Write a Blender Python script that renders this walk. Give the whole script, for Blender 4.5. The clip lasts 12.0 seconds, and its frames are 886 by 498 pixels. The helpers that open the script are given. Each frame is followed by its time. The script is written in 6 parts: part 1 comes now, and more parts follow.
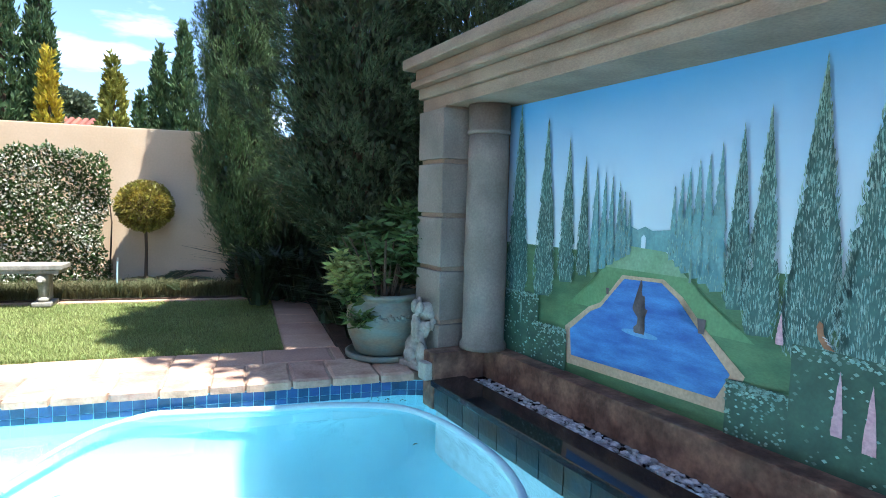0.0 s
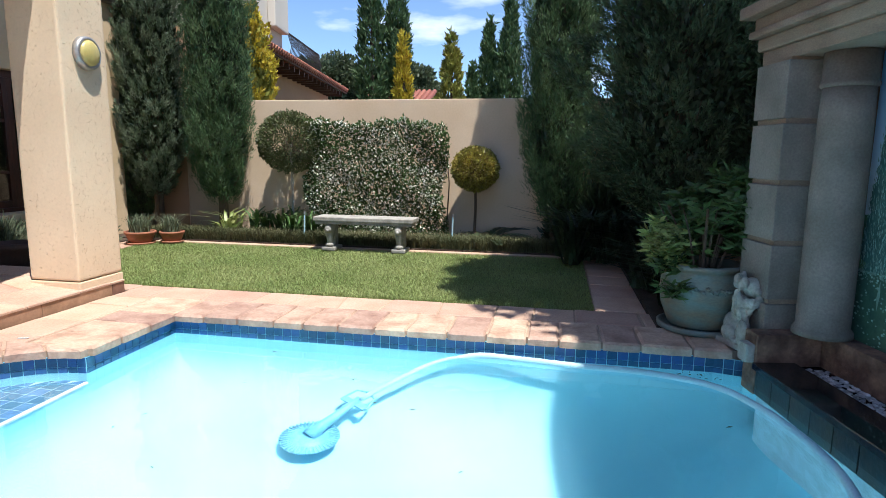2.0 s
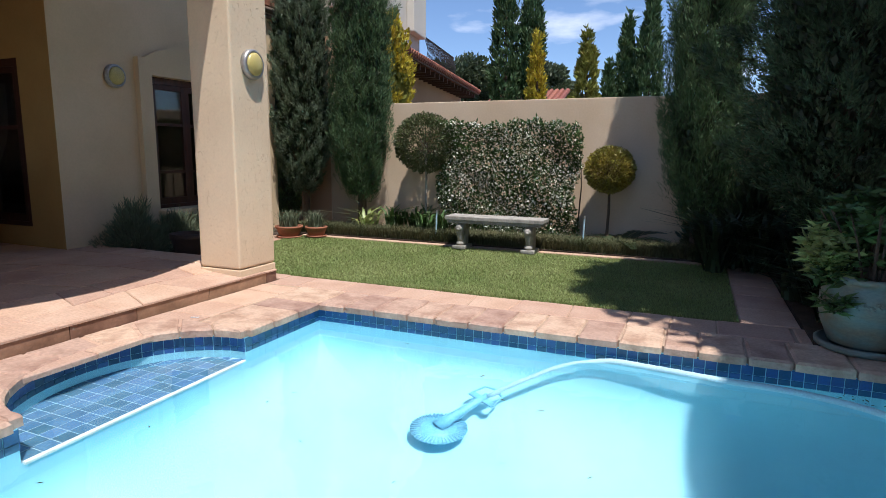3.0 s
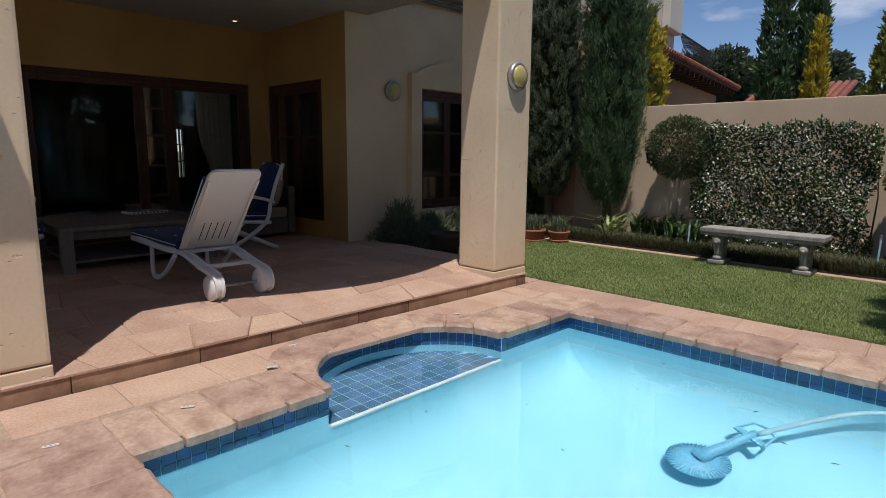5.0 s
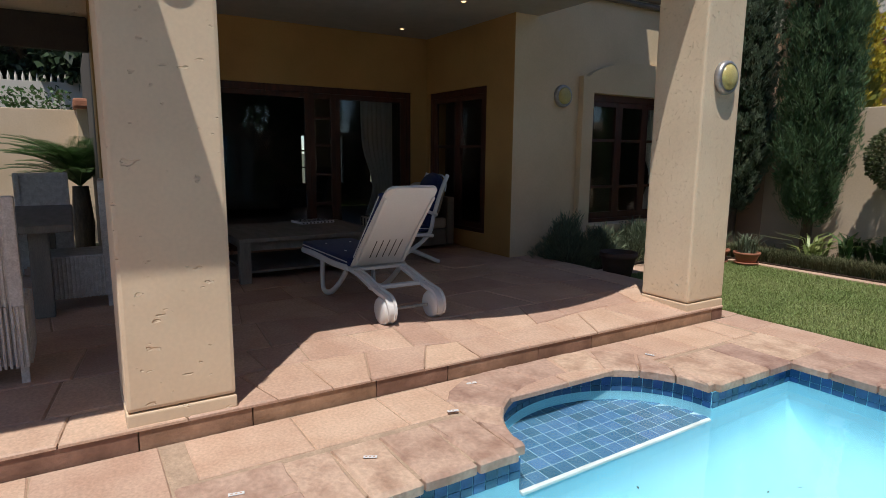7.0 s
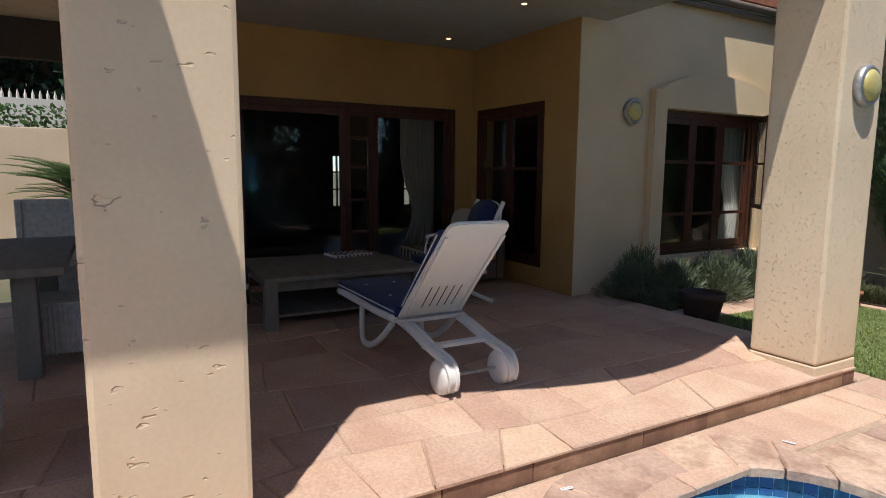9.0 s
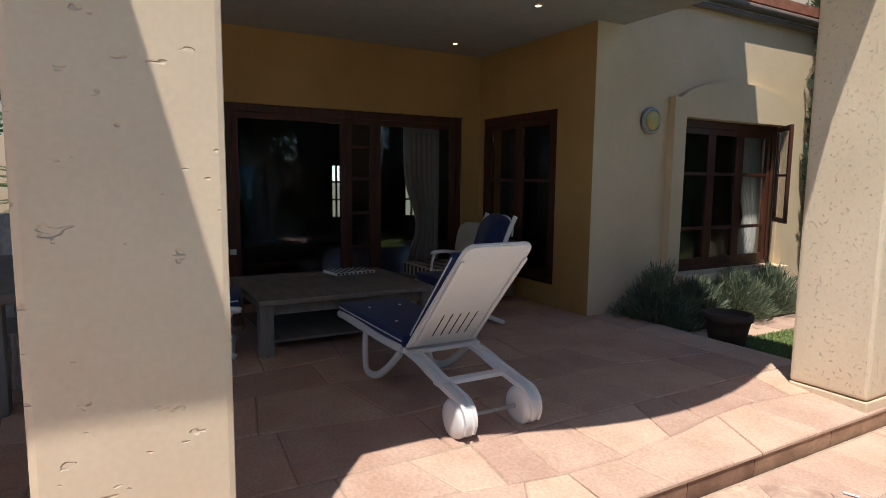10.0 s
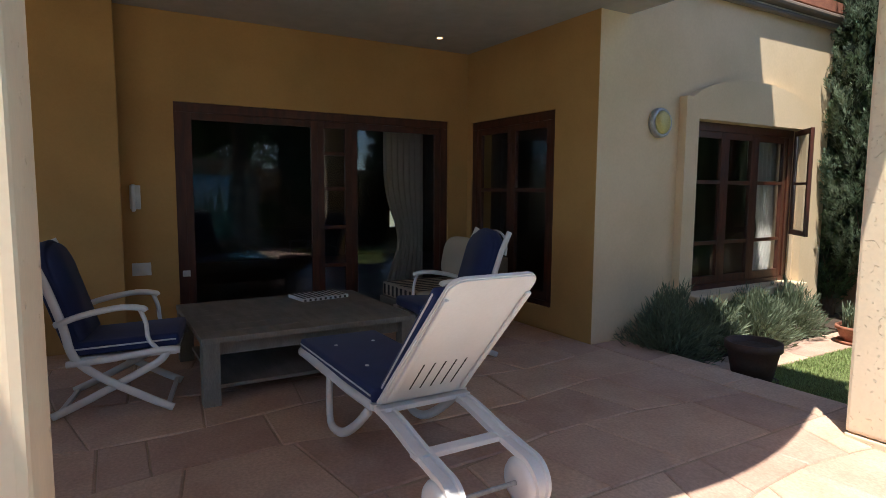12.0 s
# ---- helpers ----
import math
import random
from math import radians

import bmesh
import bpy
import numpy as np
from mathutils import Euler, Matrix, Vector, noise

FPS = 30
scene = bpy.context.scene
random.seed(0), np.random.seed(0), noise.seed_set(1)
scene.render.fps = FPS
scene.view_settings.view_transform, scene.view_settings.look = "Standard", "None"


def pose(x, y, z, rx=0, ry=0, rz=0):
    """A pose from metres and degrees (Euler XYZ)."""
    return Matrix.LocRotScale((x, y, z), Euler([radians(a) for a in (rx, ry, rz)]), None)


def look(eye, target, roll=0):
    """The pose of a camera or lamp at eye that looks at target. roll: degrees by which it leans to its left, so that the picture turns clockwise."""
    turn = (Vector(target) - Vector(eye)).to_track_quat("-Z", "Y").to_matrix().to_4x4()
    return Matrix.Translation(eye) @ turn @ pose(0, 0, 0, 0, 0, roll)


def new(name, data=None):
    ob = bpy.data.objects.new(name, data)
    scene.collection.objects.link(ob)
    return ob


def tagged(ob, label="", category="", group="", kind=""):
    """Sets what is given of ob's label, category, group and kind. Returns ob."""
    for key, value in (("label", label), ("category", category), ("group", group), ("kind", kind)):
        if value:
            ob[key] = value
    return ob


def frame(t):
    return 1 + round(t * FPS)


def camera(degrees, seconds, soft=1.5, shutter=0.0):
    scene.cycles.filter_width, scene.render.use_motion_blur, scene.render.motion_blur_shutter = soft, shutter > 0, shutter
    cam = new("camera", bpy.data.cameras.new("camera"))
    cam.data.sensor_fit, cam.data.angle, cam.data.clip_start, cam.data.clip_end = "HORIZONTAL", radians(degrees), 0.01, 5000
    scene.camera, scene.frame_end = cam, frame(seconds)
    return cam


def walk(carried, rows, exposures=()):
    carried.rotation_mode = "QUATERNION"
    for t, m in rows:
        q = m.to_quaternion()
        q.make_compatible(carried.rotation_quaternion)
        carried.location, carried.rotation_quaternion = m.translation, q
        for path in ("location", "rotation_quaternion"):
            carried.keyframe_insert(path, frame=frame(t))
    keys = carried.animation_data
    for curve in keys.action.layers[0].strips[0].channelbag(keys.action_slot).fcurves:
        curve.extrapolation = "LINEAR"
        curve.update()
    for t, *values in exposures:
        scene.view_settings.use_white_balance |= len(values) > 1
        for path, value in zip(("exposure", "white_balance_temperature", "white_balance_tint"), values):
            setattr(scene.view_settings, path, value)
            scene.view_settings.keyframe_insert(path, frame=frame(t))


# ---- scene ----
cam = camera(73.7, 12.0, soft=0.8)
PATH = [
    (0, (-1.092, 1.217, 1.262), (-0.456, 3.107, 1.112), 1.5),
    (0.5, (-1.068, 1.183, 1.259), (-0.656, 3.13, 1.068), 1.4),
    (1, (-1.108, 1.163, 1.293), (-0.957, 3.141, 1.039), 1.0),
    (1.5, (-1.151, 1.107, 1.312), (-1.272, 3.082, 1.025), 1.0),
    (2, (-1.141, 1.104, 1.34), (-1.512, 3.045, 1.026), 0.6),
    (2.5, (-1.196, 1.066, 1.347), (-1.776, 2.954, 1.028), 0.7),
    (3, (-1.174, 1.05, 1.343), (-1.949, 2.866, 1.026), 0.5),
    (5, (-1.362, 0.874, 1.421), (-2.758, 2.27, 1.098), 0.5),
    (5.5, (-1.493, 0.85, 1.427), (-2.995, 2.132, 1.108), 0.4),
    (6, (-1.625, 0.825, 1.461), (-3.192, 2.025, 1.142), 0.5),
    (6.5, (-1.793, 0.836, 1.493), (-3.412, 1.965, 1.173), 0.6),
    (7, (-2.026, 0.909, 1.517), (-3.701, 1.954, 1.198), 0.5),
    (9, (-2.999, 1.155, 1.565), (-4.726, 2.130, 1.308), 0.5),
    (9.5, (-3.208, 1.236, 1.587), (-4.938, 2.212, 1.346), 0.7),
    (10, (-3.400, 1.272, 1.606), (-5.128, 2.254, 1.376), 0.6),
    (10.5, (-3.545, 1.352, 1.588), (-5.267, 2.346, 1.376), 0.5),
    (11, (-3.728, 1.490, 1.597), (-5.447, 2.493, 1.391), 0.4),
    (11.5, (-3.880, 1.602, 1.615), (-5.596, 2.609, 1.411), 0.4),
    (12, (-4.066, 1.701, 1.620), (-5.777, 2.718, 1.420), 0.4),
]
EXPOSURES = [(0.0, 1.58, 6300, 10), (0.6, 1.42, 6300, 10), (1.5, 0.92, 6250, 10), (2.2, 0.57, 6250, 12), (3.0, 0.24, 6250, 14), (5.0, -0.45, 6350, 14), (7.0, -0.2, 6350, 11), (9.0, 0.18, 6300, 11), (10.5, 0.48, 6300, 10), (12.0, 0.95, 6350, 10)]
walk(cam, [(t, look(eye, target, roll)) for t, eye, target, roll in PATH], EXPOSURES)

# ---- world and sun ----
SUN = Vector((0.28, -0.25, 1.0)).normalized()
world = bpy.data.worlds.new("sky")
scene.world = world
world.use_nodes = True
wn, wl = world.node_tree.nodes, world.node_tree.links
wn.clear()
w_out = wn.new("ShaderNodeOutputWorld")
w_bg = wn.new("ShaderNodeBackground")
w_sky = wn.new("ShaderNodeTexSky")
w_sky.sky_type = "NISHITA"
w_sky.sun_disc = False
w_sky.altitude = 1600.0
w_sky.dust_density = 0.25
w_sky.ozone_density = 5.0
w_sky.sun_elevation = math.asin(SUN.z)
w_sky.sun_rotation = math.atan2(SUN.x, SUN.y)
w_co = wn.new("ShaderNodeTexCoord")
w_map = wn.new("ShaderNodeMapping")
w_map.inputs["Scale"].default_value = (1.6, 1.6, 5.0)
w_noise = wn.new("ShaderNodeTexNoise")
w_noise.inputs["Scale"].default_value = 2.2
w_noise.inputs["Detail"].default_value = 7.0
w_ramp = wn.new("ShaderNodeValToRGB")
w_ramp.color_ramp.elements[0].position = 0.60
w_ramp.color_ramp.elements[1].position = 0.80
w_mix = wn.new("ShaderNodeMixRGB")
w_mix.inputs["Color2"].default_value = (9.0, 9.3, 9.8, 1)
wl.new(w_co.outputs["Generated"], w_map.inputs["Vector"])
wl.new(w_map.outputs["Vector"], w_noise.inputs["Vector"])
wl.new(w_noise.outputs["Fac"], w_ramp.inputs["Fac"])
wl.new(w_ramp.outputs["Color"], w_mix.inputs["Fac"])
wl.new(w_sky.outputs["Color"], w_mix.inputs["Color1"])
wl.new(w_mix.outputs["Color"], w_bg.inputs["Color"])
w_bg.inputs["Strength"].default_value = 0.13
wl.new(w_bg.outputs["Background"], w_out.inputs["Surface"])
sun_data = bpy.data.lights.new("sun", "SUN")
sun_data.energy, sun_data.angle, sun_data.color = 4.9, radians(0.53), (1.0, 0.95, 0.87)
sun = new("sun", sun_data)
sun.matrix_world = look(SUN * 40, (0, 0, 0))

# ---- materials ----
MATS = {}


def mat(name, color, color2=None, rough=0.7, scale=6.0, fine=60.0, bump=0.2, dist=0.01, metal=0.0, vary=0.0,
        island=0.0, sheen=0.0, translucent=0.0, spec=0.5, stretch=(1, 1, 1), contrast=(0.35, 0.65), grain=0.14):
    """Two-scale noise between two colours, fine relief, optional variation by object or by island."""
    m = bpy.data.materials.new(name)
    m.use_nodes = True
    n, l = m.node_tree.nodes, m.node_tree.links
    b = n["Principled BSDF"]
    out = n["Material Output"]
    b.inputs["Roughness"].default_value = rough
    b.inputs["Metallic"].default_value = metal
    b.inputs["Specular IOR Level"].default_value = spec
    co = n.new("ShaderNodeTexCoord")
    mp = n.new("ShaderNodeMapping")
    mp.inputs["Scale"].default_value = stretch
    l.new(co.outputs["Object"], mp.inputs["Vector"])
    big = n.new("ShaderNodeTexNoise")
    big.inputs["Scale"].default_value, big.inputs["Detail"].default_value = scale, 5.0
    small = n.new("ShaderNodeTexNoise")
    small.inputs["Scale"].default_value, small.inputs["Detail"].default_value = fine, 6.0
    l.new(mp.outputs["Vector"], big.inputs["Vector"])
    l.new(mp.outputs["Vector"], small.inputs["Vector"])
    ramp = n.new("ShaderNodeMapRange")
    ramp.inputs["From Min"].default_value, ramp.inputs["From Max"].default_value = contrast
    l.new(big.outputs["Fac"], ramp.inputs["Value"])
    mix = n.new("ShaderNodeMixRGB")
    mix.inputs["Color1"].default_value = (*color, 1)
    mix.inputs["Color2"].default_value = (*(color2 or [c * 0.8 for c in color]), 1)
    l.new(ramp.outputs["Result"], mix.inputs["Fac"])
    speck = n.new("ShaderNodeMapRange")
    speck.inputs["From Min"].default_value, speck.inputs["From Max"].default_value = 0.3, 0.7
    speck.inputs["To Min"].default_value, speck.inputs["To Max"].default_value = 1 - grain, 1 + grain
    l.new(small.outputs["Fac"], speck.inputs["Value"])
    hsv = n.new("ShaderNodeHueSaturation")
    l.new(mix.outputs["Color"], hsv.inputs["Color"])
    last = speck.outputs["Result"]
    if vary or island:
        if vary:
            src = n.new("ShaderNodeObjectInfo").outputs["Random"]
        else:
            src = n.new("ShaderNodeNewGeometry").outputs["Random Per Island"]
        v = vary or island
        mr = n.new("ShaderNodeMapRange")
        mr.inputs["To Min"].default_value, mr.inputs["To Max"].default_value = 1 - v, 1 + v
        l.new(src, mr.inputs["Value"])
        mul = n.new("ShaderNodeMath")
        mul.operation = "MULTIPLY"
        l.new(last, mul.inputs[0])
        l.new(mr.outputs["Result"], mul.inputs[1])
        last = mul.outputs["Value"]
        mh = n.new("ShaderNodeMapRange")
        mh.inputs["To Min"].default_value, mh.inputs["To Max"].default_value = 0.5 - v * 0.05, 0.5 + v * 0.05
        l.new(src, mh.inputs["Value"])
        l.new(mh.outputs["Result"], hsv.inputs["Hue"])
    l.new(last, hsv.inputs["Value"])
    l.new(hsv.outputs["Color"], b.inputs["Base Color"])
    if bump:
        bp = n.new("ShaderNodeBump")
        bp.inputs["Strength"].default_value, bp.inputs["Distance"].default_value = bump, dist
        l.new(small.outputs["Fac"], bp.inputs["Height"])
        l.new(bp.outputs["Normal"], b.inputs["Normal"])
    if sheen:
        b.inputs["Sheen Weight"].default_value = sheen
    if translucent:
        tr = n.new("ShaderNodeBsdfTranslucent")
        l.new(hsv.outputs["Color"], tr.inputs["Color"])
        ms = n.new("ShaderNodeMixShader")
        ms.inputs["Fac"].default_value = translucent
        l.new(b.outputs["BSDF"], ms.inputs[1])
        l.new(tr.outputs["BSDF"], ms.inputs[2])
        l.new(ms.outputs["Shader"], out.inputs["Surface"])
    MATS[name] = m
    return m


def plaster(name, color, color2, lo=0.70, hi=0.73, size=10, flat=2.2):
    """Trowelled plaster with scattered gouges."""
    m = mat(name, color, color2, rough=0.85, scale=1.2, fine=45, bump=0.05, dist=0.003, grain=0.03)
    n, l = m.node_tree.nodes, m.node_tree.links
    b = n["Principled BSDF"]
    co = n.new("ShaderNodeTexCoord")
    mp = n.new("ShaderNodeMapping")
    mp.inputs["Scale"].default_value = (size, size, size * flat)
    nz = n.new("ShaderNodeTexNoise")
    nz.inputs["Scale"].default_value, nz.inputs["Detail"].default_value = 1.0, 2.0
    nz.inputs["Distortion"].default_value = 0.15
    l.new(co.outputs["Object"], mp.inputs["Vector"])
    l.new(mp.outputs["Vector"], nz.inputs["Vector"])
    mr = n.new("ShaderNodeMapRange")
    mr.inputs["From Min"].default_value, mr.inputs["From Max"].default_value = lo, hi
    mr.inputs["To Min"].default_value, mr.inputs["To Max"].default_value = 1.0, 0.0
    l.new(nz.outputs["Fac"], mr.inputs["Value"])
    bp = n.new("ShaderNodeBump")
    bp.inputs["Strength"].default_value, bp.inputs["Distance"].default_value = 0.9, 0.010
    l.new(mr.outputs["Result"], bp.inputs["Height"])
    old = b.inputs["Normal"].links[0].from_node
    l.new(bp.outputs["Normal"], old.inputs["Normal"])
    return m


def glass_mat(name, tint=(1, 1, 1), rough=0.0, ior=1.45):
    m = bpy.data.materials.new(name)
    m.use_nodes = True
    b = m.node_tree.nodes["Principled BSDF"]
    b.inputs["Base Color"].default_value = (*tint, 1)
    b.inputs["Roughness"].default_value = rough
    b.inputs["IOR"].default_value = ior
    b.inputs["Transmission Weight"].default_value = 1.0
    MATS[name] = m
    return m


M_PLASTER = plaster("cream_plaster", (0.73, 0.575, 0.405), (0.65, 0.50, 0.345), 0.675, 0.72)
M_PITTED = plaster("pitted_cream_plaster", (0.78, 0.62, 0.435), (0.70, 0.545, 0.375), 0.645, 0.69, 46, 0.9)
M_SMOOTH = mat("smooth_cream_plaster", (0.70, 0.545, 0.355), (0.63, 0.48, 0.30), rough=0.85, scale=1.4, fine=40, bump=0.08, dist=0.004, grain=0.03)
M_PLASTER_IN = mat("ochre_plaster", (0.46, 0.265, 0.09), (0.40, 0.225, 0.075), rough=0.85, scale=1.5, fine=50, bump=0.1, dist=0.004, grain=0.03)
M_WALL_N = mat("garden_wall_plaster", (0.70, 0.55, 0.40), (0.63, 0.48, 0.33), rough=0.9, scale=1.2, fine=40, bump=0.15, dist=0.004, grain=0.04)
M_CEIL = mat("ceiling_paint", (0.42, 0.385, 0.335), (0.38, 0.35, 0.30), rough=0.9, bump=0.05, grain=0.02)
M_STONE = mat("sandstone_flag", (0.475, 0.305, 0.22), (0.545, 0.375, 0.28), rough=0.62, scale=3.5, fine=55, bump=0.3, dist=0.007, vary=0.12)
M_COPING = mat("coping_stone", (0.50, 0.345, 0.26), (0.33, 0.20, 0.145), rough=0.75, scale=5, fine=38, bump=0.5, dist=0.012, vary=0.20, contrast=(0.42, 0.68))
M_MORTAR = mat("mortar", (0.44, 0.32, 0.23), (0.36, 0.26, 0.185), rough=0.95, scale=9, bump=0.4)
M_RISER = mat("riser_stone", (0.37, 0.215, 0.14), (0.22, 0.12, 0.075), rough=0.8, scale=5, fine=40, bump=0.35, dist=0.01, vary=0.2)
M_SOIL = mat("soil", (0.075, 0.05, 0.034), (0.045, 0.03, 0.02), rough=0.95, scale=8, bump=0.6, dist=0.02)
M_GROUND = mat("ground_earth", (0.11, 0.10, 0.06), (0.08, 0.09, 0.04), rough=0.95, scale=0.4, fine=6, bump=0.4)
M_TURF = mat("turf", (0.14, 0.16, 0.05), (0.10, 0.12, 0.04), rough=0.95, scale=5, fine=90, bump=0.6, dist=0.02)
M_GRASS = mat("grass_blades", (0.33, 0.38, 0.15), (0.25, 0.32, 0.11), rough=0.6, scale=1.2, bump=0, island=0.3, translucent=0.35, spec=0.25)
M_MONDO = mat("mondo_grass", (0.12, 0.115, 0.055), (0.075, 0.09, 0.04), rough=0.7, scale=3, bump=0, island=0.35, translucent=0.2, spec=0.3)
M_POOL = mat("pool_plaster", (0.29, 0.61, 0.72), (0.25, 0.57, 0.69), rough=0.8, scale=1.2, bump=0.05, grain=0.03)
M_TILE = mat("blue_pool_tile", (0.022, 0.085, 0.20), (0.03, 0.11, 0.25), rough=0.18, scale=14, fine=70, bump=0.05, vary=0.3)
M_GROUT = mat("pool_grout", (0.42, 0.55, 0.62), rough=0.8, scale=10, bump=0.1)
M_SHELFTILE = mat("slate_blue_tile", (0.05, 0.135, 0.24), (0.075, 0.175, 0.28), rough=0.3, scale=9, fine=60, bump=0.05, vary=0.25)
M_GRANITE = mat("black_granite", (0.012, 0.012, 0.014), (0.02, 0.02, 0.022), rough=0.06, scale=40, fine=160, bump=0.0)
M_SPILL = mat("slate_cladding", (0.022, 0.042, 0.05), (0.05, 0.042, 0.03), rough=0.3, scale=6, fine=40, bump=0.3, vary=0.3)
M_REDSTONE = mat("red_stone", (0.25, 0.145, 0.10), (0.10, 0.05, 0.035), rough=0.7, scale=7, fine=35, bump=0.6, dist=0.015, contrast=(0.38, 0.62), grain=0.25)
M_BEAM = mat("weathered_stone", (0.29, 0.225, 0.17), (0.20, 0.15, 0.11), rough=0.85, scale=3, fine=60, bump=0.3, dist=0.006, stretch=(1, 1, 2.5))
M_COLSTONE = mat("grey_cast_stone", (0.24, 0.215, 0.19), (0.15, 0.135, 0.115), rough=0.85, scale=3, fine=70, bump=0.3, dist=0.006)
M_LION = mat("cast_stone_statue", (0.40, 0.38, 0.34), (0.25, 0.24, 0.21), rough=0.85, scale=9, fine=60, bump=0.35, dist=0.006)
M_POTGREEN = mat("verdigris_glaze", (0.15, 0.225, 0.21), (0.20, 0.175, 0.125), rough=0.5, scale=5, fine=40, bump=0.25, dist=0.005, stretch=(1, 1, 2.2))
M_TERRACOTTA = mat("terracotta", (0.36, 0.135, 0.075), (0.30, 0.12, 0.07), rough=0.8, scale=6, bump=0.2)
M_DARKPOT = mat("dark_brown_pot", (0.09, 0.045, 0.03), (0.06, 0.035, 0.025), rough=0.7, scale=6, bump=0.2)
M_WOOD = mat("stained_timber", (0.085, 0.024, 0.012), (0.045, 0.014, 0.008), rough=0.42, scale=3, fine=40, bump=0.12, stretch=(6, 6, 1))
M_TABLEWOOD = mat("grey_weathered_wood", (0.21, 0.19, 0.16), (0.16, 0.145, 0.12), rough=0.75, scale=3, fine=40, bump=0.25, stretch=(1, 5, 1))
M_PLASTIC = mat("white_resin", (0.74, 0.72, 0.70), (0.70, 0.68, 0.66), rough=0.42, scale=3, fine=60, bump=0.03, grain=0.02)
M_SLOT = mat("dark_slot", (0.05, 0.045, 0.04), rough=0.8, bump=0)
M_NAVY = mat("navy_canvas", (0.014, 0.026, 0.10), (0.011, 0.02, 0.08), rough=0.9, scale=5, fine=300, bump=0.3, dist=0.002, sheen=0.1)
M_PIPING = mat("white_piping", (0.7, 0.7, 0.7), rough=0.8, bump=0.1, grain=0.03)
M_BEIGE = mat("beige_linen", (0.46, 0.39, 0.30), (0.42, 0.35, 0.27), rough=0.95, scale=4, fine=250, bump=0.3, dist=0.002)
M_CURTAIN = mat("pale_curtain", (0.62, 0.60, 0.56), (0.55, 0.53, 0.49), rough=0.9, scale=4, fine=150, bump=0.1, translucent=0.3)
M_WICKER = mat("white_wicker", (0.60, 0.58, 0.56), (0.48, 0.46, 0.44), rough=0.8, scale=20, fine=90, bump=0.5, dist=0.006)
M_METAL = mat("brushed_metal", (0.45, 0.44, 0.43), (0.38, 0.37, 0.36), rough=0.4, metal=0.7, scale=20, bump=0.05)
M_AMBER = mat("amber_lens", (0.55, 0.46, 0.17), (0.50, 0.41, 0.14), rough=0.35, scale=30, fine=90, bump=0.25, dist=0.004)
M_WHITE = mat("white_plastic", (0.7, 0.69, 0.66), rough=0.4, bump=0.02, grain=0.02)
M_DARK = mat("dark_blind", (0.035, 0.025, 0.02), (0.05, 0.035, 0.025), rough=0.8, scale=4, bump=0.2)
# room walls and ceiling: indoor dimness is put into this dark base colour
M_ROOM_DIM = mat("dim_room_paint", (0.09, 0.07, 0.05), (0.07, 0.055, 0.04), rough=0.9, bump=0.05, grain=0.04)
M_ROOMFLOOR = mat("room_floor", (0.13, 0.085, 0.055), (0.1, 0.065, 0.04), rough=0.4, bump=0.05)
M_BARK = mat("bark", (0.13, 0.09, 0.06), (0.08, 0.055, 0.04), rough=0.95, scale=8, fine=30, bump=0.7, dist=0.02, stretch=(3, 3, 0.7))
M_CYP = mat("cypress_foliage", (0.055, 0.11, 0.048), (0.115, 0.185, 0.08), rough=0.65, scale=5, bump=0, island=0.35, translucent=0.15, spec=0.35)
M_CYPGREY = mat("grey_conifer_foliage", (0.21, 0.26, 0.18), (0.11, 0.16, 0.09), rough=0.65, scale=5, bump=0, island=0.35, translucent=0.15, spec=0.3)
M_JUNIPER = mat("juniper_foliage", (0.10, 0.15, 0.075), (0.03, 0.06, 0.026), rough=0.6, scale=3, bump=0, island=0.35, translucent=0.15, spec=0.4)
M_GOLD = mat("golden_conifer_foliage", (0.60, 0.47, 0.06), (0.46, 0.39, 0.05), rough=0.7, scale=2, bump=0, island=0.3, translucent=0.25, spec=0.3)
M_LIME = mat("lime_conifer_foliage", (0.32, 0.31, 0.07), (0.22, 0.24, 0.06), rough=0.7, scale=2, bump=0, island=0.3, translucent=0.25, spec=0.3)
M_LEAF = mat("broad_leaf", (0.085, 0.155, 0.045), (0.06, 0.12, 0.035), rough=0.45, scale=3, bump=0, island=0.35, translucent=0.25)
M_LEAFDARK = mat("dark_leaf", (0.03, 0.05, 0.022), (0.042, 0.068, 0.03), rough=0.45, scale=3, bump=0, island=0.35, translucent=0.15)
M_LEAFLIGHT = mat("variegated_leaf", (0.34, 0.38, 0.14), (0.24, 0.32, 0.09), rough=0.45, scale=6, bump=0, island=0.3, translucent=0.3)
M_TOPIARY = mat("topiary_leaf", (0.12, 0.135, 0.05), (0.06, 0.08, 0.03), rough=0.5, scale=4, bump=0, island=0.4, translucent=0.2)
M_TOPGOLD = mat("golden_topiary_leaf", (0.38, 0.30, 0.06), (0.20, 0.19, 0.045), rough=0.5, scale=4, bump=0, island=0.4, translucent=0.25)
M_BLOSSOM = mat("white_blossom", (0.82, 0.83, 0.74), (0.75, 0.77, 0.65), rough=0.7, scale=4, bump=0, island=0.12, translucent=0.2)
M_LAV = mat("lavender_leaf", (0.17, 0.20, 0.125), (0.12, 0.155, 0.09), rough=0.8, scale=5, bump=0, island=0.35, translucent=0.2)
M_FARLEAF = mat("far_tree_leaf", (0.10, 0.13, 0.065), (0.07, 0.095, 0.05), rough=0.6, scale=1, bump=0, island=0.4, translucent=0.2)
M_ORANGE = mat("apricot_wall", (0.56, 0.35, 0.22), (0.52, 0.32, 0.2), rough=0.9, scale=1, bump=0.1, grain=0.03)
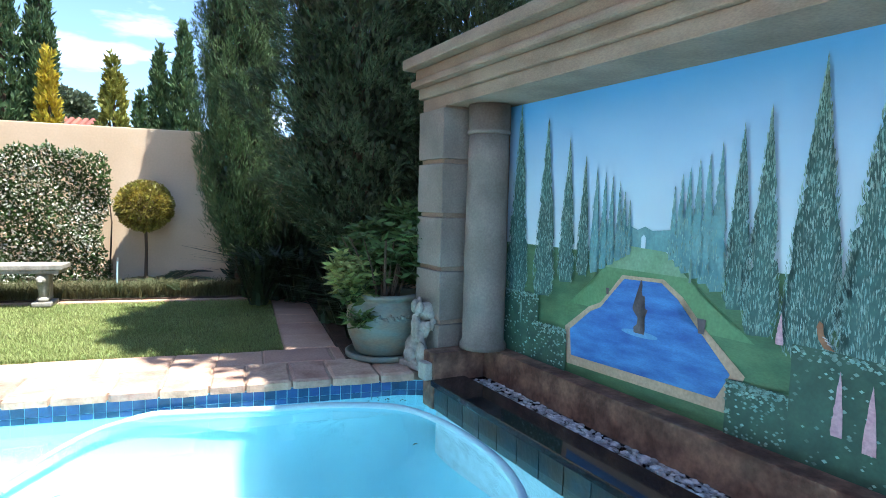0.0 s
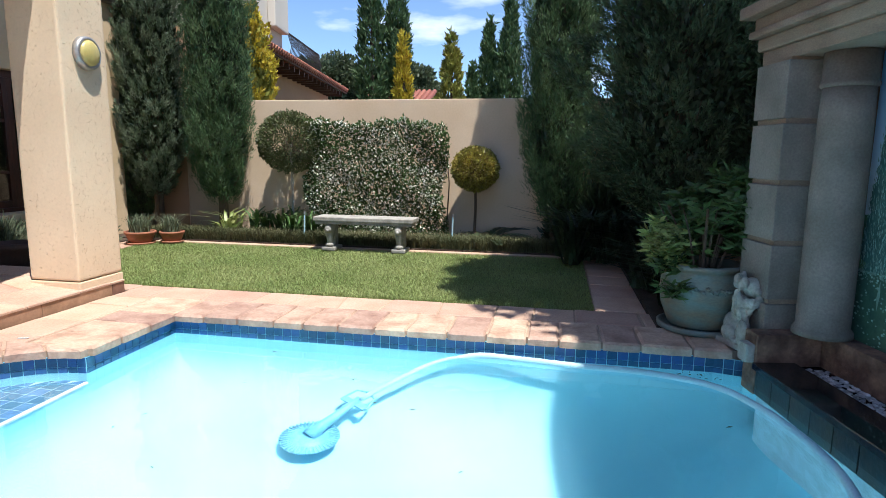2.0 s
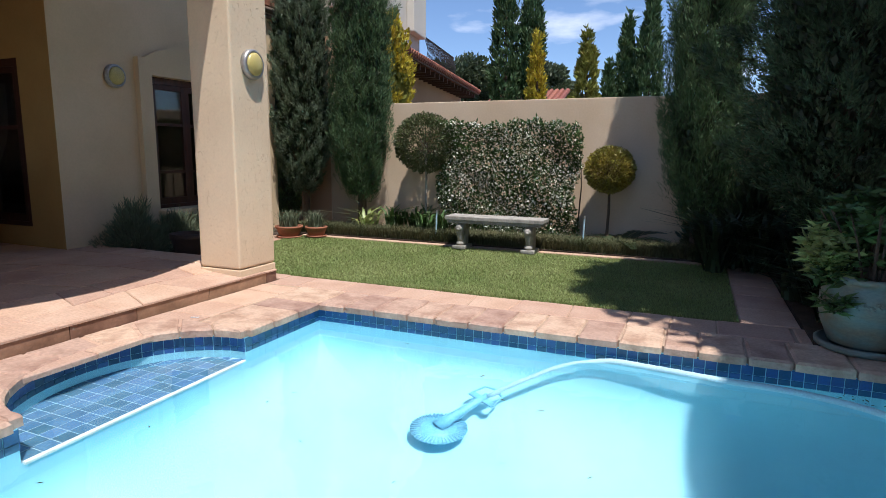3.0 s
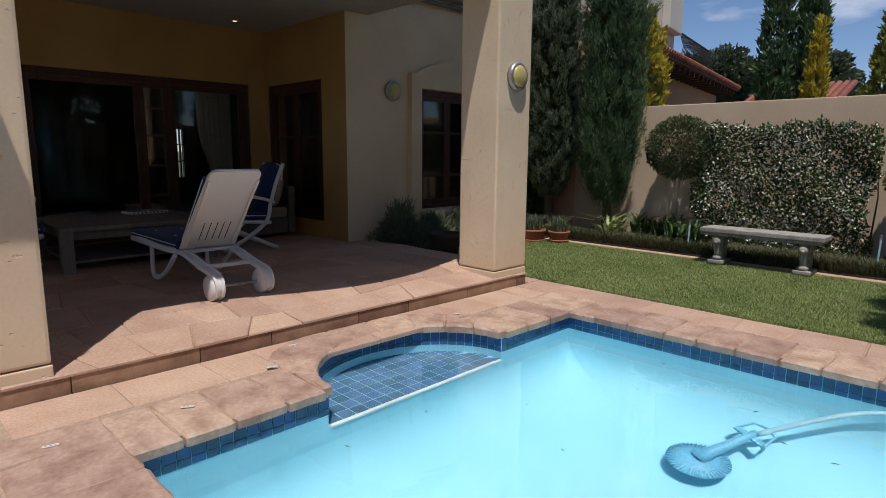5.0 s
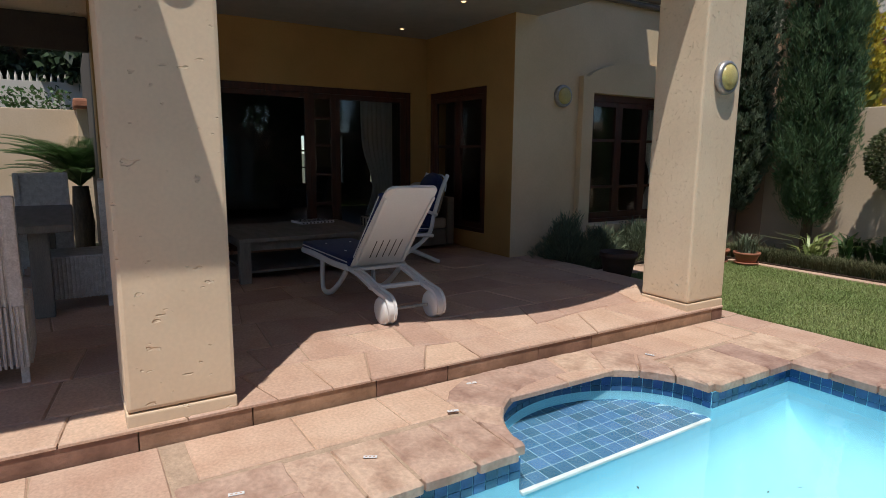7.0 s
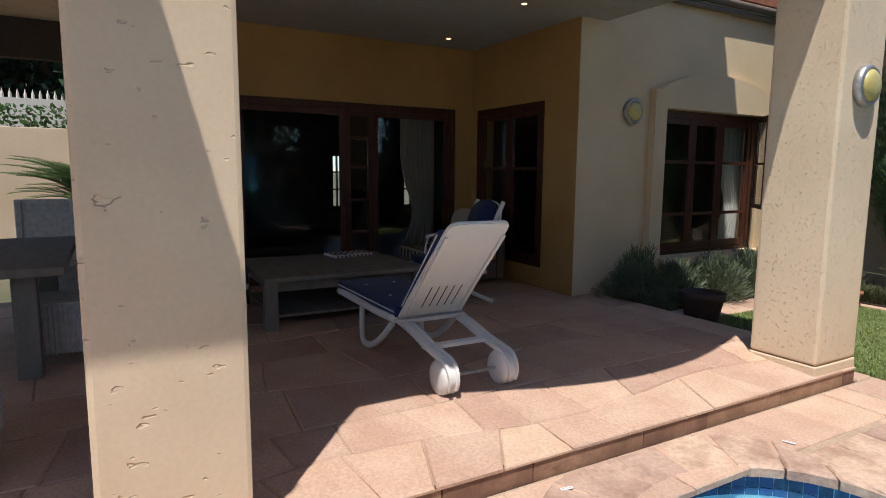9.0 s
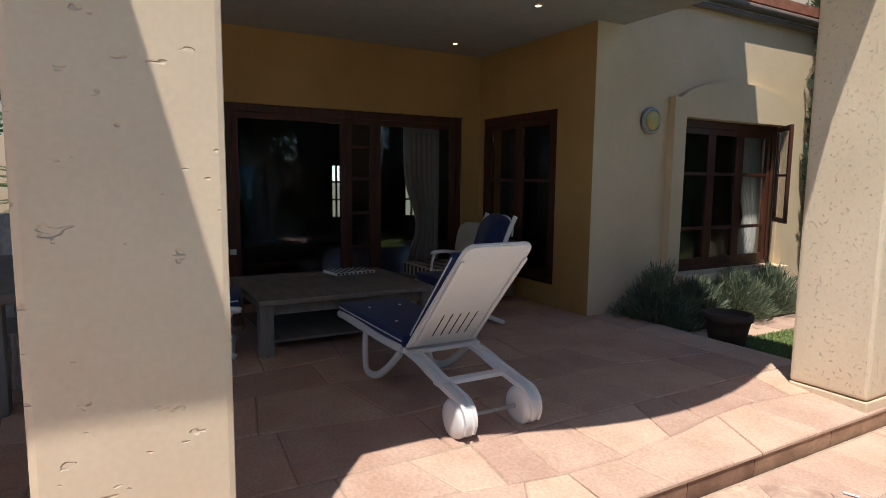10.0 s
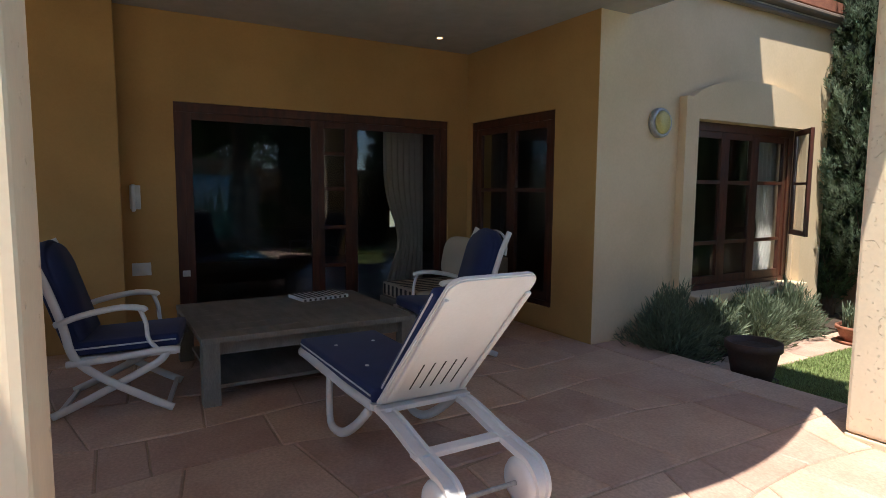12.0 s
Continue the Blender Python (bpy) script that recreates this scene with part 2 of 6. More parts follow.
M_ROOFTILE = mat("red_roof_tile", (0.33, 0.12, 0.075), (0.24, 0.085, 0.055), rough=0.8, scale=6, bump=0.3, vary=0.2)
M_RAFTER = mat("dark_rafter", (0.10, 0.045, 0.03), rough=0.7, bump=0.1)
M_IRON = mat("black_iron", (0.02, 0.02, 0.02), rough=0.5, bump=0.05)
M_NEIGHBOUR = mat("white_wall_paint", (0.66, 0.62, 0.55), (0.62, 0.58, 0.5), rough=0.9, scale=1, bump=0.08, grain=0.03)
M_GUTTER = mat("gutter_paint", (0.17, 0.13, 0.10), (0.14, 0.11, 0.085), rough=0.5, bump=0.05)
M_CLEANER = mat("pool_cleaner_plastic", (0.15, 0.42, 0.58), (0.11, 0.35, 0.52), rough=0.5, bump=0.05)
M_HOSE = mat("pale_hose", (0.45, 0.66, 0.72), (0.38, 0.58, 0.66), rough=0.6, scale=5, fine=120, bump=0.2)
M_GLASS = glass_mat("window_glass", (0.93, 0.95, 0.94))
M_WATER = glass_mat("pool_water", (0.86, 0.97, 1.0), ior=1.33)
wnt = M_WATER.node_tree
w_wave = wnt.nodes.new("ShaderNodeTexNoise")
w_wave.inputs["Scale"].default_value = 3.5
w_wco = wnt.nodes.new("ShaderNodeTexCoord")
w_bump = wnt.nodes.new("ShaderNodeBump")
w_bump.inputs["Strength"].default_value, w_bump.inputs["Distance"].default_value = 0.10, 0.02
wnt.links.new(w_wco.outputs["Object"], w_wave.inputs["Vector"])
wnt.links.new(w_wave.outputs["Fac"], w_bump.inputs["Height"])
wnt.links.new(w_bump.outputs["Normal"], wnt.nodes["Principled BSDF"].inputs["Normal"])


# ---- mesh helpers ----
def mesh_object(name, bm, material, parent=None, smooth=False):
    me = bpy.data.meshes.new(name)
    bm.to_mesh(me)
    bm.free()
    if material:
        me.materials.append(material)
    if smooth:
        for p in me.polygons:
            p.use_smooth = True
    ob = new(name, me)
    if parent:
        ob.parent = parent
    return ob


def part(name, bm, material, parent, label="", smooth=False):
    ob = mesh_object(name, bm, material, parent, smooth)
    if label:
        ob["label"] = label
    return ob


def thing(name, label, category, at=(0, 0, 0), turn=0.0, group="", kind=""):
    ob = new(name)
    ob.matrix_world = pose(*at, 0, 0, turn)
    ob.empty_display_size = 0.1
    return tagged(ob, label, category, group, kind)


def structure(name, bm, material, label="", smooth=False):
    return tagged(mesh_object(name, bm, material, None, smooth), label, name.split("_")[0], kind="structure")


def box(bm, x0, y0, z0, x1, y1, z1, bev=0.0, m=None):
    g = bmesh.ops.create_cube(bm, size=1.0)
    vs = g["verts"]
    bmesh.ops.scale(bm, vec=(abs(x1 - x0), abs(y1 - y0), abs(z1 - z0)), verts=vs)
    bmesh.ops.translate(bm, vec=((x0 + x1) / 2, (y0 + y1) / 2, (z0 + z1) / 2), verts=vs)
    if m is not None:
        bmesh.ops.transform(bm, matrix=m, verts=vs)
    if bev:
        es = list({e for v in vs for e in v.link_edges})
        bmesh.ops.bevel(bm, geom=es, offset=bev, segments=2, affect="EDGES", profile=0.6)
    return bm


def boxes(*specs, bev=0.0):
    bm = bmesh.new()
    for s in specs:
        box(bm, *s, bev=bev)
    return bm


def lathe(bm, profile, segs=32, at=(0, 0, 0), m=None):
    rings = []
    for r, z in profile:
        rings.append([bm.verts.new((at[0] + max(r, 0.0005) * math.cos(2 * math.pi * i / segs),
                                    at[1] + max(r, 0.0005) * math.sin(2 * math.pi * i / segs), at[2] + z)) for i in range(segs)])
    for a, b in zip(rings, rings[1:]):
        for i in range(segs):
            bm.faces.new((a[i], a[(i + 1) % segs], b[(i + 1) % segs], b[i]))
    bm.faces.new(rings[0][::-1])
    bm.faces.new(rings[-1])
    if m is not None:
        bmesh.ops.transform(bm, matrix=m, verts=[v for r in rings for v in r])
    return bm


def tube(bm, pts, radius, segs=8, flat=1.0):
    """A swept tube through points; radius one number or one a point. flat squeezes it sideways."""
    pts = [Vector(p) for p in pts]
    rad = radius if isinstance(radius, (list, tuple)) else [radius] * len(pts)
    rings = []
    side = None
    for i, p in enumerate(pts):
        d = (pts[min(i + 1, len(pts) - 1)] - pts[max(i - 1, 0)]).normalized()
        if side is None:
            side = d.cross(Vector((0, 0, 1)))
            if side.length < 1e-3:
                side = Vector((1, 0, 0))
        side = (side - d * side.dot(d)).normalized()
        up = side.cross(d)
        rings.append([bm.verts.new(p + (side * math.cos(a) * flat + up * math.sin(a)) * rad[i])
                      for a in [2 * math.pi * k / segs for k in range(segs)]])
    for a, b in zip(rings, rings[1:]):
        for k in range(segs):
            bm.faces.new((a[k], a[(k + 1) % segs], b[(k + 1) % segs], b[k]))
    bm.faces.new(rings[0][::-1])
    bm.faces.new(rings[-1])
    return bm


def smooth_path(pts, n=6):
    """Catmull-Rom points through pts."""
    P = [Vector(p) for p in pts]
    P = [P[0] * 2 - P[1]] + P + [P[-1] * 2 - P[-2]]
    out = []
    for i in range(1, len(P) - 2):
        a, b, c, d = P[i - 1:i + 3]
        for k in range(n):
            t = k / n
            out.append(0.5 * (2 * b + (c - a) * t + (2 * a - 5 * b + 4 * c - d) * t * t + (3 * b - a - 3 * c + d) * t ** 3))
    out.append(P[-2])
    return out


def ball(bm, at, r, scale=(1, 1, 1), u=16, v=10, turn=None):
    g = bmesh.ops.create_uvsphere(bm, u_segments=u, v_segments=v, radius=r)
    m = Matrix.Translation(at) @ (turn or Matrix()) @ Matrix.Diagonal((*scale, 1))
    bmesh.ops.transform(bm, matrix=m, verts=g["verts"])
    return bm


def prism(bm, poly, z0, z1):
    a = [bm.verts.new((x, y, z0)) for x, y in poly]
    b = [bm.verts.new((x, y, z1)) for x, y in poly]
    n = len(poly)
    for i in range(n):
        bm.faces.new((a[i], a[(i + 1) % n], b[(i + 1) % n], b[i]))
    bm.faces.new(a[::-1])
    bm.faces.new(b)
    bmesh.ops.recalc_face_normals(bm, faces=bm.faces[:])
    return bm


def numpy_mesh(name, V, F, material, parent=None):
    me = bpy.data.meshes.new(name)
    V, F = np.asarray(V, np.float32), np.asarray(F, np.int32)
    n, k = F.shape
    me.vertices.add(len(V))
    me.vertices.foreach_set("co", V.ravel())
    me.loops.add(n * k)
    me.loops.foreach_set("vertex_index", F.ravel())
    me.polygons.add(n)
    me.polygons.foreach_set("loop_start", np.arange(0, n * k, k, dtype=np.int32))
    me.update(calc_edges=True)
    me.materials.append(material)
    ob = new(name, me)
    if parent:
        ob.parent = parent
    return ob


def unit(a):
    return a / np.maximum(np.linalg.norm(a, axis=1, keepdims=True), 1e-6)


def leaves(name, P, D, length, width, material, parent=None, rng=None, label="", spread=0.8):
    """Leaf blades at points P growing along D (with scatter), each a folded diamond of two triangles."""
    rng = rng or np.random.default_rng(1)
    n = len(P)
    D = unit(D + rng.normal(0, spread, (n, 3)) * 0.6)
    S = unit(np.cross(D, rng.normal(0, 1, (n, 3))))
    N = np.cross(D, S)
    L = (length * rng.uniform(0.6, 1.3, n))[:, None]
    W = (width * rng.uniform(0.7, 1.25, n))[:, None]
    mid = P + D * L * 0.45
    V = np.stack([P, mid + S * W * 0.5 + N * W * 0.15, P + D * L, mid - S * W * 0.5 + N * W * 0.15], 1).reshape(-1, 3)
    i = np.arange(n)[:, None] * 4
    ob = numpy_mesh(name, V, i + np.array([[0, 1, 2, 3]]), material, parent)
    if label:
        ob["label"] = label
    return ob


def blades(name, P, length, width, material, parent=None, rng=None, lean=0.5, flop=0.3):
    """Grass-like blades: a bent strip of two faces each."""
    rng = rng or np.random.default_rng(2)
    n = len(P)
    a = rng.uniform(0, 2 * np.pi, n)
    d = np.stack([np.cos(a), np.sin(a), np.zeros(n)], 1)
    s = np.stack([-np.sin(a), np.cos(a), np.zeros(n)], 1)
    L = (length * rng.uniform(0.5, 1.3, n))[:, None]
    k = (lean * rng.uniform(0.2, 1.2, n))[:, None]
    up = np.array([[0, 0, 1.0]])
    w = width * rng.uniform(0.7, 1.2, n)[:, None]
    m = P + L * 0.55 * (up + d * k * 0.5)
    t = m + L * 0.45 * (up * (1 - flop) + d * k * 1.6)
    V = np.stack([P - s * w / 2, P + s * w / 2, m + s * w / 2, m - s * w / 2, t + s * w * 0.1, t - s * w * 0.1], 1).reshape(-1, 3)
    i = np.arange(n)[:, None] * 6
    F = np.concatenate([i + np.array([[0, 1, 2, 3]]), i + np.array([[3, 2, 4, 5]])])
    return numpy_mesh(name, V, F, material, parent)


def lumps(theta, z, seed, amp):
    """Uneven outline of a crown, from a few random waves."""
    r = np.random.default_rng(seed)
    out = np.zeros_like(z)
    for _ in range(7):
        out += np.sin(r.integers(1, 7) * theta + r.uniform(1.5, 9) * z + r.uniform(0, 6.3)) * r.uniform(0.3, 1)
    return 1 + amp * out / 3


def conifer(name, label, at, height, radius, material, seed, count=14000, base=0.25, tip=0.7, spray=0.13, width=0.04,
            shape=0.55, trunk=0.08, group="", amp=0.16, up=1.0, taper=0.22, inner=None, per=60, plume=0.26, splay=0.45):
    """A columnar conifer: tapered trunk, limbs and a crown of many upswept sprays."""
    t = thing(name, label, "tree", at, group=group)
    rng = np.random.default_rng(seed)
    bm = bmesh.new()
    tube(bm, [(0, 0, -0.05), (0.02, 0.01, height * 0.4), (0, 0, height * 0.92)], [trunk, trunk * 0.7, 0.012], 10)
    part("trunk", bm, M_BARK, t, "grey-brown bark")
    bm = bmesh.new()
    for k in range(26):
        z = base + (height * 0.8 - base) * k / 26
        a = k * 2.4
        r = radius * 0.75 * (1 - (z / height) ** 2)
        tube(bm, [(0, 0, z), (r * 0.6 * math.cos(a), r * 0.6 * math.sin(a), z + r * 0.5), (r * math.cos(a), r * math.sin(a), z + r * 1.2)], [0.02, 0.012, 0.004], 5)
    part("limb", bm, M_BARK, t)
    tufts = max(120, int(count / per))
    zt = base + (height - base) * rng.beta(1.05, 1.25, tufts)
    th = rng.uniform(0, 2 * np.pi, tufts)
    f = (zt - base) / (height - base)
    prof = np.minimum(1, (f + 0.04) / taper) ** 0.6 * (1 - np.clip((f - tip * 0.4) / (1 - tip * 0.4), 0, 1) ** (1 / shape)) + 0.02
    r = radius * prof * lumps(th, zt, seed, amp) * (0.94 - 0.40 * rng.uniform(0, 1, tufts) ** 1.6)
    C = np.stack([r * np.cos(th), r * np.sin(th), zt], 1)
    A = unit(np.stack([np.cos(th) * splay, np.sin(th) * splay, np.full(tufts, up)], 1) + rng.normal(0, 0.16, (tufts, 3)))
    size = plume * rng.uniform(0.6, 1.35, tufts)
    k = np.repeat(np.arange(tufts), per)
    u = rng.uniform(0, 1, len(k))[:, None]
    side = unit(rng.normal(0, 1, (len(k), 3)))
    P = C[k] + (A[k] * (u - 0.35) + side * 0.34 * (1.05 - u) * rng.uniform(0.3, 1, (len(k), 1))) * size[k][:, None]
    leaves("crown", P, A[k] + side * 0.55, spray, width, material, t, rng, "", 0.35)
    # core leaves in a darker material: shade inside the crown as colour
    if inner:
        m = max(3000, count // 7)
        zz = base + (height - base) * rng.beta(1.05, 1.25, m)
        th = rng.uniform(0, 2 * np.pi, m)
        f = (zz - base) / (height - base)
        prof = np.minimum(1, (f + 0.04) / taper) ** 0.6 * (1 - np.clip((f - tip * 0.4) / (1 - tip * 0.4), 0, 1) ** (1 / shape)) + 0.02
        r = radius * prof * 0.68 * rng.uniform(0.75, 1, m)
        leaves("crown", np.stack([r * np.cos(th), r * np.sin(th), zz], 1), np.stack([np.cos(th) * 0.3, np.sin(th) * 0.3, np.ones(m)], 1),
               max(0.11, spray * 1.5), max(0.05, width * 2.2), inner, t, rng, "inner foliage with the crown's shade in its darker colour")
    return t


def clump_points(rng, n, clumps, size, centre, radii, shell=0.6):
    """Points in leafy clumps spread through an ellipsoid, denser towards its skin; with their outward directions."""
    c = unit(rng.normal(0, 1, (clumps, 3))) * (shell + (1 - shell) * rng.uniform(0, 1, (clumps, 1)))
    k = rng.integers(0, clumps, n)
    q = unit(rng.normal(0, 1, (n, 3))) * rng.uniform(0.2, 1, (n, 1)) ** 0.5 * size
    p = c[k] + q
    return np.array(centre) + p * np.array(radii), unit(c[k] * 0.6 + q)


def stone(name, poly, z0, z1, material, parent, ch=0.012, rough=0.0):
    """One paving stone: a slab with worn, chamfered edges."""
    cx, cy = sum(p[0] for p in poly) / len(poly), sum(p[1] for p in poly) / len(poly)
    n = len(poly)
    V, ins = [], []
    for x, y in poly:
        dx, dy = cx - x, cy - y
        d = math.hypot(dx, dy) or 1
        ins.append((x + dx / d * ch * 1.4, y + dy / d * ch * 1.4))
    V += [(x, y, z0) for x, y in poly] + [(x, y, z1 - ch) for x, y in poly] + [(x, y, z1 + random.uniform(-rough, rough)) for x, y in ins]
    F = []
    for k in (0, n):
        F += [(k + i, k + (i + 1) % n, k + n + (i + 1) % n, k + n + i) for i in range(n)]
    F.append(tuple(range(2 * n, 3 * n)))
    me = bpy.data.meshes.new(name)
    me.from_pydata(V, [], F)
    me.materials.append(material)
    ob = new(name, me)
    ob.parent = parent
    return ob


def flag_rows(parent, x0, y0, x1, y1, z0, z1, size, seed, material, skip=None, along="x", jitter=0.03, gap=0.004):
    """Rows of flagstones over a rectangle, uneven in length."""
    r = random.Random(seed)
    swap = along == "y"
    a0, a1, b0, b1 = (y0, y1, x0, x1) if swap else (x0, x1, y0, y1)
    rows = max(1, round((b1 - b0) / size))
    h = (b1 - b0) / rows
    for i in range(rows):
        a = a0
        lo = b0 + i * h
        cuts = [a0]
        while a1 - a > size * 1.5:
            a += size * r.uniform(0.75, 1.35)
            cuts.append(a)
        cuts.append(a1)
        lean = {c: (0, 0) if c in (a0, a1) else (r.uniform(-jitter, jitter), r.uniform(-jitter, jitter)) for c in cuts}
        for p, q in zip(cuts, cuts[1:]):
            j = [lean[p][0], lean[p][1], lean[q][0], lean[q][1]]
            def wave(k, a):
                return 0.0 if k in (0, rows) else jitter * 0.6 * math.sin(a * 2.3 + k * 1.9 + seed)
            u, v = wave(i, p + j[0]), wave(i, q + j[2])
            s, w = wave(i + 1, p + j[1]), wave(i + 1, q + j[3])
            poly = [(p + gap + j[0], lo + gap + u), (q - gap + j[2], lo + gap + v), (q - gap + j[3], lo + h - gap + w), (p + gap + j[1], lo + h - gap + s)]
            if swap:
                poly = [(y, x) for x, y in poly][::-1]
            c = (sum(v[0] for v in poly) / 4, sum(v[1] for v in poly) / 4)
            if skip and skip(*c):
                continue
            stone("flagstone", poly, z0, z1 + r.uniform(-0.003, 0.003), material, parent, 0.008)


# ---- plan ----
PX0, PX1, PY0, PY1 = -4.27, 0.02, 1.66, 5.43      # pool
BAY_Y, BAY_RX, BAY_RY = 3.63, 0.70, 0.83            # rounded entry bay in the west side
WATER, TERRACE, EDGE, CEIL = -0.155, 0.185, 0.117, 3.24   # the terrace falls to its edge
HX, BX, SY = -8.04, -10.21, 5.69                   # house front wall, back wall of the terrace, its side wall
NY = 10.45                                          # garden wall
KE = radians(10.5)                                  # the painted wall stands askew
EAST = Matrix.Translation((0.76, 5.23, 0)) @ Matrix(((math.cos(KE), math.sin(KE), 0, 0), (math.sin(KE), -math.cos(KE), 0, 0), (0, 0, -1, 0), (0, 0, 0, 1))) @ Matrix.Diagonal((1, 1, -1, 1))


def east(bm):
    """From (u away from the pool, v along the wall to the south, z) into the world."""
    bmesh.ops.transform(bm, matrix=EAST, verts=bm.verts[:])
    bmesh.ops.recalc_face_normals(bm, faces=bm.faces[:])
    return bm


def east_xy(u, v):
    p = EAST @ Vector((u, v, 0))
    return p.x, p.y


def ebox(u0, v0, z0, u1, v1, z1, bev=0.0):
    return east(boxes((u0, v0, z0, u1, v1, z1), bev=bev))


# ---- ground ----
bm = bmesh.new()
for x0, y0, x1, y1 in [(-600, -600, 600, 1.2), (-600, 5.7, 600, 600), (-600, 1.2, -5.15, 5.7), (0.95, 1.2, 600, 5.7)]:
    bm.faces.new([bm.verts.new(p) for p in ((x0, y0, -0.07), (x1, y0, -0.07), (x1, y1, -0.07), (x0, y1, -0.07))])
structure("ground", bm, M_GROUND, "bare brown earth under the garden and around it")

# ---- pool ----
bay = [(PX0 - BAY_RX * math.cos(a), BAY_Y - BAY_RY * math.sin(a)) for a in [math.pi / 2 - math.pi * i / 28 for i in range(29)]]
bay = bay[::-1]  # from the south cusp round to the north cusp
if bay[0][1] > bay[-1][1]:
    bay = bay[::-1]
SE, SN = east_xy(-0.53, 3.72), east_xy(-0.53, -0.25)
outline = [(PX0, PY0), (PX0, BAY_Y - BAY_RY)] + bay[1:-1] + [(PX0, BAY_Y + BAY_RY), (PX0, PY1), (PX1 - 0.02, PY1), SN, (SE[0], PY0)]
FLOOR_Z = -1.30
# basin: sheer walls, then a rounded cove down to the floor
bm = bmesh.new()
rings = []
for z, inset in [(-0.60, 0.0)] + [(-0.60 - 0.70 * math.sin(a), 0.85 * (1 - math.cos(a))) for a in [math.pi / 2 * i / 9 for i in range(1, 10)]]:
    ring = []
    for k in range(48):
        # rounded rectangle, rounder towards the floor
        q, f = divmod(k, 12)
        f /= 12
        x0, x1, y0, y1 = PX0 + inset, SN[0] + 0.28 - inset, PY0 + inset, PY1 - inset
        r = 0.02 + inset * 0.9
        cx, cy = [(x0 + r, y0 + r), (x1 - r, y0 + r), (x1 - r, y1 - r), (x0 + r, y1 - r)][q]
        a = math.pi + q * math.pi / 2 + f * math.pi / 2
        ring.append(bm.verts.new((cx + r * math.cos(a), cy + r * math.sin(a), z)))
    rings.append(ring)
for a, b in zip(rings, rings[1:]):
    for k in range(48):
        bm.faces.new((a[k], a[(k + 1) % 48], b[(k + 1) % 48], b[k]))
bm.faces.new(rings[-1])
bmesh.ops.recalc_face_normals(bm, faces=bm.faces[:])
structure("pool_floor", bm, M_POOL, "pale blue plastered pool floor under clear water", True)
bm = bmesh.new()
for a, b in zip(outline, outline[1:] + outline[:1]):
    bm.faces.new([bm.verts.new(p) for p in ((*a, -0.605), (*b, -0.605), (*b, -0.055), (*a, -0.055))])
bm.faces.new([bm.verts.new(p) for p in ((PX0, BAY_Y - BAY_RY, -0.605), (PX0, BAY_Y + BAY_RY, -0.605), (PX0, BAY_Y + BAY_RY, -0.375), (PX0, BAY_Y - BAY_RY, -0.375))])
bmesh.ops.remove_doubles(bm, verts=bm.verts[:], dist=0.0005)
pool_wall = structure("pool_wall", bm, M_POOL, "pale blue plastered pool wall with a tiled waterline")
bm = bmesh.new()
prism(bm, [(PX0 - 0.001, BAY_Y - BAY_RY)] + bay[1:-1] + [(PX0 - 0.001, BAY_Y + BAY_RY)], -0.42, -0.372)
pool_shelf = structure("pool_shelf", bm, M_GROUT, "tiled entry step in the rounded bay of the pool")
bm = bmesh.new()
vs = [bm.verts.new((x, y, WATER)) for x, y in outline]
bm.faces.new(vs)
bmesh.ops.recalc_face_normals(bm, faces=bm.faces[:])
for f in bm.faces:
    if f.normal.z < 0:
        f.normal_flip()
water = structure("water", bm, M_WATER, "clear calm swimming pool water")
water.visible_shadow = False

# ---- slabs under the paving ----
bm = bmesh.new()
box(bm, -5.25, -6, -0.3, 1.9, PY0 - 0.02, -0.010)
box(bm, -5.25, PY0 - 0.02, -0.3, PX0 - BAY_RX - 0.02, PY1 + 0.9, -0.010)
box(bm, PX0 - BAY_RX - 0.02, PY1 + 0.02, -0.3, 1.2, PY1 + 0.9, -0.010)
box(bm, -6.4, PY1 + 0.68, -0.3, -5.25, PY1 + 0.9, -0.010)
n = len(bay)
for i in range(n - 1):
    a, b = bay[i], bay[i + 1]
    vs = [(a[0] - 0.01, a[1]), (b[0] - 0.01, b[1]), (-4.99, b[1]), (-4.99, a[1])]
    if abs(a[1] - b[1]) > 0.004:
        prism(bm, vs, -0.3, -0.0105)
box(bm, -4.98, PY0 - 0.02, -0.3, PX0 - 0.012, BAY_Y - BAY_RY, -0.011)
box(bm, -4.98, BAY_Y + BAY_RY, -0.3, PX0 - 0.012, PY1 + 0.02, -0.011)
pavement = structure("pavement", bm, M_MORTAR, "pinkish sandstone paving round the pool")


def fall(x):
    """How far the terrace floor lies under its level at x."""
    return (TERRACE - EDGE) * min(1.0, max(0.0, (x + 6.0) / 0.65))


bm = bmesh.new()
for y0, y1, xs in ((-6, SY, (BX - 0.3, -6.0, -5.35, -5.29)), (SY, 6.08, (HX, -6.0, -5.35, -5.29))):
    top = [(x, TERRACE - 0.009 - fall(x)) for x in xs]
    ring = [(xs[0], -0.3), (xs[-1], -0.3)] + top[::-1]
    a = [bm.verts.new((x, y0, z)) for x, z in ring]
    b = [bm.verts.new((x, y1, z)) for x, z in ring]
    for i in range(len(ring)):
        j = (i + 1) % len(ring)
        bm.faces.new((a[i], a[j], b[j], b[i]))
    bm.faces.new(a[::-1])
    bm.faces.new(b)
terrace = structure("floor_terrace", bm, M_MORTAR, "covered terrace floor of tan sandstone flags")

